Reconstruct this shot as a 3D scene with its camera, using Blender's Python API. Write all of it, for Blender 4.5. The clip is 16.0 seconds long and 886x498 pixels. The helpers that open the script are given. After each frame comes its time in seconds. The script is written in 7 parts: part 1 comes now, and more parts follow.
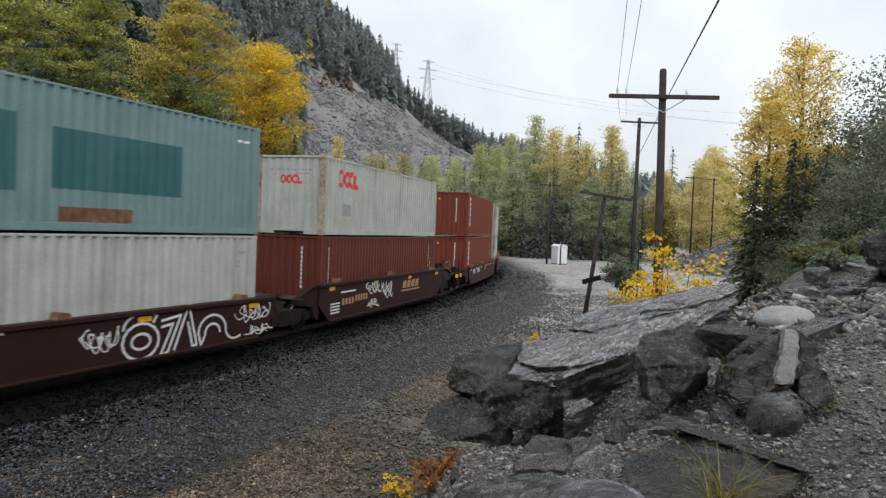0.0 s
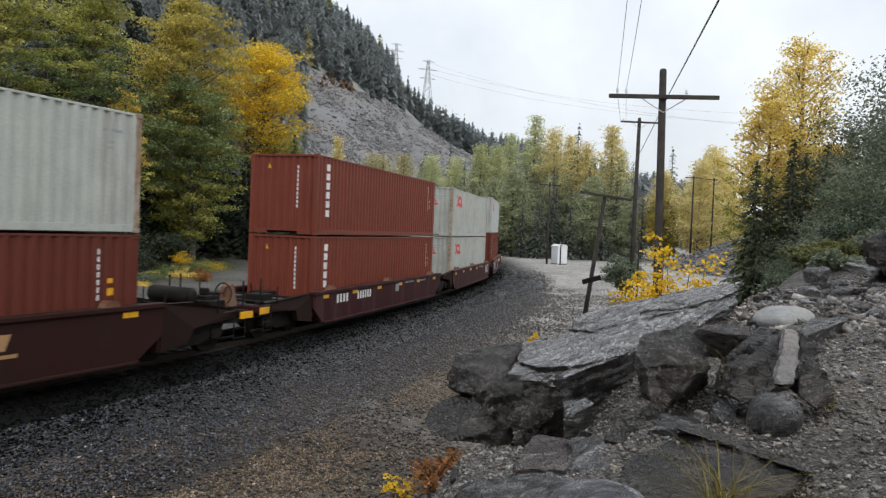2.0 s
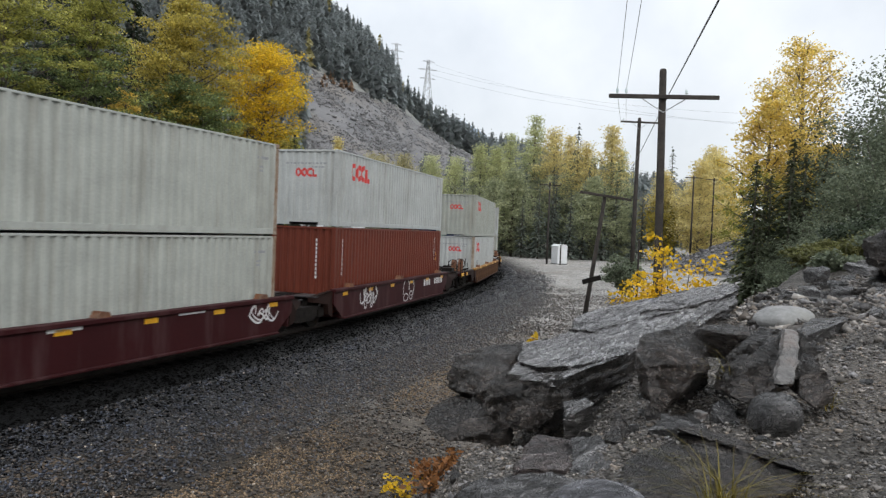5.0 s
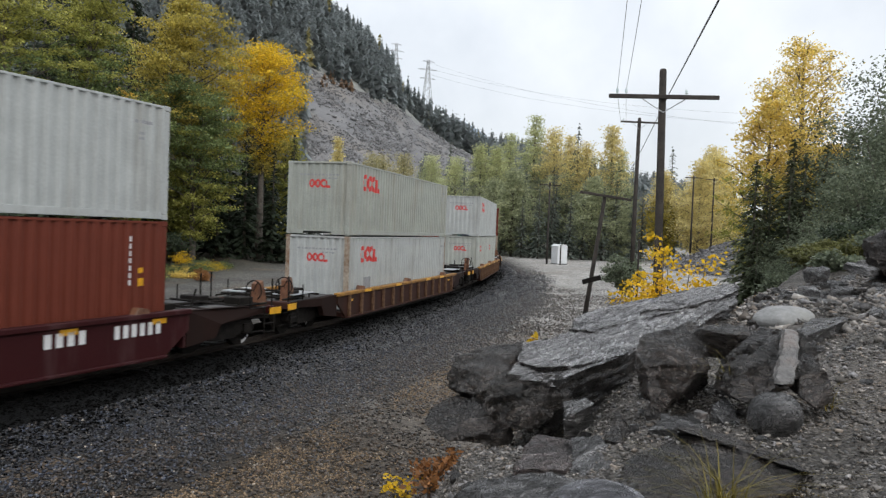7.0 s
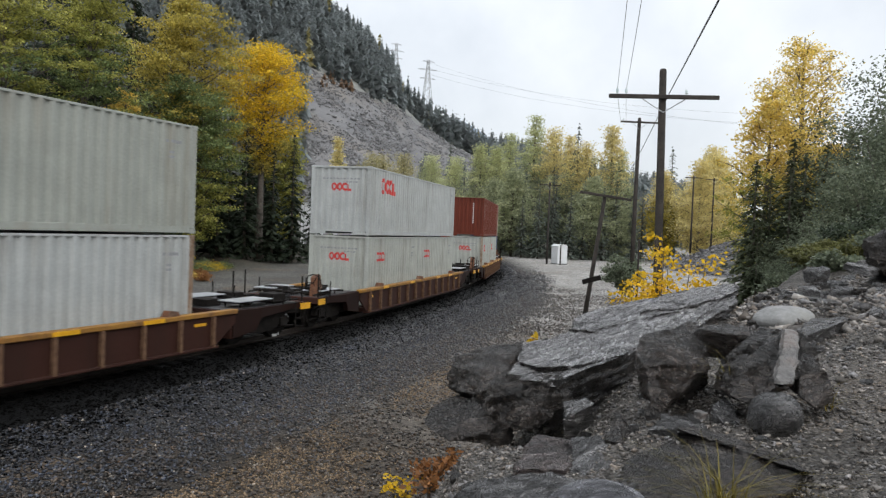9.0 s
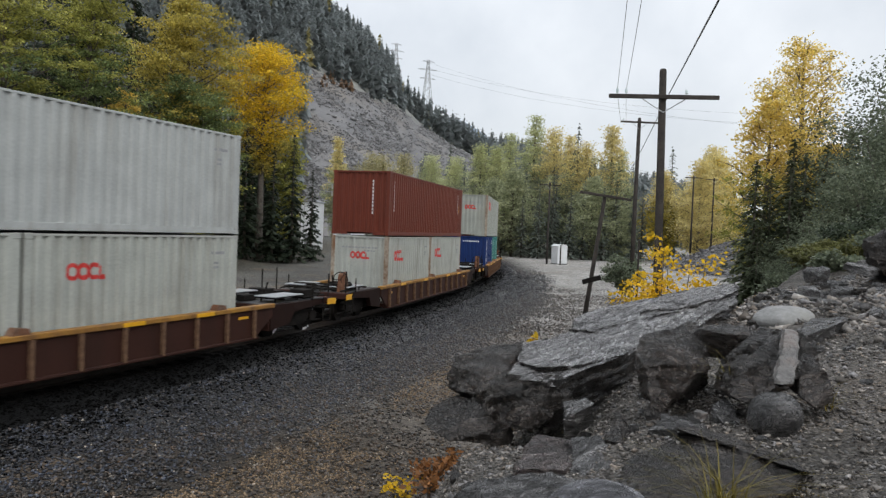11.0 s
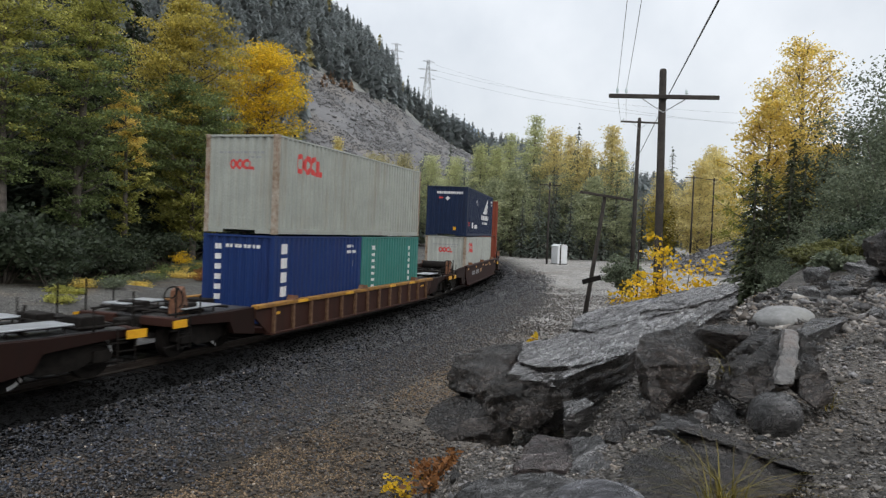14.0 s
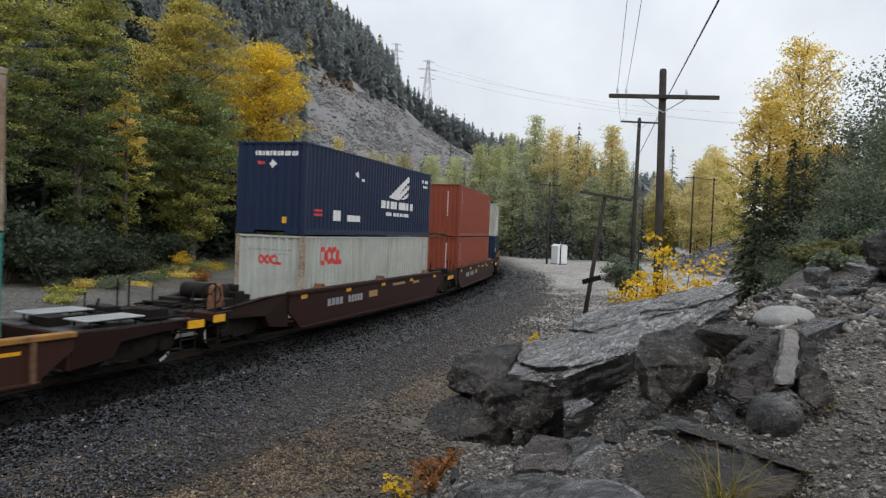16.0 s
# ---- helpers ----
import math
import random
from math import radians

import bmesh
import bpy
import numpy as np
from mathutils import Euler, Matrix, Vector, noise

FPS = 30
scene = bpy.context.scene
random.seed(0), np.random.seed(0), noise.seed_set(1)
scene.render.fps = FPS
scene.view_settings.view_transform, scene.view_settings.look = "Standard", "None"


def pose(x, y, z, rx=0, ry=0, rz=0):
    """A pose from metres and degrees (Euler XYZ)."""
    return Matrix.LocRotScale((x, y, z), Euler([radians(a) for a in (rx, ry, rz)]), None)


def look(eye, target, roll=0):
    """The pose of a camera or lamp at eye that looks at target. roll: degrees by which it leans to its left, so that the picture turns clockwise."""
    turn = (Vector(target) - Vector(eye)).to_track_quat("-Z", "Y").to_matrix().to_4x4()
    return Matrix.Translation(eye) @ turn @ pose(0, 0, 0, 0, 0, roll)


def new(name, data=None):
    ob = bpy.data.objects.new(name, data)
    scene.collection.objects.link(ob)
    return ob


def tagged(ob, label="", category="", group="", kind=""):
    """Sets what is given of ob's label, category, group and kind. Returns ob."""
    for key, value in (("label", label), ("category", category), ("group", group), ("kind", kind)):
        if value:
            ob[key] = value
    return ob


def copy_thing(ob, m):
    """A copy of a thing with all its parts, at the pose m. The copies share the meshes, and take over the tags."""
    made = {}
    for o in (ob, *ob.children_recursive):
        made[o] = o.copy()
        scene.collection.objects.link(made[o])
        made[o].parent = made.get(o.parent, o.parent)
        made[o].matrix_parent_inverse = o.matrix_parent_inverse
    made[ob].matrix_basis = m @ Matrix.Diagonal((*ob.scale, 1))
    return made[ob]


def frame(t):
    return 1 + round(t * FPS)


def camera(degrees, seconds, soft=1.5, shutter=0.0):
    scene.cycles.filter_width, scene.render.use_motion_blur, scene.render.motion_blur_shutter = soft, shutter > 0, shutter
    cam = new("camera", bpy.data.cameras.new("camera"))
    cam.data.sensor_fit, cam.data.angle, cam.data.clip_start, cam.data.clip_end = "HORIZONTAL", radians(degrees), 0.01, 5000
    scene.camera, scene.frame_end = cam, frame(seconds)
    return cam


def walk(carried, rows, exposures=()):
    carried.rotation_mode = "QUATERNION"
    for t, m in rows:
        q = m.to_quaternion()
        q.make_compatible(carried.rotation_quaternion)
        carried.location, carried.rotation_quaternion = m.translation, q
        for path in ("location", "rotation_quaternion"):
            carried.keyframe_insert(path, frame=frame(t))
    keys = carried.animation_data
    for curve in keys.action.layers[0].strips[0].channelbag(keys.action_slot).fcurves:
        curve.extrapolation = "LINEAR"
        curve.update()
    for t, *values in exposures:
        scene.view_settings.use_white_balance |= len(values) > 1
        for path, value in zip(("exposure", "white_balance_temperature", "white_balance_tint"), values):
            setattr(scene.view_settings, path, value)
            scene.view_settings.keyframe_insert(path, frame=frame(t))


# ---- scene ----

# camera: stands still on the rock bank, three metres above the rails
cam = camera(63.0, 16.0, soft=1.3, shutter=0.22)
EYE = Vector((0.0, 0.0, 3.32))
VIEW = Matrix.Translation(EYE) @ Euler((radians(90 - 1.517), 0, 0)).to_matrix().to_4x4() @ pose(0, 0, 0, 0, 0, 2.3)
walk(cam, [(0.0, VIEW), (16.0, VIEW)], exposures=[(0.0, 0.14), (9.2, 0.14), (11.3, 0.0), (16.0, 0.0)])

# ---- light: overcast sky, faint wide sun ----
SUN_AZ, SUN_EL = 160.0, 38.0
world = bpy.data.worlds.new("overcast_sky")
scene.world = world
world.use_nodes = True
wn, wl = world.node_tree.nodes, world.node_tree.links
wn.clear()
sky = wn.new("ShaderNodeTexSky")
sky.sky_type, sky.sun_disc = "NISHITA", False
sky.sun_elevation, sky.sun_rotation = radians(SUN_EL), radians(SUN_AZ)
sky.air_density, sky.dust_density = 1.0, 4.0
bg_sky = wn.new("ShaderNodeBackground")
bg_sky.inputs[1].default_value = 0.02
wl.new(sky.outputs[0], bg_sky.inputs[0])
co = wn.new("ShaderNodeTexCoord")
cloud = wn.new("ShaderNodeTexNoise")
cloud.inputs["Scale"].default_value, cloud.inputs["Detail"].default_value, cloud.inputs["Roughness"].default_value = 3.0, 6.0, 0.55
wl.new(co.outputs["Generated"], cloud.inputs["Vector"])
cr = wn.new("ShaderNodeValToRGB")
cr.color_ramp.elements[0].position, cr.color_ramp.elements[0].color = 0.34, (0.7, 0.74, 0.79, 1)
cr.color_ramp.elements[1].position, cr.color_ramp.elements[1].color = 0.66, (0.92, 0.95, 0.985, 1)
wl.new(cloud.outputs[0], cr.inputs[0])
bg_cloud = wn.new("ShaderNodeBackground")
wl.new(cr.outputs[0], bg_cloud.inputs[0])
# an overcast sky is brighter overhead than at the horizon
sx = wn.new("ShaderNodeSeparateXYZ")
wl.new(co.outputs["Generated"], sx.inputs[0])
sq = wn.new("ShaderNodeMath")
sq.operation = "MULTIPLY"
wl.new(sx.outputs[2], sq.inputs[0])
wl.new(sx.outputs[2], sq.inputs[1])
grad = wn.new("ShaderNodeMapRange")
grad.inputs[1].default_value, grad.inputs[2].default_value, grad.inputs[3].default_value, grad.inputs[4].default_value = 0.0, 1.0, 0.88, 2.2
wl.new(sq.outputs[0], grad.inputs[0])
wl.new(grad.outputs[0], bg_cloud.inputs[1])
both = wn.new("ShaderNodeAddShader")
wl.new(bg_sky.outputs[0], both.inputs[0])
wl.new(bg_cloud.outputs[0], both.inputs[1])
wo = wn.new("ShaderNodeOutputWorld")
wl.new(both.outputs[0], wo.inputs[0])
sun = new("sun", bpy.data.lights.new("sun", "SUN"))
sun.data.energy, sun.data.angle, sun.data.color = 0.6, radians(25), (1.0, 0.98, 0.96)
sd = Vector((math.sin(radians(SUN_AZ)) * math.cos(radians(SUN_EL)), math.cos(radians(SUN_AZ)) * math.cos(radians(SUN_EL)), math.sin(radians(SUN_EL))))
sun.matrix_basis = look(sd * 50, (0, 0, 0))


# ---- materials ----
MATS = {}


def material(name, dark, light, rough=0.8, scale=4.0, fine=40.0, bump=0.2, metal=0.0, stain=None, stain_scale=0.8, stain_amount=0.5, streak=False, vary=0.0, island=0.0, clear=0.0, spec=0.5, trans=0.0):
    """Two-scale noise between dark and light, optional stains, relief, and variation per object or island."""
    if name in MATS:
        return MATS[name]
    m = bpy.data.materials.new(name)
    m.use_nodes = True
    n, l = m.node_tree.nodes, m.node_tree.links
    b = n["Principled BSDF"]
    tc = n.new("ShaderNodeTexCoord")
    vec = tc.outputs["Object"]
    if streak:
        mp = n.new("ShaderNodeMapping")
        mp.inputs["Scale"].default_value = (1.0, 1.0, 0.12)
        l.new(vec, mp.inputs["Vector"])
        svec = mp.outputs[0]
    else:
        svec = vec
    n1 = n.new("ShaderNodeTexNoise")
    n1.inputs["Scale"].default_value, n1.inputs["Detail"].default_value = scale, 5.0
    l.new(vec, n1.inputs["Vector"])
    n2 = n.new("ShaderNodeTexNoise")
    n2.inputs["Scale"].default_value, n2.inputs["Detail"].default_value, n2.inputs["Roughness"].default_value = fine, 6.0, 0.65
    l.new(vec, n2.inputs["Vector"])
    add = n.new("ShaderNodeMath")
    add.operation = "ADD"
    l.new(n1.outputs[0], add.inputs[0])
    l.new(n2.outputs[0], add.inputs[1])
    mr = n.new("ShaderNodeMapRange")
    mr.inputs[1].default_value, mr.inputs[2].default_value = 0.72, 1.28
    l.new(add.outputs[0], mr.inputs[0])
    mix = n.new("ShaderNodeMix")
    mix.data_type = "RGBA"
    mix.inputs[6].default_value, mix.inputs[7].default_value = (*dark, 1), (*light, 1)
    l.new(mr.outputs[0], mix.inputs[0])
    col = mix.outputs[2]
    if stain:
        n3 = n.new("ShaderNodeTexNoise")
        n3.inputs["Scale"].default_value, n3.inputs["Detail"].default_value, n3.inputs["Roughness"].default_value = stain_scale, 7.0, 0.7
        l.new(svec, n3.inputs["Vector"])
        r3 = n.new("ShaderNodeMapRange")
        r3.inputs[1].default_value, r3.inputs[2].default_value, r3.inputs[4].default_value = 0.5, 0.72, stain_amount
        l.new(n3.outputs[0], r3.inputs[0])
        mx = n.new("ShaderNodeMix")
        mx.data_type = "RGBA"
        mx.inputs[7].default_value = (*stain, 1)
        l.new(r3.outputs[0], mx.inputs[0])
        l.new(col, mx.inputs[6])
        col = mx.outputs[2]
    if vary or island:
        src = n.new("ShaderNodeNewGeometry").outputs["Random Per Island"] if island else n.new("ShaderNodeObjectInfo").outputs["Random"]
        amount = island or vary
        rr = n.new("ShaderNodeMapRange")
        rr.inputs[3].default_value, rr.inputs[4].default_value = 1 - amount, 1 + amount
        l.new(src, rr.inputs[0])
        hv = n.new("ShaderNodeHueSaturation")
        l.new(rr.outputs[0], hv.inputs["Value"])
        l.new(col, hv.inputs["Color"])
        col = hv.outputs[0]
    l.new(col, b.inputs["Base Color"])
    b.inputs["Roughness"].default_value, b.inputs["Metallic"].default_value = rough, metal
    b.inputs["Specular IOR Level"].default_value = spec
    b.inputs["Coat Weight"].default_value = clear
    if bump:
        bp = n.new("ShaderNodeBump")
        bp.inputs["Strength"].default_value, bp.inputs["Distance"].default_value = bump, 0.025
        l.new(n2.outputs[0], bp.inputs["Height"])
        l.new(bp.outputs[0], b.inputs["Normal"])
    MATS[name] = m
    return m


def paint(name, rgb, rust=(0.16, 0.07, 0.03), amount=0.45, rough=0.5, worn=0.8, spec=0.22):
    return material(name, tuple(c * worn for c in rgb), rgb, rough=rough, scale=1.3, fine=18.0, bump=0.06, stain=rust, stain_scale=1.6, stain_amount=amount, streak=True, spec=spec)


GREY_DIRT = (0.2, 0.19, 0.16)
P_WHITE = paint("white_container_paint", (0.43, 0.45, 0.415), GREY_DIRT, 0.6, worn=0.72)
P_WHITE2 = paint("cool_white_container_paint", (0.45, 0.472, 0.465), GREY_DIRT, 0.55, worn=0.74)
P_GREY = paint("warm_grey_container_paint", (0.355, 0.375, 0.34), (0.22, 0.18, 0.13), 0.5, worn=0.75)
P_BROWN = paint("red_brown_container_paint", (0.14, 0.032, 0.018), (0.08, 0.027, 0.017), 0.4)
P_RED = paint("rust_red_container_paint", (0.225, 0.053, 0.029), (0.14, 0.042, 0.025), 0.4)
P_OXIDE = paint("oxide_red_container_paint", (0.165, 0.038, 0.021), (0.1, 0.032, 0.02), 0.4)
P_MAROON = paint("dark_brown_container_paint", (0.118, 0.028, 0.018), (0.07, 0.024, 0.016), 0.4)
P_BLUE = paint("blue_container_paint", (0.01, 0.032, 0.13), (0.02, 0.02, 0.07), 0.4)
P_TEAL = paint("teal_container_paint", (0.045, 0.195, 0.17), (0.06, 0.14, 0.12), 0.4)
P_NAVY = paint("navy_container_paint", (0.009, 0.02, 0.055), (0.03, 0.03, 0.04), 0.35)
P_FADED = paint("faded_teal_container_paint", (0.16, 0.25, 0.25), (0.08, 0.14, 0.14), 0.5)
P_PATCH = paint("dark_teal_patch_paint", (0.035, 0.12, 0.125), (0.1, 0.17, 0.17), 0.4)
P_RIB = material("worn_tan_rib_edge", (0.06, 0.03, 0.018), (0.17, 0.1, 0.06), rough=0.8, scale=6, fine=40, bump=0.15, spec=0.2)
P_RUST = material("rusty_steel", (0.07, 0.028, 0.015), (0.2, 0.085, 0.04), rough=0.85, scale=5, fine=60, bump=0.25, stain=(0.3, 0.27, 0.22), stain_scale=3.0, stain_amount=0.4)
P_CAR_MAROON = paint("maroon_car_paint", (0.037, 0.007, 0.008), (0.12, 0.075, 0.075), 0.4, 0.6, spec=0.15)
P_CAR_BROWN = paint("brown_car_paint", (0.028, 0.0098, 0.0075), (0.018, 0.012, 0.01), 0.6, 0.65, spec=0.15)
P_CAR_RIB = paint("oxide_brown_car_paint", (0.045, 0.0185, 0.0135), (0.022, 0.014, 0.011), 0.6, 0.65, spec=0.15)
# a darker brown than the sills, for the side arms
P_CAR_ARM = paint("side_arm_brown_paint", (0.02, 0.0095, 0.0075), (0.012, 0.009, 0.008), 0.6, 0.7, spec=0.12)
M_DARKSTEEL = material("grimy_dark_steel", (0.005, 0.0045, 0.004), (0.02, 0.017, 0.015), rough=0.75, scale=6, fine=50, bump=0.2, spec=0.12)
M_GRATE = material("dull_steel_deck", (0.02, 0.02, 0.021), (0.065, 0.064, 0.066), rough=0.45, scale=3, fine=60, bump=0.2, spec=0.3)
M_GALV = material("wet_galvanised_grating", (0.36, 0.38, 0.4), (0.55, 0.57, 0.6), rough=0.35, metal=0.6, scale=3, fine=80, bump=0.15)
M_YELLOW = material("yellow_reflector_film", (0.62, 0.3, 0.01), (0.75, 0.4, 0.02), rough=0.35, scale=8, fine=60, bump=0.05, stain=(0.2, 0.1, 0.03), stain_scale=5, stain_amount=0.4)
M_YRUST = material("worn_yellow_edge_paint", (0.17, 0.075, 0.02), (0.36, 0.18, 0.02), rough=0.7, scale=3, fine=30, bump=0.15, stain=(0.1, 0.045, 0.02), stain_scale=2.2, stain_amount=0.9)
M_WMARK = material("white_stencil_paint", (0.55, 0.55, 0.55), (0.75, 0.75, 0.75), rough=0.6, scale=6, fine=60, bump=0.0, stain=(0.3, 0.28, 0.26), stain_scale=6, stain_amount=0.35)
M_TAN = material("tan_stencil_paint", (0.3, 0.17, 0.07), (0.38, 0.22, 0.1), rough=0.6, scale=6, fine=60, bump=0.0)
M_RLOGO = material("red_logo_film", (0.46, 0.03, 0.028), (0.58, 0.042, 0.036), rough=0.45, scale=5, fine=40, bump=0.0)
M_GREYMARK = material("faded_grey_stencil", (0.2, 0.21, 0.22), (0.3, 0.31, 0.32), rough=0.6, scale=6, fine=60, bump=0.0)
M_RAIL = material("worn_rail_steel", (0.02, 0.014, 0.011), (0.05, 0.038, 0.03), rough=0.5, metal=0.3, scale=4, fine=60, bump=0.1)
M_TIE = material("creosote_timber", (0.003, 0.0027, 0.0025), (0.012, 0.01, 0.009), rough=0.95, scale=3, fine=30, bump=0.4, spec=0.1)
M_POLE = material("weathered_pole_timber", (0.014, 0.012, 0.011), (0.05, 0.041, 0.034), rough=0.85, scale=2.5, fine=28, bump=0.5, stain=(0.12, 0.1, 0.08), stain_scale=1.2, stain_amount=0.4)
M_WIRE = material("old_copper_wire", (0.1, 0.11, 0.11), (0.17, 0.18, 0.18), rough=0.5, metal=0.3, bump=0.0)
M_GLASS = material("pale_insulator_glass", (0.4, 0.5, 0.5), (0.6, 0.7, 0.7), rough=0.15, bump=0.0)
M_BARK = material("grey_brown_bark", (0.05, 0.042, 0.034), (0.16, 0.14, 0.12), rough=0.9, scale=3, fine=22, bump=0.6)


def leaf(name, dark, light, spread=0.4, glow=0.4):
    """Thin leaves: half of the light passes through them."""
    m = material(name, dark, light, rough=0.55, scale=0.35, fine=2.5, bump=0.0, island=spread, spec=0.3)
    n, l = m.node_tree.nodes, m.node_tree.links
    b = n["Principled BSDF"]
    tr, mx = n.new("ShaderNodeBsdfTranslucent"), n.new("ShaderNodeMixShader")
    l.new(b.inputs["Base Color"].links[0].from_socket, tr.inputs["Color"])
    mx.inputs[0].default_value = glow
    l.new(b.outputs[0], mx.inputs[1])
    l.new(tr.outputs[0], mx.inputs[2])
    l.new(mx.outputs[0], n["Material Output"].inputs[0])
    return m


L_YELLOW = leaf("golden_leaves", (0.55, 0.37, 0.02), (0.8, 0.58, 0.05))
L_YGREEN = leaf("yellow_green_leaves", (0.19, 0.215, 0.055), (0.46, 0.43, 0.11))
L_OCHRE = leaf("ochre_green_leaves", (0.3, 0.26, 0.06), (0.54, 0.44, 0.1))
L_GREEN = leaf("green_leaves", (0.085, 0.125, 0.05), (0.24, 0.285, 0.105))
L_PALE = leaf("pale_autumn_leaves", (0.6, 0.46, 0.12), (0.85, 0.67, 0.2), 0.3, 0.6)
L_WILLOW = leaf("grey_green_willow_leaves", (0.08, 0.1, 0.066), (0.22, 0.25, 0.165))
L_SCRUB = leaf("dark_scrub_leaves", (0.02, 0.03, 0.018), (0.07, 0.09, 0.05))
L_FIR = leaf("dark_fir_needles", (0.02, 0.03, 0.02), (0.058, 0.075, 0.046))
L_FIR2 = leaf("green_fir_needles", (0.045, 0.06, 0.036), (0.115, 0.13, 0.068))
L_OLIVE = leaf("olive_weed_leaves", (0.07, 0.08, 0.03), (0.19, 0.18, 0.06))
# far needles and leaves are coloured pale to carry the distance haze
L_FARFIR = leaf("haze_paled_fir_needles", (0.25, 0.275, 0.275), (0.33, 0.355, 0.35), 0.1, 0.8)
L_FARMIX = leaf("haze_paled_autumn_leaves", (0.28, 0.26, 0.13), (0.46, 0.41, 0.2), 0.3)
# middle-distance foliage: haze painted in as paleness, L_MIDDARK for darker lower crowns
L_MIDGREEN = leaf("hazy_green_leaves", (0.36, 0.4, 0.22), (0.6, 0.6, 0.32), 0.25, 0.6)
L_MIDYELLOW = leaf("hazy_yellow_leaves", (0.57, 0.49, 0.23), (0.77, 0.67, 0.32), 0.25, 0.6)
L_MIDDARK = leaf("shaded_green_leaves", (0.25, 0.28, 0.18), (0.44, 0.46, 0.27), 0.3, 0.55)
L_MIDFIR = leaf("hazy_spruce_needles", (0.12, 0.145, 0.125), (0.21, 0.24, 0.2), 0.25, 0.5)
L_SALMON = leaf("russet_leaves", (0.19, 0.075, 0.028), (0.33, 0.16, 0.055))
# russet with the same painted distance haze
L_RUSSETFAR = leaf("haze_paled_russet_leaves", (0.3, 0.2, 0.14), (0.42, 0.3, 0.2), 0.2)
L_GRASS = leaf("grass_blades", (0.07, 0.075, 0.012), (0.3, 0.21, 0.04), 0.5)
L_SHRUBY = leaf("bright_yellow_shrub_leaves", (0.6, 0.38, 0.01), (0.8, 0.55, 0.04), 0.25)


def layered(m, scale=9.0, strength=0.8):
    """Adds coarse bedding relief under the fine relief of a rock material."""
    n, l = m.node_tree.nodes, m.node_tree.links
    tc = [k for k in n if k.type == "TEX_COORD"][0]
    bp = [k for k in n if k.type == "BUMP"][0]
    mp = n.new("ShaderNodeMapping")
    mp.inputs["Scale"].default_value = (0.7, 3.2, 5.0)
    l.new(tc.outputs["Object"], mp.inputs["Vector"])
    no = n.new("ShaderNodeTexNoise")
    no.inputs["Scale"].default_value, no.inputs["Detail"].default_value, no.inputs["Roughness"].default_value, no.inputs["Distortion"].default_value = scale, 8.0, 0.72, 0.6
    l.new(mp.outputs[0], no.inputs["Vector"])
    # bedding cracks and weathered bands in the colour
    cr_ = n.new("ShaderNodeMapRange")
    cr_.inputs[1].default_value, cr_.inputs[2].default_value, cr_.inputs[3].default_value, cr_.inputs[4].default_value = 0.36, 0.62, 0.35, 1.35
    l.new(no.outputs[0], cr_.inputs[0])
    # wet and dry patches
    wet = n.new("ShaderNodeMapRange")
    wet.inputs[1].default_value, wet.inputs[2].default_value, wet.inputs[3].default_value, wet.inputs[4].default_value = 0.4, 0.6, 0.5, 0.2
    l.new(no.outputs[0], wet.inputs[0])
    l.new(wet.outputs[0], n["Principled BSDF"].inputs["Roughness"])
    hs = n.new("ShaderNodeHueSaturation")
    base = n["Principled BSDF"].inputs["Base Color"]
    l.new(base.links[0].from_socket, hs.inputs["Color"])
    l.new(cr_.outputs[0], hs.inputs["Value"])
    l.new(hs.outputs[0], base)
    # fine cleavage lines along the bedding
    m2 = n.new("ShaderNodeMapping")
    m2.inputs["Scale"].default_value = (1.6, 15.0, 19.0)
    l.new(tc.outputs["Object"], m2.inputs["Vector"])
    li = n.new("ShaderNodeTexNoise")
    li.inputs["Scale"].default_value, li.inputs["Detail"].default_value, li.inputs["Roughness"].default_value, li.inputs["Distortion"].default_value = 5.0, 5.0, 0.7, 0.9
    l.new(m2.outputs[0], li.inputs["Vector"])
    lr = n.new("ShaderNodeMapRange")
    lr.inputs[1].default_value, lr.inputs[2].default_value, lr.inputs[3].default_value, lr.inputs[4].default_value = 0.42, 0.56, 0.3, 1.25
    l.new(li.outputs[0], lr.inputs[0])
    h3 = n.new("ShaderNodeHueSaturation")
    l.new(hs.outputs[0], h3.inputs["Color"])
    l.new(lr.outputs[0], h3.inputs["Value"])
    l.new(h3.outputs[0], base)
    both = n.new("ShaderNodeMath")
    both.operation, both.inputs[1].default_value = "MULTIPLY_ADD", 0.7
    l.new(li.outputs[0], both.inputs[0])
    l.new(no.outputs[0], both.inputs[2])
    b2 = n.new("ShaderNodeBump")
    b2.inputs["Strength"].default_value, b2.inputs["Distance"].default_value = 1.0, 0.12
    l.new(both.outputs[0], b2.inputs["Height"])
    l.new(b2.outputs[0], bp.inputs["Normal"])
    return m


def stone(name, dark, light, rough=0.55, scale=2.2, fine=45.0, bump=1.0, stain=(0.075, 0.048, 0.036), amount=0.5, vary=0.25):
    return layered(material(name, dark, light, rough=rough, scale=scale, fine=fine, bump=bump, stain=stain, stain_scale=1.7, stain_amount=amount, vary=vary, spec=0.5))


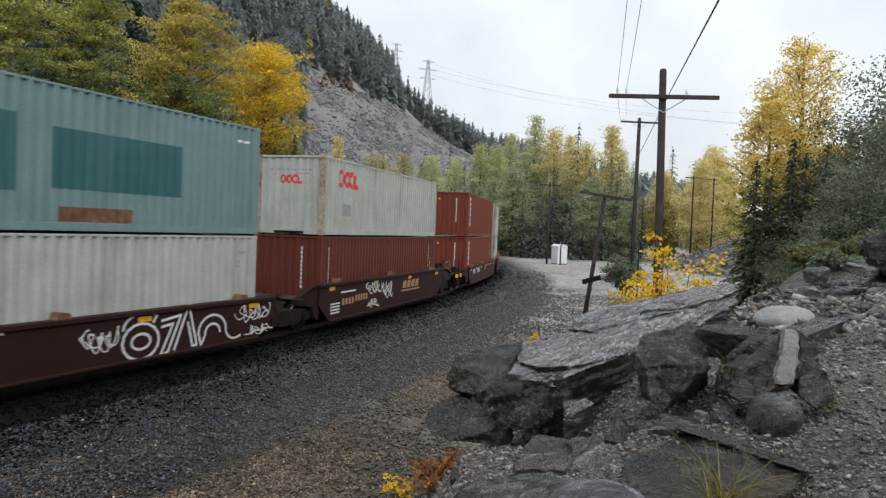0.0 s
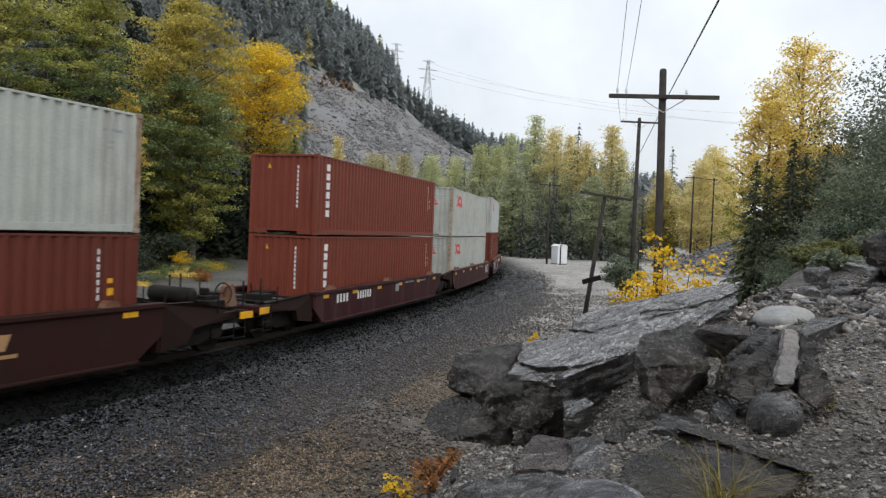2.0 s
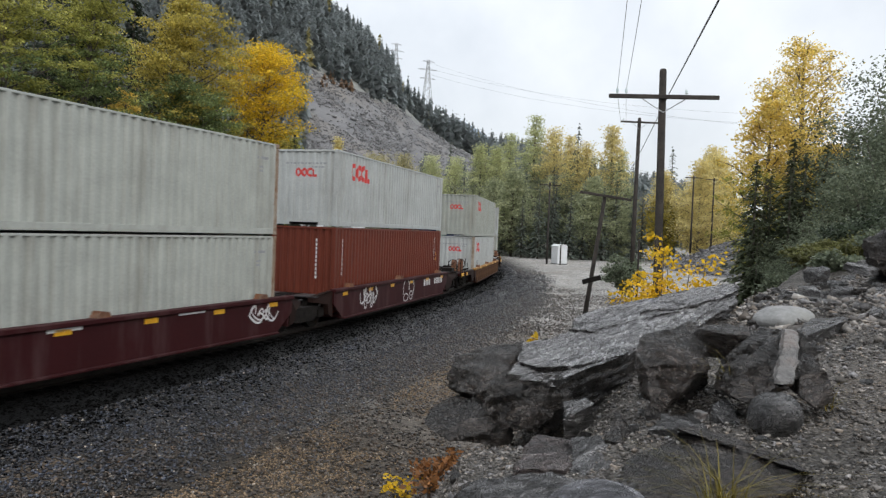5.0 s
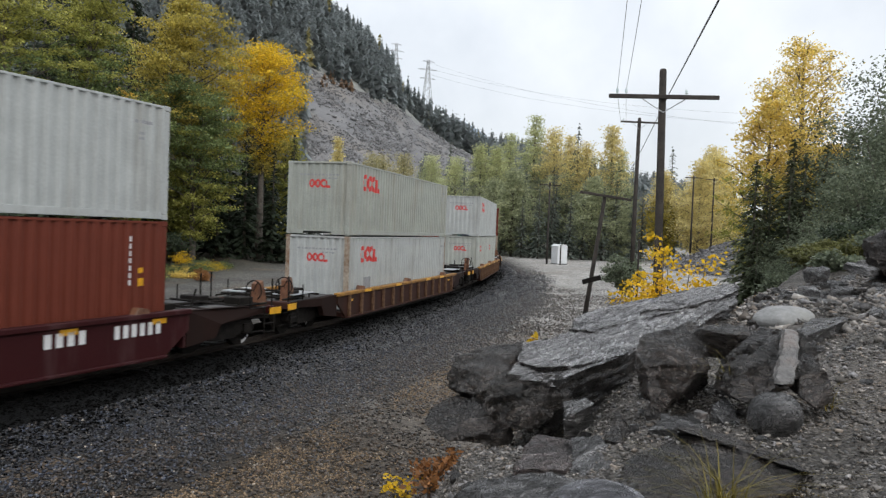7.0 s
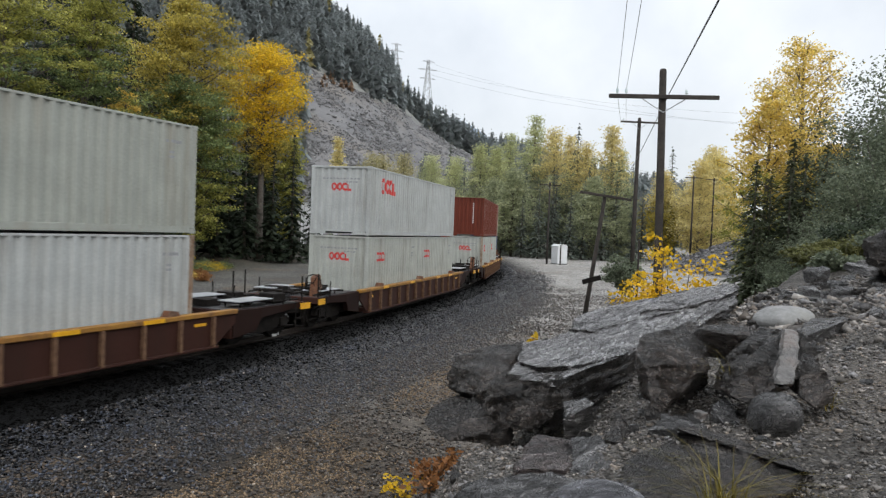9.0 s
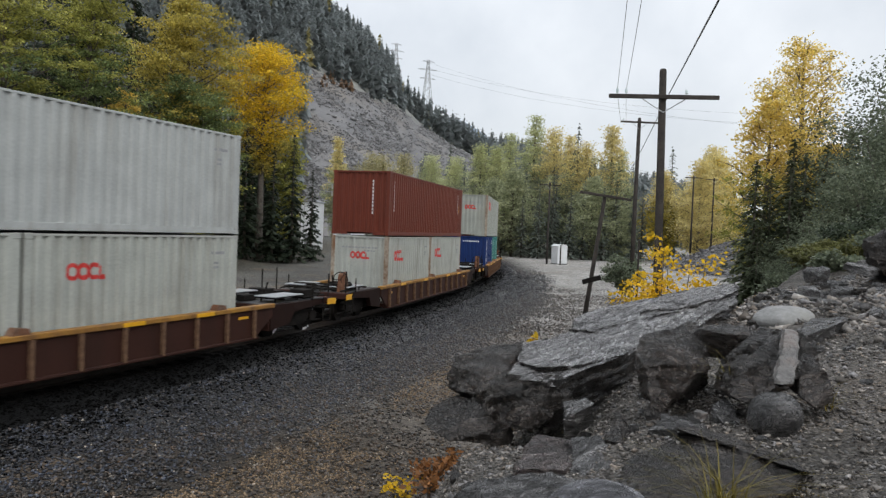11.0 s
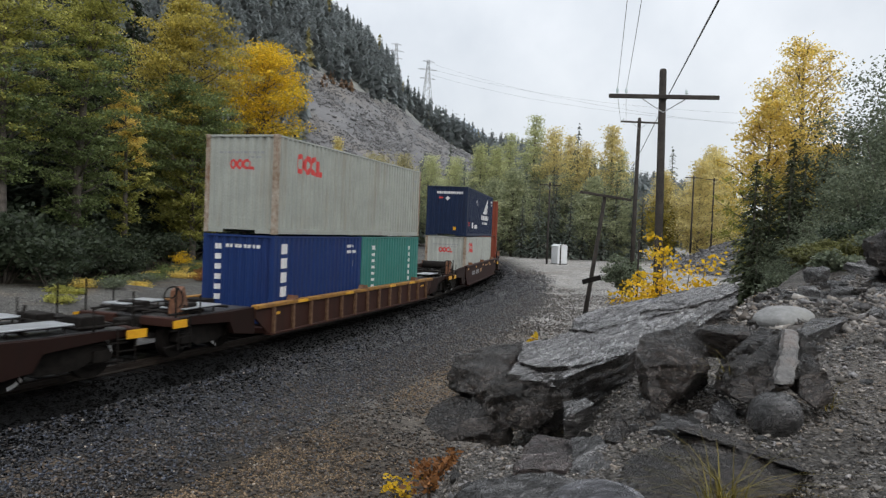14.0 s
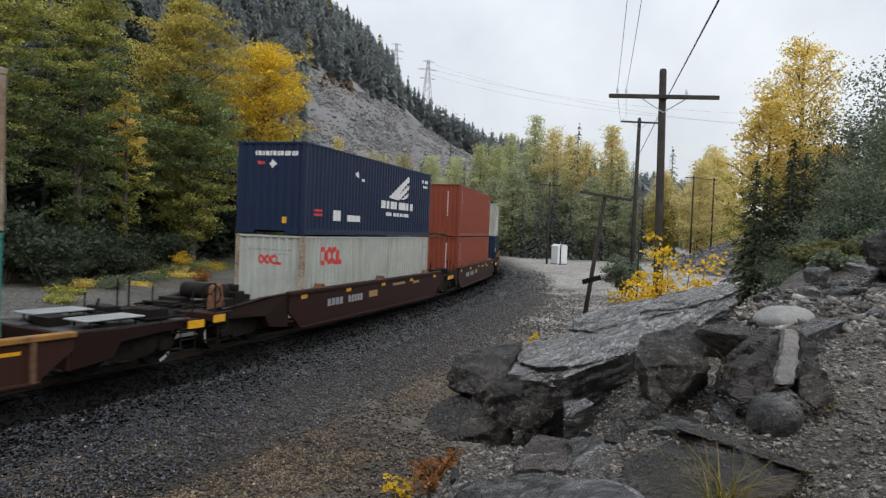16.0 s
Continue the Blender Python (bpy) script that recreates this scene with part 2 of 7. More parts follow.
M_SLATE = stone("wet_grey_slate", (0.05, 0.049, 0.05), (0.25, 0.245, 0.244), rough=0.33)
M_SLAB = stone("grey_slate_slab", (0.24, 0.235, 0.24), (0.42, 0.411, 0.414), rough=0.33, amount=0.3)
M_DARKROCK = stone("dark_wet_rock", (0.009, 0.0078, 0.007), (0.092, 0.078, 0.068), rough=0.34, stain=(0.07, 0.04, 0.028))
M_REDROCK = stone("reddish_rock", (0.06, 0.049, 0.047), (0.21, 0.172, 0.163))
M_BLUEROCK = stone("bluish_wet_rock", (0.18, 0.182, 0.2), (0.38, 0.38, 0.41), rough=0.4)
M_PALEROCK = material("pale_grey_boulder", (0.13, 0.13, 0.127), (0.26, 0.26, 0.254), rough=0.6, scale=4, fine=40, bump=0.3, stain=(0.17, 0.165, 0.13), stain_scale=3, stain_amount=0.5)
M_QUARTZ = material("white_quartz_rock", (0.05, 0.047, 0.045), (0.2, 0.192, 0.184), rough=0.5, scale=14, fine=60, bump=0.6, stain=(0.12, 0.085, 0.07), stain_scale=16, stain_amount=0.9)


# ---- mesh helpers ----
def mesh_of(name, bm, mat, smooth=False):
    me = bpy.data.meshes.new(name)
    bm.normal_update()
    bm.to_mesh(me)
    bm.free()
    if mat:
        me.materials.append(mat)
    if smooth:
        me.shade_smooth()
    return me


def part(name, bm, mat, parent, label="", smooth=False):
    me = bm if isinstance(bm, bpy.types.Mesh) else mesh_of(name, bm, mat, smooth)
    ob = new(name, me)
    ob.parent = parent
    if label:
        tagged(ob, label)
    return ob


def thing(name, label, category, m=None, group="", kind=""):
    ob = new(name)
    ob.empty_display_size = 0.2
    tagged(ob, label, category, group, kind)
    if m is not None:
        ob.matrix_basis = m
    return ob


def box(bm, x0, x1, y0, y1, z0, z1):
    v = [bm.verts.new((x, y, z)) for x in (x0, x1) for y in (y0, y1) for z in (z0, z1)]
    for a, b, c, d in ((0, 1, 3, 2), (4, 6, 7, 5), (0, 4, 5, 1), (2, 3, 7, 6), (0, 2, 6, 4), (1, 5, 7, 3)):
        bm.faces.new((v[a], v[b], v[c], v[d]))
    return v


def boxed(*dims, bevel=0.0):
    bm = bmesh.new()
    for d in dims:
        box(bm, *d)
    if bevel:
        bmesh.ops.bevel(bm, geom=bm.edges[:], offset=bevel, segments=1, affect="EDGES", profile=0.5)
    return bm


def rod(bm, a, b, r, r2=None, n=8):
    a, b = Vector(a), Vector(b)
    r2 = r if r2 is None else r2
    q = (b - a).to_track_quat("Z", "Y")
    ra = [bm.verts.new(a + q @ Vector((math.cos(t) * r, math.sin(t) * r, 0))) for t in (2 * math.pi * i / n for i in range(n))]
    rb = [bm.verts.new(b + q @ Vector((math.cos(t) * r2, math.sin(t) * r2, 0))) for t in (2 * math.pi * i / n for i in range(n))]
    for i in range(n):
        bm.faces.new((ra[i], ra[(i + 1) % n], rb[(i + 1) % n], rb[i]))
    bm.faces.new(ra[::-1])
    bm.faces.new(rb)


def tube(bm, pts, radii, n=7):
    """A bent tapering tube through the points."""
    rings = []
    for i, p in enumerate(pts):
        p = Vector(p)
        way = (Vector(pts[min(i + 1, len(pts) - 1)]) - Vector(pts[max(i - 1, 0)])).normalized()
        q = way.to_track_quat("Z", "Y")
        rings.append([bm.verts.new(p + q @ Vector((math.cos(t) * radii[i], math.sin(t) * radii[i], 0))) for t in (2 * math.pi * k / n for k in range(n))])
    for a, b in zip(rings, rings[1:]):
        for k in range(n):
            bm.faces.new((a[k], a[(k + 1) % n], b[(k + 1) % n], b[k]))
    bm.faces.new(rings[0][::-1])
    bm.faces.new(rings[-1])


def raw(name, verts, faces, mat, smooth=False):
    me = bpy.data.meshes.new(name)
    me.from_pydata(verts, [], faces)
    me.materials.append(mat)
    me.update()
    if smooth:
        me.shade_smooth()
    return me


# ---- the line of the track: heading from curvature along it ----
KNOTS = (-20, 0, 20, 40, 60, 90)
BEND = (-0.0168, -0.0063, -0.0055, -0.0061, -0.0048, -0.0036)
STEP = 0.5
SG = np.arange(-60, 260, STEP)
_k = np.interp(SG, KNOTS, BEND)
_th = np.concatenate([[0], np.cumsum((_k[1:] + _k[:-1]) / 2 * STEP)])
_i0 = int(np.argmin(abs(SG)))
TH = _th - _th[_i0] + 0.3542
TX = np.concatenate([[0], np.cumsum((np.sin(TH[1:]) + np.sin(TH[:-1])) / 2 * STEP)])
TY = np.concatenate([[0], np.cumsum((np.cos(TH[1:]) + np.cos(TH[:-1])) / 2 * STEP)])
TX, TY = TX - TX[_i0] - 6.392, TY - TY[_i0] + 20.471


def on_track(s, off=0.0):
    """x, y and heading at s along the track, off metres to the camera's side."""
    th = np.interp(s, SG, TH)
    return np.interp(s, SG, TX) + off * np.cos(th), np.interp(s, SG, TY) - off * np.sin(th), th


def track_distance(x, y):
    """Signed distance from the track's middle, positive on the camera's side."""
    x, y = np.asarray(x, float), np.asarray(y, float)
    out = np.empty(x.shape)
    flat, fx, fy = out.ravel(), x.ravel(), y.ravel()
    sx, sy, st = TX[::3], TY[::3], TH[::3]
    for a in range(0, len(fx), 4000):
        dx, dy = fx[a:a + 4000, None] - sx, fy[a:a + 4000, None] - sy
        j = np.argmin(dx * dx + dy * dy, axis=1)
        r = np.arange(len(j))
        flat[a:a + 4000] = dx[r, j] * np.cos(st[j]) - dy[r, j] * np.sin(st[j])
    return flat.reshape(x.shape)


def smooth01(v, a, b):
    t = np.clip((np.asarray(v, float) - a) / (b - a), 0, 1)
    return t * t * (3 - 2 * t)


def value_noise(x, y, seed=0):
    """Smooth repeatable noise in 0..1 on numpy arrays."""
    x, y = np.asarray(x, float), np.asarray(y, float)
    xi, yi = np.floor(x).astype(int), np.floor(y).astype(int)
    fx, fy = x - xi, y - yi
    fx, fy = fx * fx * (3 - 2 * fx), fy * fy * (3 - 2 * fy)

    def h(a, b):
        v = np.sin(a * 127.1 + b * 311.7 + seed * 74.7) * 43758.5453
        return v - np.floor(v)
    return (h(xi, yi) * (1 - fx) + h(xi + 1, yi) * fx) * (1 - fy) + (h(xi, yi + 1) * (1 - fx) + h(xi + 1, yi + 1) * fx) * fy


def fractal(x, y, seed=0, octaves=4):
    return sum(value_noise(x * 2 ** i, y * 2 ** i, seed + i) * 0.5 ** i for i in range(octaves)) / (2 - 0.5 ** (octaves - 1))


# ---- ground ----
def ground_height(x, y):
    x, y = np.asarray(x, float), np.asarray(y, float)
    d = track_distance(x, y)
    z = -0.72 + 0.55 * smooth01(y, 38, 85) + 0.10 * (fractal(x * 0.35, y * 0.35, 3) - 0.5) * smooth01(abs(d), 3.5, 6)
    z = z + 0.7 * smooth01(-d, 24, 34) + 0.5 * smooth01(fractal(x * 0.09, y * 0.09, 8), 0.5, 0.75) * smooth01(-d, 9, 16)
    return z + 6.0 * smooth01(x - 0.3 * y, 12, 45) * smooth01(y, 10, 40)


def mixed_ground(name, strata, rough=0.85, stone_scale=26.0, dirt=None, road=None, from_track=(4.0, 7.5)):
    """Gravel whose tint follows the distance from the track, with dirt, damp and pebble relief."""
    m = bpy.data.materials.new(name)
    m.use_nodes = True
    n, l = m.node_tree.nodes, m.node_tree.links
    b = n["Principled BSDF"]
    tc = n.new("ShaderNodeTexCoord")
    at = n.new("ShaderNodeAttribute")
    at.attribute_name = "track_distance"
    wob = n.new("ShaderNodeTexNoise")
    wob.inputs["Scale"].default_value, wob.inputs["Detail"].default_value = 0.55, 6.0
    l.new(tc.outputs["Object"], wob.inputs["Vector"])
    ma = n.new("ShaderNodeMath")
    ma.operation, ma.inputs[1].default_value = "MULTIPLY_ADD", 2.6
    l.new(wob.outputs[0], ma.inputs[0])
    l.new(at.outputs["Fac"], ma.inputs[2])
    mr = n.new("ShaderNodeMapRange")
    mr.inputs[1].default_value, mr.inputs[2].default_value = -30.0, 30.0
    l.new(ma.outputs[0], mr.inputs[0])
    ramp = n.new("ShaderNodeValToRGB")
    e = ramp.color_ramp.elements
    while len(e) > 1:
        e.remove(e[-1])
    for i, (d, c) in enumerate(strata):
        p = (d + 1.3 + 30) / 60
        k = e[0] if i == 0 else e.new(p)
        k.position, k.color = p, (*c, 1)
    l.new(mr.outputs[0], ramp.inputs[0])
    tint = ramp.outputs[0]
    if road:
        # the pale gravel road opens further up the line
        sx = n.new("ShaderNodeSeparateXYZ")
        l.new(tc.outputs["Object"], sx.inputs[0])
        ry = n.new("ShaderNodeMath")
        ry.operation, ry.inputs[1].default_value = "MULTIPLY_ADD", 9.0
        l.new(wob.outputs[0], ry.inputs[0])
        l.new(sx.outputs[1], ry.inputs[2])
        r2 = n.new("ShaderNodeMapRange")
        r2.inputs[1].default_value, r2.inputs[2].default_value = 17.0, 36.0
        l.new(ry.outputs[0], r2.inputs[0])
        rd = n.new("ShaderNodeMapRange")
        rd.inputs[1].default_value, rd.inputs[2].default_value = from_track
        l.new(ma.outputs[0], rd.inputs[0])
        rm = n.new("ShaderNodeMath")
        rm.operation = "MULTIPLY"
        l.new(r2.outputs[0], rm.inputs[0])
        l.new(rd.outputs[0], rm.inputs[1])
        rx = n.new("ShaderNodeMix")
        rx.data_type = "RGBA"
        rx.inputs[7].default_value = (*road, 1)
        l.new(rm.outputs[0], rx.inputs[0])
        l.new(tint, rx.inputs[6])
        tint = rx.outputs[2]
    if dirt:
        dn = n.new("ShaderNodeTexNoise")
        dn.inputs["Scale"].default_value, dn.inputs["Detail"].default_value, dn.inputs["Roughness"].default_value = 0.3, 8.0, 0.68
        l.new(tc.outputs["Object"], dn.inputs["Vector"])
        dr = n.new("ShaderNodeMapRange")
        dr.inputs[1].default_value, dr.inputs[2].default_value, dr.inputs[4].default_value = 0.53, 0.68, 0.65
        l.new(dn.outputs[0], dr.inputs[0])
        dm = n.new("ShaderNodeMix")
        dm.data_type = "RGBA"
        dm.inputs[7].default_value = (*dirt, 1)
        l.new(dr.outputs[0], dm.inputs[0])
        l.new(tint, dm.inputs[6])
        tint = dm.outputs[2]
    vo = n.new("ShaderNodeTexVoronoi")
    vo.inputs["Scale"].default_value = stone_scale
    l.new(tc.outputs["Object"], vo.inputs["Vector"])
    sep = n.new("ShaderNodeSeparateColor")
    l.new(vo.outputs["Color"], sep.inputs[0])
    vr = n.new("ShaderNodeMapRange")
    vr.inputs[3].default_value, vr.inputs[4].default_value = 0.45, 1.75
    l.new(sep.outputs[0], vr.inputs[0])
    hv = n.new("ShaderNodeHueSaturation")
    l.new(vr.outputs[0], hv.inputs["Value"])
    l.new(tint, hv.inputs["Color"])
    big = n.new("ShaderNodeTexNoise")
    big.inputs["Scale"].default_value, big.inputs["Detail"].default_value = 0.25, 6.0
    l.new(tc.outputs["Object"], big.inputs["Vector"])
    br = n.new("ShaderNodeMapRange")
    br.inputs[1].default_value, br.inputs[2].default_value, br.inputs[3].default_value, br.inputs[4].default_value = 0.3, 0.7, 0.75, 1.25
    l.new(big.outputs[0], br.inputs[0])
    h2 = n.new("ShaderNodeHueSaturation")
    l.new(br.outputs[0], h2.inputs["Value"])
    l.new(hv.outputs[0], h2.inputs["Color"])
    mid = n.new("ShaderNodeTexNoise")
    mid.inputs["Scale"].default_value, mid.inputs["Detail"].default_value, mid.inputs["Roughness"].default_value = 3.5, 8.0, 0.8
    l.new(tc.outputs["Object"], mid.inputs["Vector"])
    mm = n.new("ShaderNodeMapRange")
    mm.inputs[1].default_value, mm.inputs[2].default_value, mm.inputs[3].default_value, mm.inputs[4].default_value = 0.35, 0.65, 0.55, 1.45
    l.new(mid.outputs[0], mm.inputs[0])
    h4 = n.new("ShaderNodeHueSaturation")
    l.new(mm.outputs[0], h4.inputs["Value"])
    l.new(h2.outputs[0], h4.inputs["Color"])
    l.new(h4.outputs[0], b.inputs["Base Color"])
    bp = n.new("ShaderNodeBump")
    bp.inputs["Strength"].default_value, bp.inputs["Distance"].default_value = 0.9, 0.03
    bp.invert = True
    l.new(vo.outputs["Distance"], bp.inputs["Height"])
    l.new(bp.outputs[0], b.inputs["Normal"])
    b.inputs["Roughness"].default_value, b.inputs["Specular IOR Level"].default_value = rough, 0.15
    return m


LOT = (0.088, 0.085, 0.079)
M_GROUND = mixed_ground("gravelly_ground", ((-29, (0.02, 0.016, 0.011)), (-22.5, (0.022, 0.018, 0.012)), (-20.0, (0.07, 0.066, 0.055)), (-15.0, LOT), (-5, (0.075, 0.073, 0.068)), (-3, (0.04, 0.04, 0.042)), (2.6, (0.024, 0.024, 0.026)), (3.6, (0.028, 0.026, 0.025)), (4.6, (0.028, 0.025, 0.0225)), (6.0, (0.036, 0.031, 0.026)), (7.5, (0.056, 0.046, 0.036)), (14.0, (0.1, 0.09, 0.08)), (20.0, (0.07, 0.065, 0.058))), stone_scale=22, dirt=(0.12, 0.09, 0.062), road=(0.235, 0.226, 0.212))
# the near-black stops around the rails paint in the train's shade
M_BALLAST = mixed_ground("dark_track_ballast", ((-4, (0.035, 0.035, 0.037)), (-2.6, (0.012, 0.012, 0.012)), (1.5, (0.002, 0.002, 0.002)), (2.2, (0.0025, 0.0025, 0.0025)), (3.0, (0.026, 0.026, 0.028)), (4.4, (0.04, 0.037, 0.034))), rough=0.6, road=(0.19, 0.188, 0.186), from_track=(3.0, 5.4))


def sheet(name, xs, ys, height, mat, smooth=True, distance=True):
    gx, gy = np.meshgrid(xs, ys, indexing="ij")
    gz = height(gx, gy)
    nx, ny = gx.shape
    verts = np.stack([gx.ravel(), gy.ravel(), gz.ravel()], 1)
    i = np.arange(nx * ny).reshape(nx, ny)
    faces = np.stack([i[:-1, :-1], i[1:, :-1], i[1:, 1:], i[:-1, 1:]], -1).reshape(-1, 4)
    me = raw(name, verts.tolist(), faces.tolist(), mat, smooth)
    if distance:
        a = me.attributes.new("track_distance", "FLOAT", "POINT")
        a.data.foreach_set("value", np.clip(track_distance(gx, gy), -30, 30).ravel().astype(np.float32))
    return new(name, me)


def spread(lo, hi, mid, n, near):
    """Grid lines, close together round mid and wider outwards."""
    t = np.linspace(-1, 1, n)
    g = np.sinh(t * near) / np.sinh(near)
    return mid + np.where(g < 0, g * (mid - lo), g * (hi - mid))


ground = tagged(sheet("ground", spread(-2500, 2500, 0, 170, 6.0), spread(-300, 4000, 25, 190, 6.0), ground_height, M_GROUND), "grey gravel ground with tan dirt tracks beside the railway", "ground", kind="structure")


def ballast_profile(d):
    a = abs(d)
    return np.interp(a, (0, 1.3, 1.75, 3.5, 4.3), (-0.185, -0.185, -0.38, -0.8, -0.9))


def make_ballast():
    ds = np.array([-4.3, -3.5, -2.8, -2.1, -1.75, -1.3, -0.75, 0, 0.75, 1.3, 1.75, 2.1, 2.5, 2.9, 3.2, 3.5, 3.9, 4.3])
    ss = np.concatenate([np.arange(-50, 60, 0.5), np.arange(60, 250, 2.0)])
    verts, dist = [], []
    for s in ss:
        for d in ds:
            x, y, th = on_track(s, d)
            lift = 0.55 * float(smooth01(y, 38, 85)) if abs(d) > 2.1 else 0.0
            z = ballast_profile(d) + 0.05 * (float(fractal(x * 2.2, y * 2.2, 5)) - 0.5) + min(lift, 0.4 if abs(d) < 3.6 else 0.55)
            verts.append((x, y, z))
            dist.append(d)
    n = len(ds)
    faces = [(i * n + j, (i + 1) * n + j, (i + 1) * n + j + 1, i * n + j + 1) for i in range(len(ss) - 1) for j in range(n - 1)]
    faces = [f[::-1] for f in faces]
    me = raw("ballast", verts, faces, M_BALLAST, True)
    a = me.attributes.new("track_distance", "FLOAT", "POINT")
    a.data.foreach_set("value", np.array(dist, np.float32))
    return tagged(new("ballast", me), "dark crushed-stone ballast shoulder under the track", "ballast", kind="structure")


make_ballast()


def make_track():
    """Two rails swept along the curve, and the sleepers nearest the camera as pieces."""
    track = thing("track", "steel rails on creosoted timber sleepers in ballast", "railway track", kind="structure")
    prof = ((-0.07, -0.17), (0.07, -0.17), (0.07, -0.155), (0.012, -0.13), (0.012, -0.045), (0.036, -0.03), (0.036, 0.0), (-0.036, 0.0), (-0.036, -0.03), (-0.012, -0.045), (-0.012, -0.13), (-0.07, -0.155))
    for side in (-0.755, 0.755):
        verts, faces, n = [], [], len(prof)
        ss = np.arange(-50, 240, 1.0)
        for s in ss:
            for a, z in prof:
                x, y, th = on_track(s, side + a)
                verts.append((x, y, z))
        for i in range(len(ss) - 1):
            for j in range(n):
                faces.append((i * n + j, i * n + (j + 1) % n, (i + 1) * n + (j + 1) % n, (i + 1) * n + j))
        part("rail", raw("rail", verts, faces, M_RAIL), None, track)
    tie = raw("sleeper", [(x, y, z) for x in (-0.11, 0.11) for y in (-1.3, 1.3) for z in (-0.36, -0.175)], [(0, 1, 3, 2), (4, 6, 7, 5), (0, 4, 5, 1), (2, 3, 7, 6), (0, 2, 6, 4), (1, 5, 7, 3)], M_TIE)
    for i in range(130):
        s = -22 + i * 0.5
        x, y, th = on_track(s)
        ob = part("sleeper", tie, None, track)
        ob.matrix_basis = pose(x, y, 0, 0, 0, 90 - math.degrees(th))


make_track()


# ---- stones scattered as one mass ----
def stones(name, pts, sizes, mat, label, category, seed=0, flat=0.65):
    rng = np.random.default_rng(seed)
    n = len(pts)
    base = np.array([(1, 0, 0), (-0.5, 0.87, 0), (-0.5, -0.87, 0), (0.1, 0, 0.85), (-0.1, 0, -0.85)], float)
    tri = np.array([(0, 1, 3), (1, 2, 3), (2, 0, 3), (1, 0, 4), (2, 1, 4), (0, 2, 4)])
    v = base[None] * rng.uniform(0.65, 1.3, (n, 5, 1)) * sizes[:, None, None] * 1.1
    v = v + rng.normal(0, 0.22, (n, 5, 3)) * sizes[:, None, None]
    q = rng.normal(size=(n, 3, 3))
    q, _ = np.linalg.qr(q)
    v = np.einsum("nij,nkj->nki", q, v)
    v[:, :, 2] *= flat
    v = v + pts[:, None, :]
    faces = (tri[None] + (np.arange(n) * 5)[:, None, None]).reshape(-1, 3)
    me = bpy.data.meshes.new(name)
    me.vertices.add(n * 5)
    me.vertices.foreach_set("co", v.reshape(-1).astype(np.float32))
    me.loops.add(len(faces) * 3)
    me.loops.foreach_set("vertex_index", faces.ravel().astype(np.int32))
    me.polygons.add(len(faces))
    me.polygons.foreach_set("loop_start", np.arange(0, len(faces) * 3, 3, dtype=np.int32))
    me.update(calc_edges=True)
    me.validate()
    me.materials.append(mat)
    return tagged(new(name, me), label, category, kind="stuff")


M_CHIP = material("crushed_stone_chips", (0.008, 0.0085, 0.0098), (0.086, 0.088, 0.094), rough=0.33, scale=3, fine=30, bump=0.2, island=0.85, spec=0.5)
M_CHIP2 = material("mixed_brown_chips", (0.01, 0.0095, 0.009), (0.115, 0.098, 0.083), rough=0.38, scale=3, fine=30, bump=0.2, island=0.8, spec=0.45)
M_GRIT = material("bank_grit", (0.066, 0.062, 0.057), (0.33, 0.308, 0.286), rough=0.6, scale=5, fine=50, bump=0.3, island=0.6, spec=0.3)


def tinted(m, tints):
    """Gives each loose stone one of several mineral tints."""
    n, l = m.node_tree.nodes, m.node_tree.links
    base = n["Principled BSDF"].inputs["Base Color"]
    mul, fr = n.new("ShaderNodeMath"), n.new("ShaderNodeMath")
    mul.operation, mul.inputs[1].default_value = "MULTIPLY", 17.3
    fr.operation = "FRACT"
    l.new(n.new("ShaderNodeNewGeometry").outputs["Random Per Island"], mul.inputs[0])
    l.new(mul.outputs[0], fr.inputs[0])
    ramp = n.new("ShaderNodeValToRGB")
    ramp.color_ramp.interpolation = "CONSTANT"
    e = ramp.color_ramp.elements
    e.remove(e[-1])
    for i, (p, c) in enumerate(tints):
        k = e[0] if i == 0 else e.new(p)
        k.position, k.color = p, (*c, 1)
    l.new(fr.outputs[0], ramp.inputs[0])
    mx = n.new("ShaderNodeMix")
    mx.data_type, mx.blend_type = "RGBA", "MULTIPLY"
    mx.inputs[0].default_value = 1.0
    l.new(base.links[0].from_socket, mx.inputs[6])
    l.new(ramp.outputs[0], mx.inputs[7])
    l.new(mx.outputs[2], base)


tinted(M_CHIP, ((0.0, (0.8, 0.85, 1.0)), (0.3, (0.62, 0.6, 0.6)), (0.5, (1.0, 0.82, 0.68)), (0.68, (0.66, 0.76, 1.0)), (0.86, (1.0, 1.0, 0.98))))
tinted(M_CHIP2, ((0.0, (1.0, 0.92, 0.84)), (0.25, (0.55, 0.5, 0.47)), (0.5, (1.0, 0.76, 0.56)), (0.7, (0.7, 0.72, 0.78)), (0.85, (1.0, 0.97, 0.92))))
tinted(M_GRIT, ((0.0, (1.0, 0.98, 0.95)), (0.35, (0.6, 0.58, 0.57)), (0.6, (0.95, 0.85, 0.75)), (0.75, (0.78, 0.8, 0.85))))
# near-black chip colour stands in for shade along the train's underside
M_SHADECHIP = material("train_shade_chips", (0.001, 0.001, 0.001), (0.007, 0.0068, 0.0065), rough=0.9, scale=3, fine=30, bump=0.2, island=0.7, spec=0.05)
M_PALECHIP = material("pale_chips", (0.12, 0.11, 0.1), (0.42, 0.37, 0.31), rough=0.6, scale=3, fine=30, bump=0.2, island=0.6, spec=0.25)


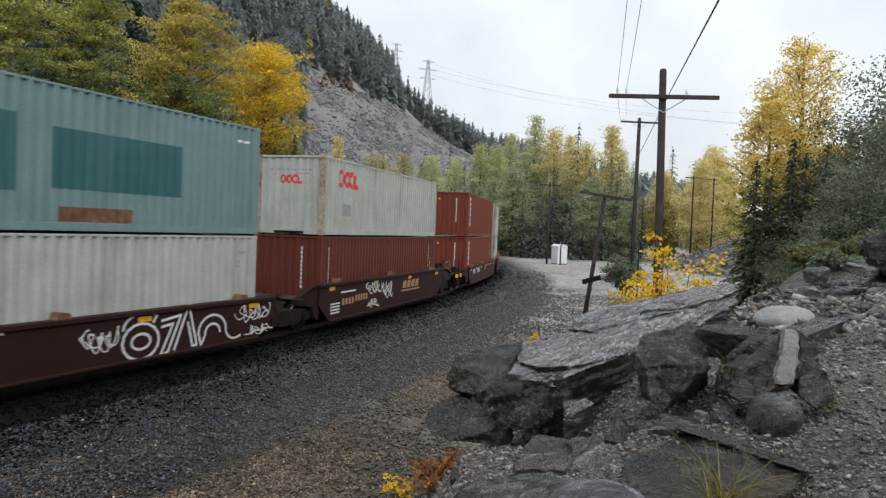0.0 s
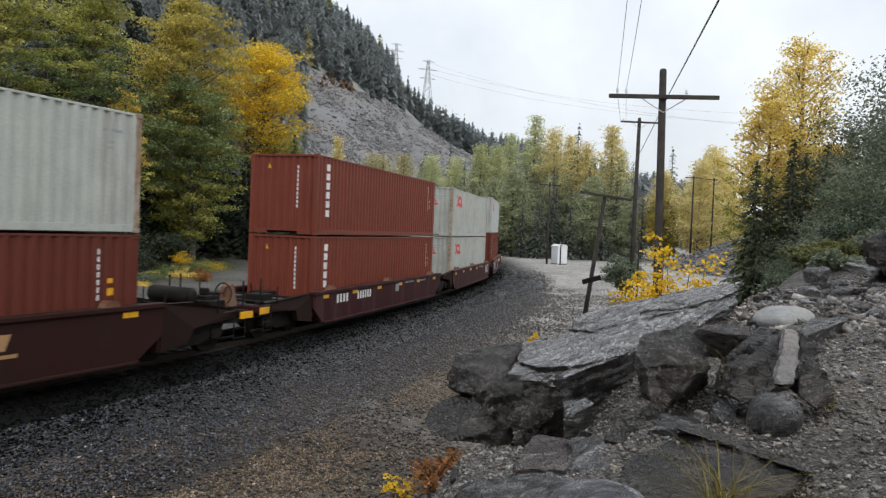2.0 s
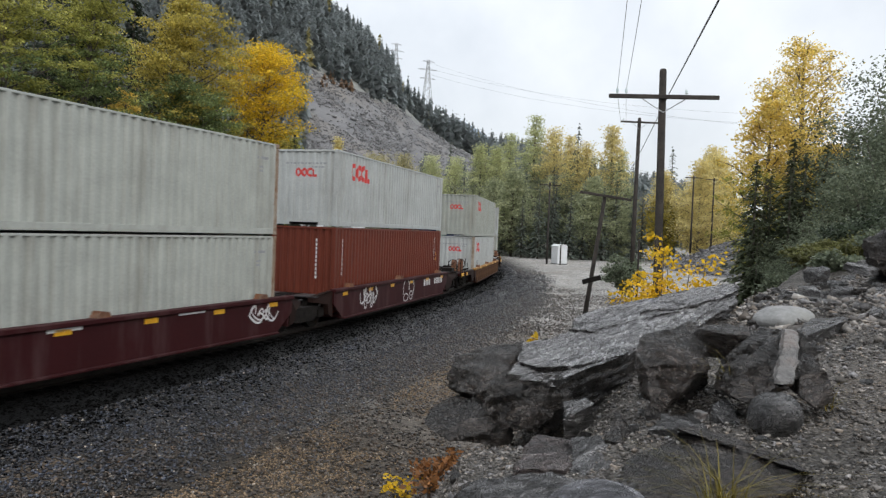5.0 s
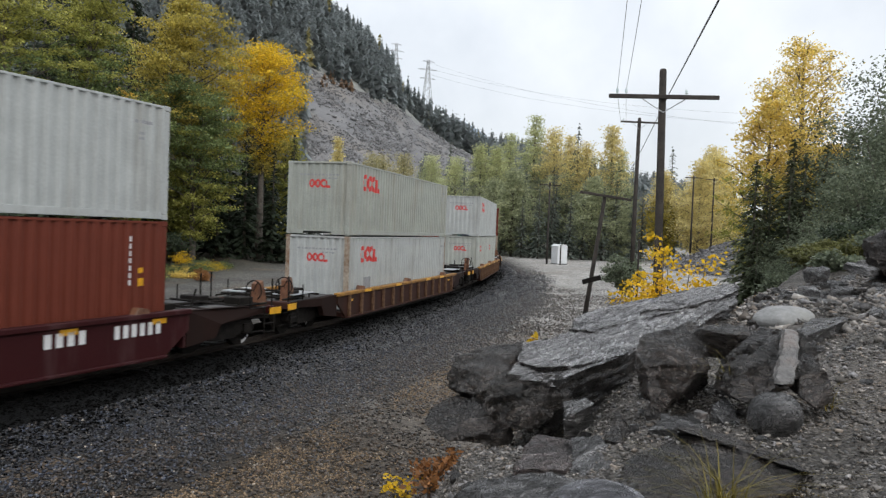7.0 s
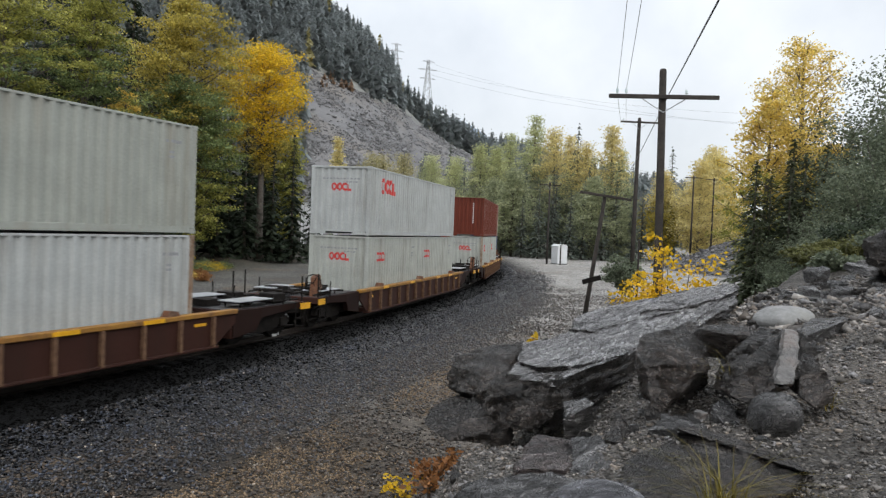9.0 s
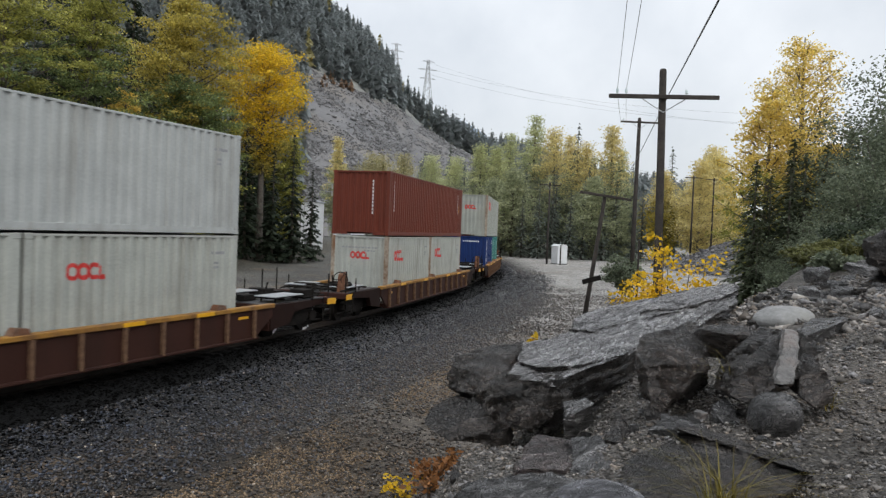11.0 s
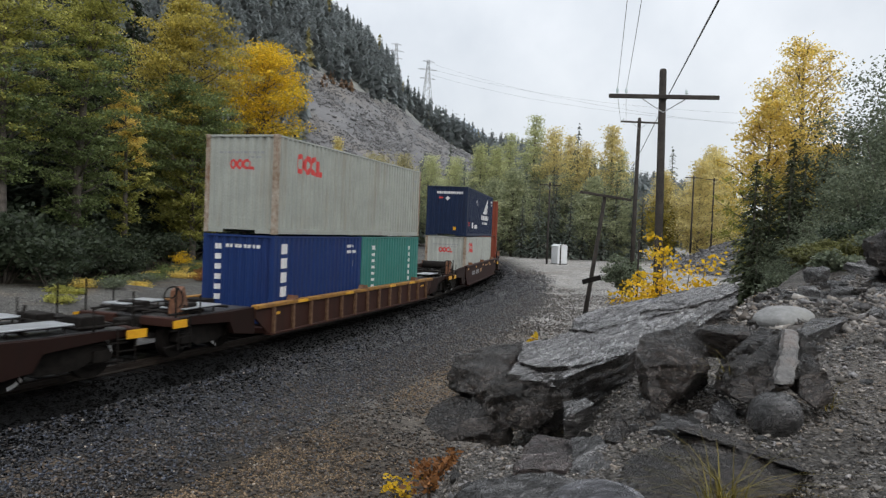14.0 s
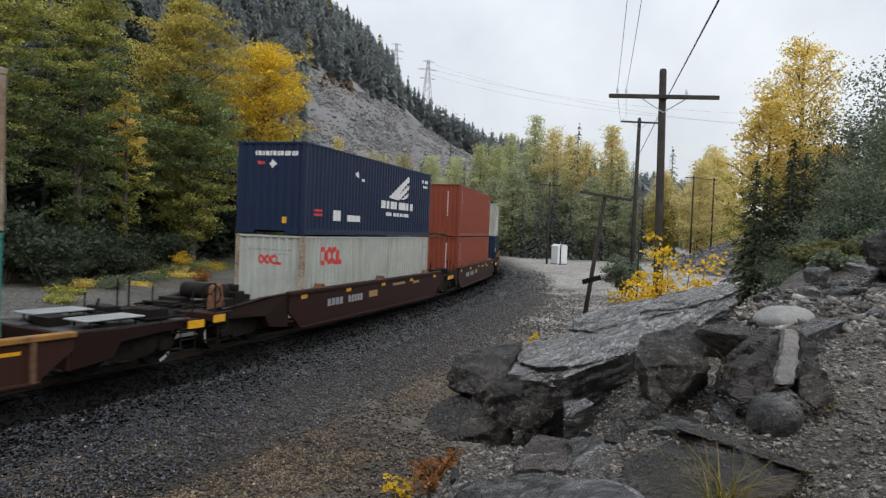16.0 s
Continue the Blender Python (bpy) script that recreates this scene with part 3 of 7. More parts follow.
M_LITTER = material("dry_leaf_litter", (0.1, 0.074, 0.048), (0.29, 0.21, 0.135), rough=0.8, scale=3, fine=30, bump=0.2, island=0.5, spec=0.2)


def bed_height(s, d):
    """Top of the ballast shoulder or of the ground, whichever is higher."""
    x, y, th = on_track(s, d)
    lift = np.where(abs(d) > 2.1, np.minimum(0.55 * smooth01(y, 38, 85), 0.4), 0)
    return x, y, np.maximum(ballast_profile(d) + lift, ground_height(x, y))


def scatter_ballast():
    rng = np.random.default_rng(4)
    for name, n, s0, s1, d0, d1, power, lo, hi, mat, label in (
            ("oily_ballast_stones", 18000, -16, 50, 1.15, 2.55, 1.1, 0.02, 0.042, M_SHADECHIP, "ballast stones painted near-black as the train's shade beside the rails"),
            ("ballast_stones", 48000, -16, 46, 2.05, 5.3, 1.1, 0.02, 0.048, M_CHIP, "loose dark grey crushed ballast stones"),
            ("pale_ballast_stones", 3800, -14, 42, 2.2, 9.0, 1.2, 0.014, 0.034, M_PALECHIP, "pale and rusty stones among the dark ballast"),
            ("roadside_gravel", 46000, -14, 30, 4.2, 10.5, 1.1, 0.018, 0.05, M_CHIP2, "loose brown and grey gravel beside the ballast"),
            ("dry_litter", 30000, -11, 8, 6.0, 7.7, 1.0, 0.012, 0.028, M_LITTER, "tan dry leaf litter and dirt lying on the gravel")):
        s = s0 + (s1 - s0) * rng.random(n) ** 1.55
        d = d0 + (d1 - d0) * rng.random(n) ** power
        s = s + rng.normal(0, 0.09, n) * np.maximum(s + 16, 0)
        d = np.maximum(d + np.abs(rng.normal(0, 0.22, n)) * (d - d0) / (d1 - d0) * 3, d0)
        x, y, z = bed_height(s, d)
        size = rng.uniform(lo, hi, n)
        keep = (y > 6) & (x < bank_foot(y))
        if name == "roadside_gravel":
            keep &= fractal(x * 0.5, y * 0.5, 12) + rng.normal(0, 0.08, n) > 0.3
        if name == "dry_litter":
            keep &= fractal(x * 0.8, y * 0.8, 19) + rng.normal(0, 0.05, n) > 0.47
        stones(name, np.stack([x, y, z + size * 0.35], 1)[keep], size[keep], mat, label, "gravel", 5)


def bank_foot(y):
    return np.where(y < 12, np.interp(y, (0, 6, 12), (0.5, 3.5, 9.0)), 99.0)


scatter_ballast()


# ---- rock bank on which the camera stands ----
def bank_edge(y):
    return np.interp(y, (-4, 0, 1.3, 2.2, 3, 5, 7, 9, 12), (-0.35, -0.15, 0.0, 0.1, 0.45, 1.9, 3.0, 4.4, 7.0))


def bank_height(x, y):
    x, y = np.asarray(x, float), np.asarray(y, float)
    z = 3.32 - 0.58 + 0.2 * x - 0.075 * (y - 1.5)
    z = np.minimum(z, 3.36 + 0.05 * (x - 4)) - 0.17 * smooth01(y, 4.2, 5.6) * (1 - smooth01(x, 3.7, 5.0))
    over = np.maximum(bank_edge(y) - x, 0)
    z = z - 1.25 * over - 0.9 * np.maximum(y - 8.6 - 0.8 * np.maximum(x - 3, 0), 0) ** 1.2
    near = 1 - smooth01(np.hypot(x, y), 3.0, 4.5)
    rough = (fractal(x * 1.6, y * 1.6, 21) - 0.5) * (0.16 - 0.1 * near) + (fractal(x * 7, y * 7, 22) - 0.5) * 0.04 - 0.045 * near
    hollow = 0.25 * np.exp(-(x * x + y * y) / 0.5)
    hollow = hollow + 0.14 * np.exp(-((x - 0.38) ** 2 / 0.06 + (y - 2.62) ** 2 / 0.16))
    hollow = hollow + 0.1 * np.exp(-((x - 0.56) ** 2 / 0.035 + (y - 1.44) ** 2 / 0.02))
    return np.maximum(z + rough - hollow, -1.0)


M_BANK = mixed_ground("bank_rubble", ((-29, (0.085, 0.078, 0.07)), (28, (0.085, 0.078, 0.07))), rough=0.6, stone_scale=85, dirt=(0.1, 0.075, 0.055))
bank = tagged(sheet("rock_bank", np.concatenate([np.arange(-5, -0.6, 0.15), np.arange(-0.6, 3, 0.035), np.arange(3, 12.1, 0.15)]), np.concatenate([np.arange(-5, 0.5, 0.2), np.arange(0.5, 5, 0.04), np.arange(5, 13.1, 0.12)]), bank_height, M_BANK, distance=False), "steep bank of grey rubble and grit above the track", "rock bank", kind="structure")


def scatter_bank():
    rng = np.random.default_rng(9)
    n = 60000
    r = 0.7 + 7.5 * rng.random(n) ** 1.6
    a = np.radians(rng.uniform(-14, 40, n))
    x, y = r * np.sin(a), r * np.cos(a)
    size = np.exp(rng.normal(-5.5, 0.4, n)) * (0.55 + 0.3 * r)
    z = bank_height(x, y)
    stones("bank_grit", np.stack([x, y, z + size * 0.25], 1), np.clip(size, 0.003, 0.05), M_GRIT, "loose grit and stone chips lying on the bank", "gravel", 10)


scatter_bank()


def scatter_crest():
    rng = np.random.default_rng(19)
    n = 7000
    r, a = 3.6 + 5.0 * rng.random(n), np.radians(rng.uniform(19, 38, n))
    x, y = r * np.sin(a), r * np.cos(a)
    size = np.clip(np.exp(rng.normal(-4.25, 0.5, n)), 0.008, 0.05)
    stones("crest_rubble", np.stack([x, y, bank_height(x, y) + size * 0.2], 1), size, M_GRIT, "broken grey stones covering the crest of the bank", "rubble", 20)


scatter_crest()


# ---- rocks ----
def far_corner(bm, way):
    return max(v.co.dot(way) for v in bm.verts)


def rock_mesh(name, size, mat, seed, cuts=7, grain=0.018, edge=0.09, round_=0.0, most=9000, ball=False):
    rng = random.Random(seed)
    bm = bmesh.new()
    if ball:
        bmesh.ops.create_icosphere(bm, subdivisions=5, radius=0.5)
    else:
        bmesh.ops.create_cube(bm, size=1.0)
    for v in bm.verts:
        v.co = Vector((v.co.x * size[0], v.co.y * size[1], v.co.z * size[2]))
    for i in range(0 if ball else cuts * 3):
        nrm = Vector((rng.uniform(-1, 1) / size[0], rng.uniform(-1, 1) / size[1], rng.uniform(-1, 1) / size[2])).normalized()
        reach = sum(abs(nrm[k]) * size[k] / 2 for k in range(3))
        geom = bm.verts[:] + bm.edges[:] + bm.faces[:]
        res = bmesh.ops.bisect_plane(bm, geom=geom, plane_co=nrm * reach * (rng.uniform(0.66, 0.86) if i < cuts else rng.uniform(0.8, 0.93) * far_corner(bm, nrm) / reach), plane_no=nrm, clear_outer=True)
        rim = [e for e in res["geom_cut"] if isinstance(e, bmesh.types.BMEdge)]
        if len(rim) > 2:
            bmesh.ops.holes_fill(bm, edges=rim, sides=0)
    bmesh.ops.triangulate(bm, faces=bm.faces[:])
    for _ in range(6):
        longe = [e for e in bm.edges if e.calc_length() > edge]
        if not longe or len(bm.faces) > most:
            break
        bmesh.ops.subdivide_edges(bm, edges=longe, cuts=1)
        bmesh.ops.triangulate(bm, faces=[f for f in bm.faces if len(f.verts) > 3])
    if round_:
        for _ in range(int(round_)):
            bmesh.ops.smooth_vert(bm, verts=bm.verts[:], factor=0.5, use_axis_x=True, use_axis_y=True, use_axis_z=True)
    bm.normal_update()
    off = Vector((seed * 1.7, seed * 0.9, seed * 2.3))
    P = np.array([v.co[:] for v in bm.verts])
    gen = np.random.default_rng(seed)
    big = max(size)
    warp = np.array([noise.noise(v.co * (9 / big) + off) for v in bm.verts])
    H = np.zeros(len(P))
    if not round_:
        # broken faces: each patch of the surface is offset and tilted as one plane
        for k, amp in ((14, 1.5), (90, 0.75), (420 if len(P) > 2500 else 160, 0.35)):
            c = gen.uniform(-0.55, 0.55, (k, 3)) * np.array(size)
            q = (P + warp[:, None] * 0.03 * big) * (1.0, 1.0, 1.6)
            near = np.zeros(len(P), int)
            for a in range(0, len(P), 4000):
                near[a:a + 4000] = ((q[a:a + 4000, None, :] - (c * (1.0, 1.0, 1.6))[None]) ** 2).sum(2).argmin(1)
            tilt = gen.normal(0, 0.3, (k, 3))
            H += amp * grain * gen.uniform(-1, 0.6, k)[near] + 0.5 * amp * ((P - c[near]) * tilt[near]).sum(1) * min(1.0, grain / 0.018) * 0.5
    for i, v in enumerate(bm.verts):
        p = v.co
        h = H[i] + noise.fractal(p * 14 + off, 0.8, 2.1, 3) * grain * 0.22
        if round_:
            h += noise.fractal(p * 5 + off, 0.9, 2.1, 4) * grain * 1.6
        v.co = p + v.normal * h
    me = mesh_of(name, bm, mat)
    return me


def rock(label, size, m, mat, seed, **k):
    ob = new("rock", rock_mesh("rock", size, mat, seed, **k))
    tagged(ob, label, "rock")
    ob.matrix_basis = m
    return ob


def hewn(label, corners, away, m, mat, seed, side=None, edge=0.02, bed=0.005, chips=7):
    """A broken rock: the hull of its corners (and of their copies moved by away), or a stack of beds (outline, top, bottom), with chipped edges and bedding relief."""
    rng = random.Random(seed)
    off = Vector((seed * 1.7, seed * 0.9, seed * 2.3))
    beds = corners if isinstance(corners[0][0], tuple) else None
    solids = []
    for k in range(len(beds) if beds else 1):
        bm = bmesh.new()
        if beds:
            outline, z1, z0 = beds[k]
            lo = [bm.verts.new((x + 0.02, y, z0)) for x, y in outline]
            hi = [bm.verts.new((x, y, z1)) for x, y in outline]
            n = len(outline)
            for i in range(n):
                bm.faces.new((lo[i], lo[(i + 1) % n], hi[(i + 1) % n], hi[i]))
            bm.faces.new(lo[::-1])
            bm.faces.new(hi)
            bmesh.ops.recalc_face_normals(bm, faces=bm.faces[:])
        else:
            pts = [Vector(c) for c in corners]
            if away:
                pts += [p + Vector(away) for p in pts]
            res = bmesh.ops.convex_hull(bm, input=[bm.verts.new(p) for p in pts])
            bmesh.ops.delete(bm, geom=list({v for v in res["geom_interior"] + res["geom_unused"] if isinstance(v, bmesh.types.BMVert)}), context="VERTS")
            for i in range(chips):
                way = Vector((rng.gauss(0, 1), rng.gauss(0, 1), rng.gauss(0.3, 1))).normalized()
                ext = [v.co.dot(way) for v in bm.verts]
                res = bmesh.ops.bisect_plane(bm, geom=bm.verts[:] + bm.edges[:] + bm.faces[:], plane_co=way * (max(ext) - (max(ext) - min(ext)) * rng.uniform(0.02, 0.07)), plane_no=way, clear_outer=True)
                rim = [e for e in res["geom_cut"] if isinstance(e, bmesh.types.BMEdge)]
                if len(rim) > 2:
                    bmesh.ops.holes_fill(bm, edges=rim, sides=0)
        bmesh.ops.triangulate(bm, faces=bm.faces[:])
        for _ in range(7):
            longe = [e for e in bm.edges if e.calc_length() > edge]
            if not longe or len(bm.faces) > 26000:
                break
            bmesh.ops.subdivide_edges(bm, edges=longe, cuts=1)
            bmesh.ops.triangulate(bm, faces=[f for f in bm.faces if len(f.verts) > 3])
        bm.normal_update()
        gen = np.random.default_rng(seed + k)
        P = np.array([v.co[:] for v in bm.verts])
        q = P + 0.025 * np.array([noise.noise_vector(v.co * 22 + off) for v in bm.verts])
        H = np.zeros(len(P))
        for cells, amp in ((int(6 + len(P) / 250), 1.0), (int(20 + len(P) / 60), 0.5)):
            c = P[gen.integers(0, len(P), cells)]
            near = np.concatenate([((q[a:a + 2000, None, :] - c[None]) ** 2).sum(2).argmin(1) for a in range(0, len(P), 2000)])
            tilt = gen.normal(0, 0.16, (cells, 3))
            H += amp * bed * gen.uniform(-1, 0.4, cells)[near] + amp * np.clip(((P - c[near]) * tilt[near]).sum(1), -bed, bed)
        for i, v in enumerate(bm.verts):
            p, flat = v.co, abs(v.normal.z)
            band = noise.noise(Vector((p.x * 3, p.y * 3, p.z * 55)) + off) + 0.6 * noise.noise(Vector((p.x * 6, p.y * 6, p.z * 150)) + off)
            lamina = noise.fractal(Vector((p.x * 2.2, p.y * 11, p.z * 3)) + off, 0.8, 2.2, 4)
            h = (0.35 if beds else 1.0) * H[i] * (0.5 if flat > 0.8 else 1.0) + bed * (1.5 if beds else 0.8) * band * (1 - flat) + bed * (0.8 if beds else 0.45) * (math.floor(lamina * 4) / 2) * flat
            h += 0.3 * bed * noise.fractal(p * 60 + off, 0.8, 2.1, 3)
            v.co = p + v.normal * h
            if beds:
                # ragged broken outline
                jag = noise.noise_vector(Vector((p.x * 7, p.y * 7, 0)) + off) * 0.016 + noise.noise_vector(Vector((p.x * 22, p.y * 22, k * 3)) + off) * 0.008
                v.co += Vector((jag.x, jag.y, 0)) * (1 - flat)
        solids.append(bm)
    whole = solids[0]
    for extra in solids[1:]:
        me = mesh_of("bed", extra, None)
        whole.from_mesh(me)
        bpy.data.meshes.remove(me)
    me = mesh_of("rock", whole, mat)
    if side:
        # steep and low faces take brown-black rock that also paints in their shade
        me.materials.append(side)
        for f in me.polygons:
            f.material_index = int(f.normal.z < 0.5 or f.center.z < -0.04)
    ob = tagged(new("rock", me), label, "rock")
    ob.matrix_basis = m
    return ob


Z0 = 3.32
BEDS = (
    (((-0.88, 0), (-0.47, 0.2), (-0.2, 0.16), (0.22, 0.25), (0.96, 0.18), (1.75, 0.06), (1.37, -0.08), (0.5, -0.16), (0.09, -0.12), (-0.26, -0.17), (-0.55, -0.15), (-0.8, -0.14)), -0.009, -0.2),
    (((-0.75, 0.04), (-0.47, 0.19), (-0.22, 0.16), (0.19, 0.24), (0.96, 0.18), (1.7, 0.05), (0.53, -0.14), (0.05, -0.11), (-0.34, -0.17), (-0.62, -0.11), (-0.76, -0.04)), 0, -0.03),
    (((-0.19, 0.16), (0.02, 0.25), (0.29, 0.28), (1.06, 0.22), (1.82, 0.08), (1.6, 0.01), (0.68, 0), (0.23, 0.05), (-0.13, 0.09)), 0.009, -0.02),
    (((0.4, 0.1), (1.09, 0.22), (1.87, 0.09), (1.56, -0.02), (0.88, -0.01)), 0.016, -0.01))
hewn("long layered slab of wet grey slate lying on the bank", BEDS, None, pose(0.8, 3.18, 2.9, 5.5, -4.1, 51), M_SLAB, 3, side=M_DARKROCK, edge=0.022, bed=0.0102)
hewn("blocky dark broken end of a slate slab", ((-0.07, 0.07, 0.06), (0.06, 0.11, 0.08), (0.29, 0.1, 0.1), (-0.03, -0.18, 0.06), (-0.17, -0.15, 0.02), (-0.16, 0.04, 0.03), (-0.19, 0.01, -0.03), (-0.2, -0.23, -0.02), (-0.06, -0.22, -0.01), (0.12, 0.26, -0.03), (0.34, 0.16, 0.03), (0.13, 0.01, -0.14), (-0.02, -0.01, -0.12)), None, pose(0.18, 2.72, 2.78, 0, 0, 35), M_DARKROCK, 14, edge=0.02, bed=0.0153)
hewn("dark brown rock face under a slab", ((-0.126, 0.073, 0.051), (0.019, 0.116, 0.083), (0.14, 0, 0.078), (0.203, -0.002, 0.038), (0.129, -0.051, -0.038), (0.007, -0.073, -0.07), (-0.089, -0.064, -0.077), (-0.146, -0.008, -0.086), (-0.147, 0.062, -0.024)), (0.25, 0.2, 0), pose(0.29, 2.42, 2.74, 0, 0, 30), M_DARKROCK, 25, edge=0.02, bed=0.017)
hewn("layered grey rock jutting from the foot of the bank", ((-0.088, 0.096, -0.005), (-0.039, 0.142, 0.02), (0.023, 0.172, 0.048), (0.088, 0.043, 0.07), (0.078, -0.114, 0.008), (0.039, -0.163, -0.047), (-0.03, -0.16, -0.043), (-0.086, -0.054, -0.021)), (0.22, 0.24, -0.03), pose(0.07, 2.38, 2.68, 0, 0, 20), M_DARKROCK, 26, edge=0.018, bed=0.0136)
hewn("dark upright blade of rock beside a slab", ((-0.1, -0.11, 0.08), (-0.09, -0.04, 0.09), (-0.04, 0.02, 0.1), (0.03, 0.17, 0.12), (0.06, 0.21, 0.12), (-0.02, -0.27, 0.05), (-0.01, -0.31, -0.11), (0.01, -0.33, -0.1), (0.07, -0.21, -0.05), (0.12, -0.08, 0.02), (-0.08, -0.15, 0.02), (-0.06, -0.18, -0.07), (-0.07, 0.41, 0.03), (0.05, 0.46, 0.03), (-0.03, 0.21, -0.12), (0.09, 0.26, -0.12)), None, pose(0.74, 2.3, 2.92, 0, 0, -25), M_DARKROCK, 31, edge=0.018, bed=0.0102)
hewn("dark wet ledge of rock with a sharp ridge", ((-0.11, 0.007, 0.044), (-0.085, -0.13, 0.051), (-0.004, -0.154, 0.049), (0.078, -0.178, 0.041), (0.128, -0.024, 0.041), (0.06, 0.105, 0.047), (-0.062, 0.099, 0.051), (-0.078, -0.088, -0.035), (0.013, -0.089, -0.055), (0.088, -0.094, -0.039), (-0.101, 0.163, -0.055), (-0.01, 0.161, -0.075), (0.065, 0.157, -0.059)), None, pose(0.96, 2.41, 2.98, 0, 0, -12), M_DARKROCK, 32, edge=0.02, bed=0.0102)
hewn("dark pointed rock with a pale stripe", ((0.01, 0.098, 0.087), (0.045, 0.118, 0.086), (-0.04, 0.046, 0.045), (-0.1, -0.012, -0.018), (-0.096, -0.079, -0.08), (-0.028, -0.132, -0.093), (0.016, -0.106, -0.059), (0.06, -0.081, -0.042), (0.051, 0.006, 0.017), (0.072, 0.157, 0.064)), (-0.08, 0.18, -0.02), pose(0.91, 1.94, 2.99, 0, 0, -30), M_DARKROCK, 43, edge=0.018, bed=0.0068)
hewn("white quartz band standing between dark rocks", ((0.02, 0.092, 0.061), (0.058, 0.095, 0.058), (0.017, -0.009, -0.009), (-0.024, -0.092, -0.057), (-0.064, -0.091, -0.057), (-0.028, -0.012, -0.011)), (0.01, 0.05, 0), pose(0.93, 1.91, 3.02, 0, 0, -5), M_QUARTZ, 44, edge=0.012, bed=0.0034, chips=10)
hewn("small dark rock leaning on the grit", ((0.06, 0.068, 0.078), (0.091, 0.046, 0.07), (0.054, -0.001, 0.012), (-0.006, -0.057, -0.055), (-0.089, -0.072, -0.073), (-0.106, -0.024, -0.044), (-0.009, 0.03, 0.026)), (0.11, 0.09, -0.02), pose(0.99, 1.91, 2.98, 0, 0, 35), M_DARKROCK, 45, edge=0.016, bed=0.0068)
hewn("smooth layered grey rock low on the bank", ((-0.18, -0.04, 0.1), (-0.11, 0.05, 0.11), (-0.04, 0.11, 0.1), (0.04, 0.07, 0.12), (0.1, 0.03, 0.12), (0.11, -0.07, 0.13), (0.09, -0.17, 0.13), (-0.21, -0.13, -0.04), (-0.13, -0.05, -0.03), (-0.06, 0.02, -0.04), (0.02, -0.03, -0.02), (0.08, -0.07, -0.02), (0.09, -0.17, -0.01), (0.06, -0.26, -0.01), (-0.16, 0.06, -0.1), (-0.08, 0.14, -0.09), (-0.01, 0.21, -0.1), (0.07, 0.17, -0.08), (0.13, 0.12, -0.08), (0.13, 0.03, -0.07), (0.11, -0.07, -0.07)), None, pose(0.19, 1.5, 2.69, 0, 0, 14), M_SLATE, 81, edge=0.014, bed=0.01105, chips=14)
hewn("reddish flat rock in the grit", ((-0.179, -0.094, -0.004), (-0.038, 0.067, -0.009), (0.086, 0.192, -0.004), (0.147, 0.149, -0.002), (0.079, -0.018, -0.003), (-0.028, -0.149, 0), (-0.086, -0.128, -0.002)), (0.01, 0.02, -0.1), pose(0.3, 1.89, 2.75, 0, 0, 20), M_REDROCK, 111, edge=0.018, bed=0.00884, chips=14)
hewn("cracked grey rock half buried in grit", ((0.099, 0.089, -0.001), (0.172, 0.082, 0.013), (0.162, 0.02, 0.007), (0.037, -0.045, -0.007), (-0.124, -0.086, -0.011), (-0.186, -0.057, -0.013), (-0.128, 0.002, -0.017)), (0.03, 0.02, -0.1), pose(0.4, 1.85, 2.77, 0, 0, 60), M_SLATE, 113, edge=0.016, bed=0.01105, chips=14)
hewn("dark rock with a pale sharp ridge behind a tuft of grass", ((-0.168, 0.015, 0.004), (-0.112, 0.063, 0.006), (0.004, 0.03, -0.003), (0.101, -0.02, -0.005), (0.163, -0.072, -0.009)), (-0.03, 0.09, -0.03), pose(0.7, 1.62, 2.86, 0, 0, -40), M_DARKROCK, 101, edge=0.016, bed=0.0056, chips=3)
hewn("dark brown rock under a sharp ridge", ((-0.173, 0.077, 0.019), (-0.108, 0.105, 0.023), (-0.011, 0.082, 0.017), (0.08, 0.041, 0.015), (0.13, -0.009, 0.011), (0.119, -0.096, -0.004), (0.022, -0.125, -0.029), (-0.062, -0.117, -0.036)), (-0.05, 0.12, -0.05), pose(0.67, 1.55, 2.83, 0, 0, -40), M_DARKROCK, 102, edge=0.014, bed=0.0084)
hewn("bluish grey slanting rock beside a tuft of grass", ((-0.08, 0.06, -0.01), (0.07, 0.13, 0.01), (0.19, 0.15, 0.03), (0.16, 0.08, 0.01), (0.06, -0.07, 0), (-0.05, -0.17, 0), (-0.14, -0.13, 0), (-0.18, -0.07, -0.01), (-0.02, 0, 0.01)), (0.01, 0.03, -0.12), pose(0.49, 1.51, 2.83, 0, 0, 30), M_DARKROCK, 104, edge=0.014, bed=0.0091, chips=14)
hewn("brownish grey stone in the grit", ((-0.088, 0.015, -0.016), (0.01, 0.1, 0.007), (0.067, 0.049, 0.002), (0.041, -0.068, 0.011), (-0.04, -0.074, 0.013)), (0.01, 0.04, -0.09), pose(0.64, 1.9, 2.83, 0, 0, 10), M_SLATE, 103, edge=0.016, bed=0.0068)
hewn("dark wedge of stone in the grit", ((-0.064, -0.024, -0.01), (0.038, 0.093, 0.036), (0.049, -0.003, -0.008), (-0.027, -0.055, -0.011)), (0.03, 0.07, -0.09), pose(0.5, 1.94, 2.79, 0, 0, 15), M_DARKROCK, 131, edge=0.014, bed=0.0051, chips=4)
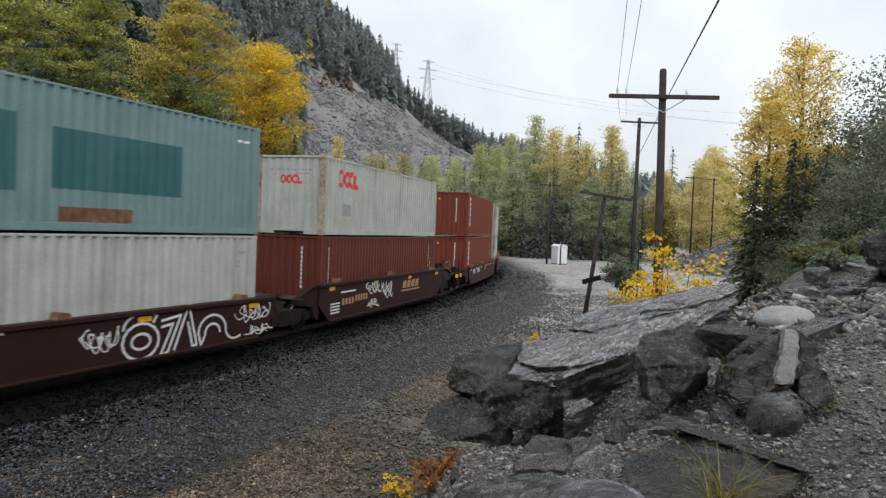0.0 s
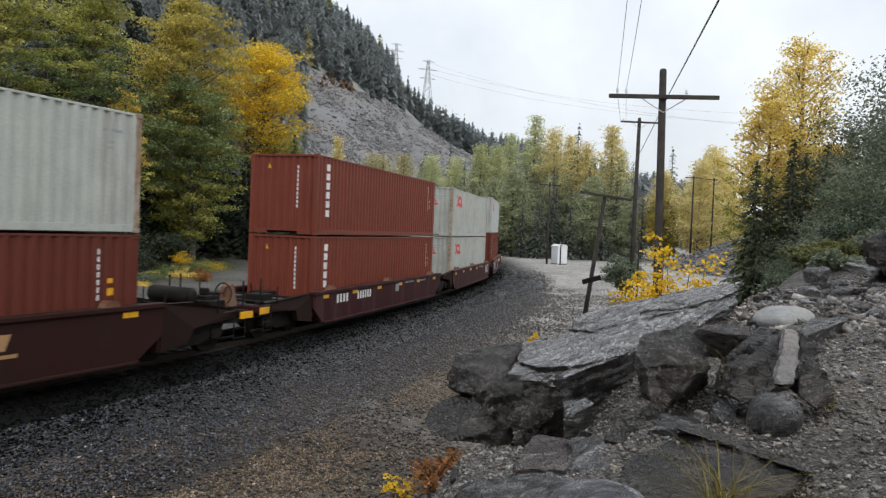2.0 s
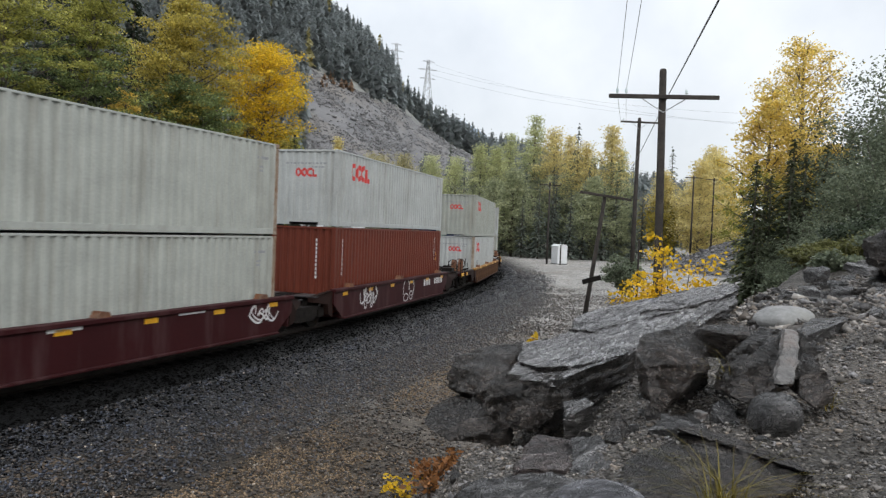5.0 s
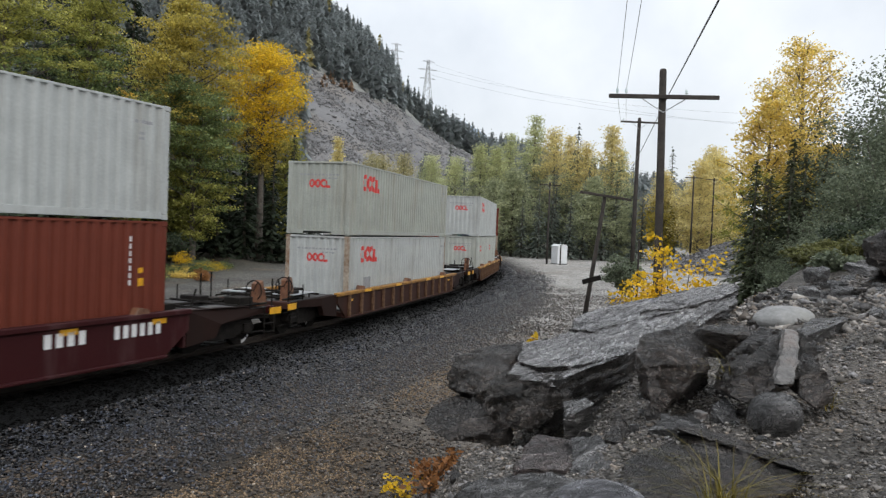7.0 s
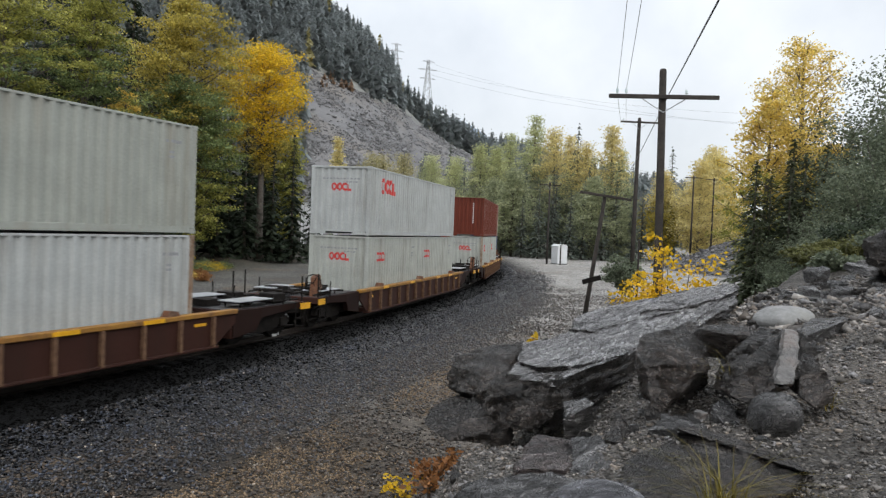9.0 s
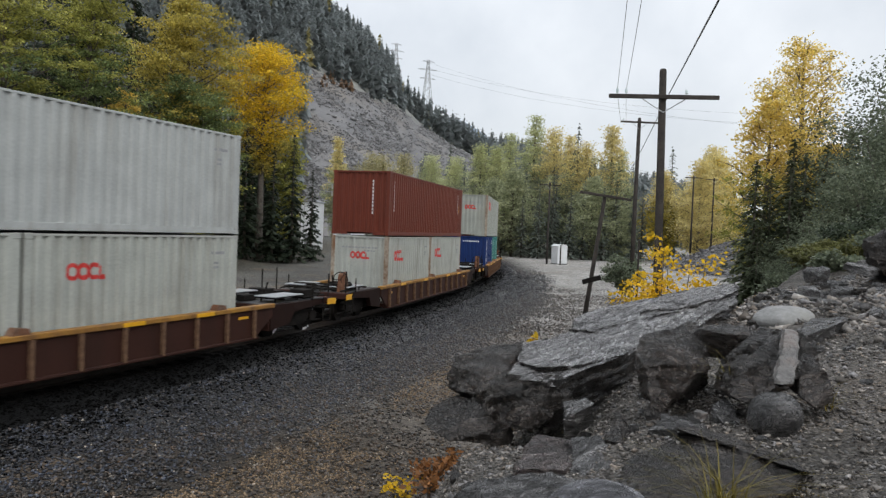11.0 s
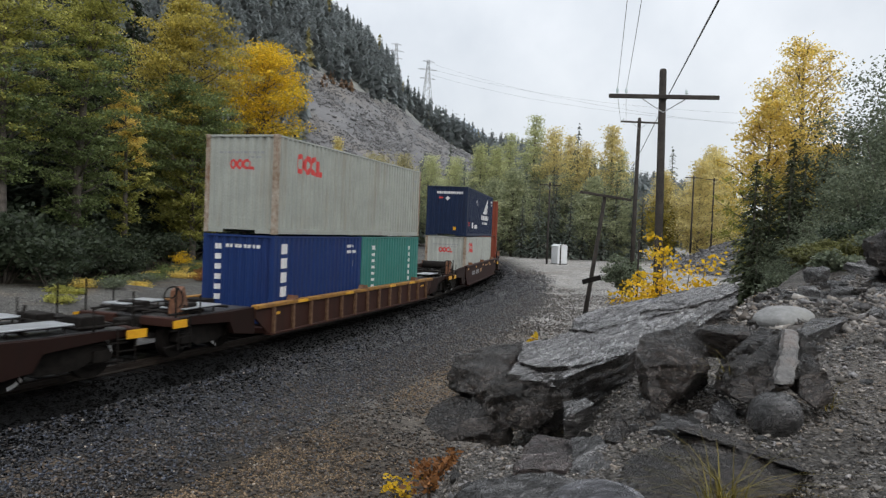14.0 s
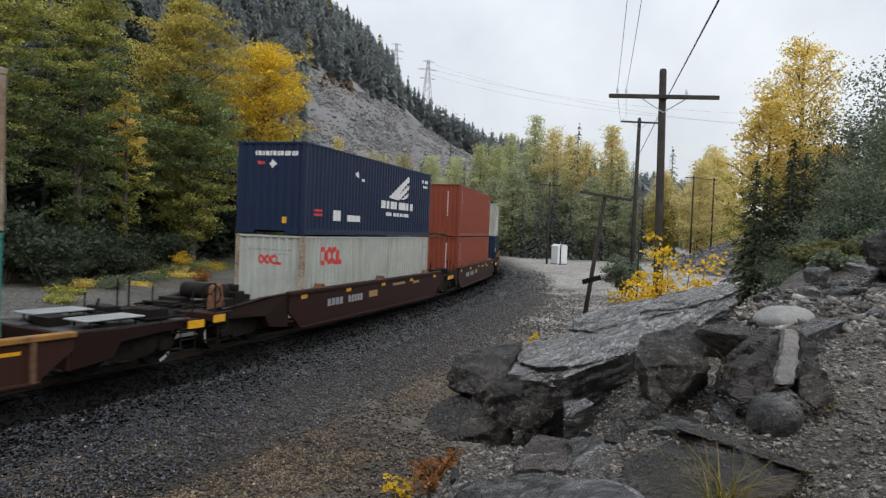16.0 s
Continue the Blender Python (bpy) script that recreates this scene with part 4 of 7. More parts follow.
hewn("grey angular stone under the slab", ((0.003, 0.05, 0.001), (0.084, 0.034, 0.013), (0.061, -0.025, 0.002), (-0.046, -0.039, -0.01), (-0.073, -0.017, -0.022)), (0.04, 0.03, -0.08), pose(0.45, 2.32, 2.77, 0, 0, 40), M_SLATE, 121, edge=0.014, bed=0.0051, chips=4)
hewn("bluish flat stone in the grit", ((-0.057, 0.031, 0.002), (-0.049, 0.116, 0.018), (0.02, 0.016, -0.005), (0.058, -0.056, -0.018), (0.016, -0.091, -0.014)), (-0.02, 0.04, -0.07), pose(0.79, 1.96, 2.86, 0, 0, -40), M_SLATE, 133, edge=0.014, bed=0.0051, chips=4)
hewn("flat bluish slate lying on the grit", ((-0.148, 0.027, -0.026), (0.089, 0.099, 0.008), (0.204, 0.032, 0.024), (0.129, -0.04, 0.014), (-0.036, -0.06, -0.013), (-0.242, -0.08, -0.036)), (0.02, 0.02, -0.09), pose(1.68, 3.17, 2.98, 0, 0, 30), M_SLATE, 71, edge=0.02, bed=0.0051)
rock("rounded dark grey cobble half sunk in grit", (0.135, 0.13, 0.12), pose(0.838, 1.78, Z0 - 0.425, 0, 5, 10), M_SLATE, 51, ball=True, edge=0.018, round_=1, grain=0.006)
rock("pale rounded boulder on the bank", (0.31, 0.28, 0.14), pose(1.725, 3.62, Z0 - 0.38, 0, -5, 12), M_PALEROCK, 61, ball=True, edge=0.025, round_=1, grain=0.006)
rock("smooth bluish rock very close to the lens", (0.1, 0.09, 0.07), pose(0.145, 0.62, Z0 - 0.245, 0, -4, 15), M_BLUEROCK, 91, ball=True, edge=0.009, round_=4, grain=0.003)
rock("small white stone on the grit", (0.035, 0.03, 0.018), pose(0.717, 1.95, Z0 - 0.472), M_QUARTZ, 95, cuts=6, edge=0.012, grain=0.003)
for x, y, z, w, h, sd_, mm in ((3.26, 6.3, 3.08, 0.3, 0.16, 1, M_SLATE), (2.54, 5.0, 3.0, 0.24, 0.13, 2, M_SLAB), (3.66, 6.3, 3.14, 0.36, 0.14, 3, M_SLAB), (2.9, 5.0, 3.02, 0.2, 0.09, 4, M_DARKROCK), (2.14, 4.8, 2.96, 0.16, 0.1, 5, M_DARKROCK), (1.93, 4.9, 2.93, 0.14, 0.08, 6, M_SLATE)):
    rock("large grey angular rock on the crest of the bank", (w * 0.72, w * 0.5, h * 0.7), pose(x, y, z - 0.02, sd_ * 9 % 20 - 10, -8, sd_ * 41), mm, 700 + sd_, cuts=6, edge=0.03, grain=0.008)
rock("black overhanging rock at the top of the bank", (0.34, 0.4, 0.38), pose(3.93, 6.3, Z0 - 0.04, 0, 10, 25), M_DARKROCK, 141, cuts=8, edge=0.04)
for x, y, w, sd_ in ((2.75, 5.6, 0.34, 1), (2.55, 5.0, 0.3, 2), (3.3, 5.9, 0.36, 3), (3.9, 6.4, 0.36, 4), (2.2, 4.5, 0.26, 5), (3.05, 5.1, 0.3, 6), (3.6, 5.5, 0.28, 7), (2.3, 5.2, 0.26, 8), (1.45, 3.35, 0.16, 9), (1.36, 3.0, 0.15, 10), (1.55, 3.95, 0.18, 11), (4.2, 6.9, 0.36, 12), (3.0, 6.2, 0.3, 13), (3.6, 6.6, 0.34, 14), (1.95, 4.3, 0.2, 15), (2.05, 3.9, 0.16, 16)):
    rock("grey angular rock on the crest of the bank", (w * 0.65, w * 0.5, w * 0.3), pose(x, y, float(bank_height(x, y)) + w * 0.03, sd_ * 7 % 20 - 10, sd_ * 11 % 24 - 12, sd_ * 53), M_SLATE, 200 + sd_, cuts=7, edge=0.03, grain=w * 0.025)
for x, y, w, sd_ in ((4.1, 6.6, 0.34, 1), (4.45, 7.0, 0.4, 2), (4.85, 7.3, 0.36, 3), (4.3, 6.2, 0.26, 4), (5.2, 7.7, 0.42, 5), (3.7, 6.1, 0.24, 6), (4.7, 6.7, 0.3, 7), (5.0, 7.0, 0.28, 8), (4.0, 7.1, 0.3, 9), (4.4, 7.6, 0.34, 10)):
    rock("broken grey block piled on the crest of the bank", (w * 0.62, w * 0.45, w * 0.3), pose(x, y, float(bank_height(x, y)) + w * 0.04, sd_ * 13 % 40 - 20, sd_ * 17 % 40 - 20, sd_ * 67), M_SLATE, 600 + sd_, cuts=7, edge=0.035, grain=w * 0.025)
_r = random.Random(77)
for i in range(34):
    y = _r.uniform(4.6, 7.4)
    x, w = 0.62 * y - 0.6 + _r.uniform(-0.6, 0.9), _r.uniform(0.08, 0.21)
    rock("broken grey angular rock on the crest of the bank", (w, w * _r.uniform(0.5, 0.8), w * _r.uniform(0.3, 0.55)), pose(x, y, float(bank_height(x, y)) + w * 0.08, _r.uniform(-20, 20), _r.uniform(-20, 20), _r.uniform(0, 360)), _r.choice((M_SLATE, M_SLATE, M_SLATE, M_DARKROCK)), 500 + i, cuts=7, edge=0.03, grain=w * 0.028)
for i in range(150):
    a, r = radians(_r.uniform(-2, 37)), 1.1 + 6.0 * _r.random() ** 1.1
    x, y = r * math.sin(a), r * math.cos(a)
    w = _r.uniform(0.025, 0.06) * (0.5 + 0.25 * r)
    rock("small grey angular stone on the bank", (w, w * _r.uniform(0.6, 0.9), w * _r.uniform(0.35, 0.6)), pose(x, y, float(bank_height(x, y)) + w * 0.1, _r.uniform(-20, 20), _r.uniform(-20, 20), _r.uniform(0, 360)), _r.choice((M_SLATE, M_SLATE, M_SLATE, M_DARKROCK, M_DARKROCK)), 300 + i, cuts=6, grain=w * 0.07, edge=max(0.03, w * 0.4))


# rubble heap beside the far road
def heap_height(x, y):
    return -0.9 + 4.6 * np.exp(-(((x - 37 - 0.12 * (y - 84)) / 8.5) ** 2 + ((y - 86) / 13) ** 2)) + 0.5 * (fractal(x * 0.6, y * 0.6, 71) - 0.5)


tagged(sheet("rubble_heap", np.linspace(20, 58, 50), np.linspace(62, 114, 60), heap_height, stone("heap_rubble", (0.05, 0.05, 0.052), (0.16, 0.158, 0.16), rough=0.8, scale=1.5, fine=8), distance=False), "heap of grey broken rock beside the road", "rubble heap", kind="structure")
_h = np.random.default_rng(72)
_hx, _hy = _h.uniform(24, 52, 5000), _h.uniform(66, 110, 5000)
_hz = heap_height(_hx, _hy)
_ok = _hz > ground_height(_hx, _hy) + 0.1
stones("rubble_stones", np.stack([_hx, _hy, _hz], 1)[_ok], np.exp(_h.normal(-1.6, 0.45, int(_ok.sum()))), material("rubble_rock", (0.05, 0.05, 0.052), (0.17, 0.165, 0.17), rough=0.8, scale=1, fine=8, bump=0.3, island=0.5), "broken grey rock lying on a heap", "rubble", 73)


# ---- mountain ----
RIDGE_X = (-900, -560, -320, -200, -89, -58, -42, -24, 3, 27, 60, 88, 130, 230, 420)
RIDGE_Z = (420, 400, 330, 236, 150, 126, 108, 84, 68, 56, 48, 41, 30, 14, 2)


def mountain_height(x, y):
    x, y = np.asarray(x, float), np.asarray(y, float)
    top = np.interp(x * 520 / np.maximum(y, 240), RIDGE_X, RIDGE_Z)
    q = (y - 235) / 285
    z = np.where(q < 1, np.clip(q, -0.2, 1) ** 1 * top, top * (1 + 0.3 * (q - 1)))
    z = z + (fractal(x * 0.02, y * 0.02, 31) - 0.5) * 14 * np.clip(q, 0, 1) * np.where(q > 0.8, 0.4, 1) + (fractal(x * 0.1, y * 0.1, 33) - 0.5) * 3
    return np.where(q < 0, -8.0, z - 1.0)


M_TALUS = material("grey_talus_slope", (0.11, 0.11, 0.114), (0.18, 0.178, 0.179), rough=0.9, scale=0.05, fine=0.7, bump=0.6, stain=(0.24, 0.195, 0.14), stain_scale=0.02, stain_amount=0.6)
_mn, _ml = M_TALUS.node_tree.nodes, M_TALUS.node_tree.links
_at, _mx = _mn.new("ShaderNodeAttribute"), _mn.new("ShaderNodeMix")
_at.attribute_name, _mx.data_type = "bare", "RGBA"
# forest floor lightened as well, haze painted into its colour
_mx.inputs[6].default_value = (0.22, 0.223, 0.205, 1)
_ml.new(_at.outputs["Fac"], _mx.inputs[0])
_ml.new(_mn["Principled BSDF"].inputs["Base Color"].links[0].from_socket, _mx.inputs[7])
_ml.new(_mx.outputs[2], _mn["Principled BSDF"].inputs["Base Color"])


def talus_zone(x, y, z):
    """1 on the open talus tongue below the ridge, 0 under forest."""
    ang, lift, q = x / y, (z - 3.3) / y, (y - 235) / 285
    edge = 0.205 - 0.43 * (ang + 0.175) + 0.03 * (fractal(x * 0.03, y * 0.03, 40) - 0.5)
    return ((q < 0.93) & (ang > -0.2) & (ang < 0.06) & (lift < edge)).astype(float)


mountain = tagged(sheet("mountain", np.linspace(-760, 480, 150), np.linspace(225, 900, 90), mountain_height, M_TALUS, distance=False), "steep mountainside of grey talus and dark forest", "mountain", kind="structure")


# blue-grey here is distance haze painted onto the wooded hill
M_FARHILL = material("haze_blue_hill", (0.2, 0.25, 0.3), (0.27, 0.32, 0.37), rough=0.95, scale=0.004, fine=0.03, bump=0.0)


def far_hill_height(x, y):
    return 430 * np.exp(-(((x + 20) / 420) ** 2 + ((y - 2700) / 300) ** 2)) + 25 * fractal(x * 0.01, y * 0.01, 44) - 20


tagged(sheet("far_hill", np.linspace(-1100, 1000, 50), np.linspace(2200, 3200, 24), far_hill_height, M_FARHILL, distance=False), "wooded hill in the far distance, painted haze-blue", "hill", kind="structure")


def talus():
    rng = np.random.default_rng(61)
    n = 36000
    y = rng.uniform(245, 525, n)
    x = y * rng.uniform(-0.22, 0.08, n)
    keep = fractal(x * 0.04, y * 0.04, 62) + rng.normal(0, 0.1, n) > 0.42
    keep &= talus_zone(x, y, mountain_height(x, y)) > 0.5
    x, y = x[keep], y[keep]
    stones("talus_boulders", np.stack([x, y, mountain_height(x, y) + 0.2], 1), np.exp(rng.normal(-0.75, 0.5, len(x))), material("talus_boulder_rock", (0.13, 0.13, 0.134), (0.24, 0.237, 0.236), rough=0.85, scale=0.2, fine=2, bump=0.3, island=0.3), "grey talus boulders strewn over the slope", "talus", 63)


talus()


_mx_, _my_ = np.meshgrid(np.linspace(-760, 480, 150), np.linspace(225, 900, 90), indexing="ij")
_ba = mountain.data.attributes.new("bare", "FLOAT", "POINT")
_ba.data.foreach_set("value", talus_zone(_mx_, _my_, mountain_height(_mx_, _my_)).ravel().astype(np.float32))


# ---- trees ----
def quads(name, centres, along, across, mat):
    """Many small leaf-shaped faces in one mesh: centres and two half-axes each."""
    c, a, b = np.asarray(centres), np.asarray(along), np.asarray(across)
    n = len(c)
    v = np.stack([c - a, c + b * 0.9 - a * 0.1, c + a, c - b * 0.9 - a * 0.1], 1).reshape(-1, 3)
    me = bpy.data.meshes.new(name)
    me.vertices.add(n * 4)
    me.vertices.foreach_set("co", v.reshape(-1).astype(np.float32))
    me.loops.add(n * 4)
    me.loops.foreach_set("vertex_index", np.arange(n * 4, dtype=np.int32))
    me.polygons.add(n)
    me.polygons.foreach_set("loop_start", np.arange(0, n * 4, 4, dtype=np.int32))
    me.update(calc_edges=True)
    me.materials.append(mat)
    return me


def leaf_cloud(rng, tips, per, reach, size, droop=0.35, flat=0.7, thin=0.45):
    """Leaves gathered in loose layered sprays round the twig tips, their faces mostly turned up."""
    tips = np.asarray(tips)
    n = len(tips) * per
    c = np.repeat(tips, per, 0) + rng.normal(0, 1, (n, 3)) * np.array([reach, reach, reach * thin])
    az = rng.uniform(0, 2 * math.pi, n)
    a = np.stack([np.cos(az), np.sin(az), rng.normal(-droop, 0.45, n)], 1)
    a /= np.linalg.norm(a, axis=1)[:, None]
    up = rng.normal(0, 0.6, (n, 3)) + (0, 0, flat)
    b = np.cross(a, up)
    b /= np.linalg.norm(b, axis=1)[:, None] + 1e-9
    s = size * rng.uniform(0.6, 1.3, (n, 1))
    return c, a * s, b * s * 0.62


def broadleaf(label, h, w, mat, seed, bark=None, low=0.18, limbs=26, per=26, leaf_size=0.16, mat2=None, split=0.5, top=0.45, flat=0.6, loose=0.052, taper=0.6, thin=0.45, dense=1.0, category="tree"):
    """Trunk, rising limbs with twigs and a crown of leaf sprays. h and w in metres; mat2 colours the lower crown."""
    rng = np.random.default_rng(seed)
    tree = thing("broadleaf_tree", label, category)
    bm = bmesh.new()
    lean = rng.normal(0, 0.02, 2) * h
    trunk = [(lean[0] * t * t + 0.1 * math.sin(3 * t + seed), lean[1] * t * t, h * 0.93 * t - 0.3) for t in np.linspace(0, 1, 8)]
    tube(bm, trunk, [max(0.018 * h * (1 - t) ** 0.8, 0.02) for t in np.linspace(0, 1, 8)])
    tips, levels = [], []
    for i in range(limbs):
        t = low + (0.97 - low) * ((i + rng.random()) / limbs)
        base = Vector((np.interp(t, np.linspace(0, 1, 8), [p[0] for p in trunk]), np.interp(t, np.linspace(0, 1, 8), [p[1] for p in trunk]), np.interp(t, np.linspace(0, 1, 8), [p[2] for p in trunk])))
        az = i * 2.4 + rng.normal(0, 0.3)
        u = (t - low) / (1 - low)
        v = 0.5 * u / top if u < top else 0.5 + 0.5 * (u - top) / (1 - top)
        shape = math.sin(math.pi * min(max(v, 0.02), 0.98)) ** taper
        reach = 0.5 * w * max(shape, 0.12) * rng.uniform(0.7, 1.12)
        rise = reach * rng.uniform(0.25, 0.75)
        pts = [base, base + Vector((math.cos(az) * reach * 0.5, math.sin(az) * reach * 0.5, rise * 0.45)), base + Vector((math.cos(az) * reach, math.sin(az) * reach, rise))]
        tube(bm, pts, [0.005 * h * (1.1 - t), 0.0032 * h * (1.1 - t), 0.008], n=5)
        k = int(dense * (5 + int(8 * reach / (0.5 * w))))
        for j in range(k):
            f = 0.3 + 0.7 * (j + rng.random()) / k
            p = np.array(pts[0].lerp(pts[2], f)) + rng.normal(0, 1, 3) * reach * np.array((0.17, 0.17, 0.12))
            tips.append(p)
            levels.append(p[2] / h)
        if i % 2 == 0:
            for j in range(2):
                e = tips[-1 - j]
                tube(bm, [pts[1], pts[1].lerp(Vector(e), 0.5) + Vector((0, 0, 0.1)), Vector(e)], [0.02, 0.014, 0.006], n=4)
    part("trunk", bm, bark or M_BARK, tree, smooth=True)
    tips, levels = np.array(tips), np.array(levels)
    tw = max(w * loose, 0.1)
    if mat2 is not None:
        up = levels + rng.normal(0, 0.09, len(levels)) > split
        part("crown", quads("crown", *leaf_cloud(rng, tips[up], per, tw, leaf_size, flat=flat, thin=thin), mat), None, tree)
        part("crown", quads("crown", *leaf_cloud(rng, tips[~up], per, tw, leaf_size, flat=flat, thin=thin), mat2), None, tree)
    else:
        part("crown", quads("crown", *leaf_cloud(rng, tips, per, tw, leaf_size, flat=flat, thin=thin), mat), None, tree)
    return tree


def fir_faces(rng, h, w, whorls, arms, sprays, hang=0.5):
    """Drooping boughs set with needle sprays: centres and half-axes."""
    C, A, B = [], [], []
    for i in range(whorls):
        t = (i + 0.3) / whorls
        z = h * (0.04 + 0.95 * t)
        r = 0.5 * w * (1 - t) ** 0.8 * rng.uniform(0.75, 1.1) + 0.02 * w
        for j in range(arms):
            az = 2 * math.pi * (j + rng.random() * 0.8) / arms + i * 0.9
            rr = r * rng.uniform(0.65, 1.1)
            ca, sa, za = math.cos(az), math.sin(az), z + rng.normal(0, 0.45) * h / whorls
            for k in range(sprays):
                f = (k + 0.6) / sprays
                c = np.array((ca * rr * f, sa * rr * f, za - rr * 0.35 * f * f + 0.1 * rr * f + rng.normal(0, 0.1 * h / whorls)))
                ln = max(rr / sprays * 0.9, 0.006 * h)
                C.append(c)
                A.append(np.array((ca, sa, -hang * f)) * ln)
                B.append(np.array((-sa, ca, rng.normal(0, 0.35))) * ln * (1.15 - 0.5 * f) * rng.uniform(0.7, 1.2))
                C.append(c + np.array((0, 0, -ln * 0.25)))
                A.append(np.array((ca * 0.6, sa * 0.6, -0.7)) * ln * 0.7)
                B.append(np.array((-sa, ca, rng.normal(0, 0.3))) * ln * 0.7)
    return np.array(C), np.array(A), np.array(B)


def fir(label, h, w, mat, seed, whorls=30, arms=6, sprays=5, low=0.0, category="fir tree"):
    rng = np.random.default_rng(seed)
    tree = thing("fir_tree", label, category)
    bm = bmesh.new()
    tube(bm, [(0, 0, -0.4), (0, 0, h * 0.5), (0, 0, h * 0.95)], [0.014 * h, 0.009 * h, 0.01], n=7)
    part("trunk", bm, M_BARK, tree, smooth=True)
    C, A, B = fir_faces(rng, h, w, whorls, arms, sprays)
    part("crown", quads("crown", C, A, B, mat), None, tree)
    return tree


def stand(ob, x, y, turn=0.0, scale=1.0, z=None):
    g = float(ground_height(x, y)) if z is None else z
    ob.matrix_basis = pose(x, y, g, 0, 0, turn) @ Matrix.Scale(scale, 4)
    return ob


def again(ob, x, y, turn, scale=1.0, z=None):
    g = float(ground_height(x, y)) if z is None else z
    c = copy_thing(ob, Matrix.Identity(4))
    c.matrix_basis = pose(x, y, g, 0, 0, turn) @ Matrix.Scale(scale, 4)
    return c


# trees behind the far side of the track
stand(broadleaf("tall cottonwood turning yellow at the top, green below", 24.5, 9.4, L_OCHRE, 1, limbs=84, per=100, leaf_size=0.125, loose=0.056, thin=0.26, dense=0.5, mat2=L_YGREEN, split=0.48, low=0.1, top=0.4), -22.4, 62, 20)
stand(broadleaf("bright yellow autumn maple with airy crown", 22.6, 9.0, L_YELLOW, 2, limbs=72, per=60, leaf_size=0.12, thin=0.3, dense=0.6, mat2=L_OCHRE, split=0.48, low=0.4, top=0.5, loose=0.06, taper=0.8), -17.9, 70, 75)
stand(broadleaf("green cottonwood with some yellowing boughs", 21.5, 6.2, L_YGREEN, 3, limbs=76, per=100, leaf_size=0.1, loose=0.06, thin=0.26, dense=0.48, mat2=L_GREEN, split=0.6, low=0.16, top=0.3), -23.4, 46, 40)
stand(broadleaf("olive and yellow cottonwood", 20.0, 6.0, L_YGREEN, 4, limbs=60, per=100, leaf_size=0.095, loose=0.06, thin=0.26, dense=0.48, mat2=L_GREEN, split=0.55, low=0.3, top=0.35), -25.0, 41, 10)
stand(broadleaf("slim young tree with pale yellow leaves", 14.0, 3.0, L_PALE, 5, limbs=34, per=26, leaf_size=0.1, low=0.2, mat2=L_YGREEN, split=0.6), -22.0, 50, 0)
stand(broadleaf("green broadleaf tree hanging over the gravel", 16.5, 9.0, L_GREEN, 6, limbs=54, per=100, leaf_size=0.12, loose=0.056, thin=0.26, dense=0.5, mat2=L_YGREEN, split=0.4, low=0.14), -20.8, 60, 130)
stand(broadleaf("yellow-green tree under a larger maple", 14.0, 4.4, L_YGREEN, 7, limbs=36, per=30, leaf_size=0.14, low=0.15), -16.8, 76, 130)
dark_fir = stand(fir("dark fir at the edge of the woods", 22.0, 7.0, L_FIR, 8, sprays=4), -27.0, 52, 0)
for x, y, k, a in ((-31, 58, 1.1, 40), (-26, 66, 1.0, 80), (-30, 45, 1.0, 120), (-22, 74, 0.75, 10), (-19, 78, 0.6, 200), (-17.0, 79, 0.5, 250), (-34, 66, 1.2, 160), (-27, 80, 1.0, 200), (-37, 50, 1.15, 240), (-22, 88, 0.85, 300), (-30, 74, 1.1, 330), (-33, 40, 1.1, 30), (-38, 82, 1.2, 60), (-29, 37, 0.8, 70), (-27.5, 33, 0.6, 75), (-14.3, 68, 0.56, 15), (-15.9, 67, 0.5, 95), (-18.2, 66, 0.58, 140), (-20.2, 64.5, 0.52, 220), (-13.0, 71, 0.42, 270), (-31.0, 71, 1.35, 55), (-33.5, 68, 1.3, 145), (-28.5, 75, 1.25, 305)):
    again(dark_fir, x, y, a, k)


def shrub(label, h, w, mat, seed, leaf_size=0.08, stems=16, per=40, bark=None, category="shrub", mat2=None, split=0.5):
    rng = np.random.default_rng(seed)
    tree = thing("shrub", label, category)
    bm = bmesh.new()
    tips = []
    for i in range(stems):
        az, r = rng.uniform(0, 6.28), w * 0.5 * math.sqrt(rng.random())
        top = h * rng.uniform(0.55, 1.0) * (1 - 0.4 * (2 * r / w) ** 2)
        e = Vector((math.cos(az) * r, math.sin(az) * r, top))
        m = Vector((e.x * 0.35, e.y * 0.35, top * 0.5))
        tube(bm, [(e.x * 0.1, e.y * 0.1, -0.1), m, e], [0.012 * h + 0.004, 0.007 * h + 0.003, 0.003], n=4)
        for f in (0.35, 0.55, 0.7, 0.85, 1.0):
            p = np.array(m.lerp(e, f)) if f > 0.4 else np.array(m)
            tips.append(p + rng.normal(0, 1, 3) * w * 0.05)
    part("brushwood", bm, bark or M_BARK, tree)
    tips = np.array(tips)
    if mat2 is not None:
        up = tips[:, 2] / h + rng.normal(0, 0.12, len(tips)) > split
        part("foliage", quads("foliage", *leaf_cloud(rng, tips[up], per, w * 0.08, leaf_size, flat=0.25), mat), None, tree)
        part("foliage", quads("foliage", *leaf_cloud(rng, tips[~up], per, w * 0.08, leaf_size, flat=0.25), mat2), None, tree)
    else:
        part("foliage", quads("foliage", *leaf_cloud(rng, tips, per, w * 0.08, leaf_size, flat=0.25), mat), None, tree)
    return tree


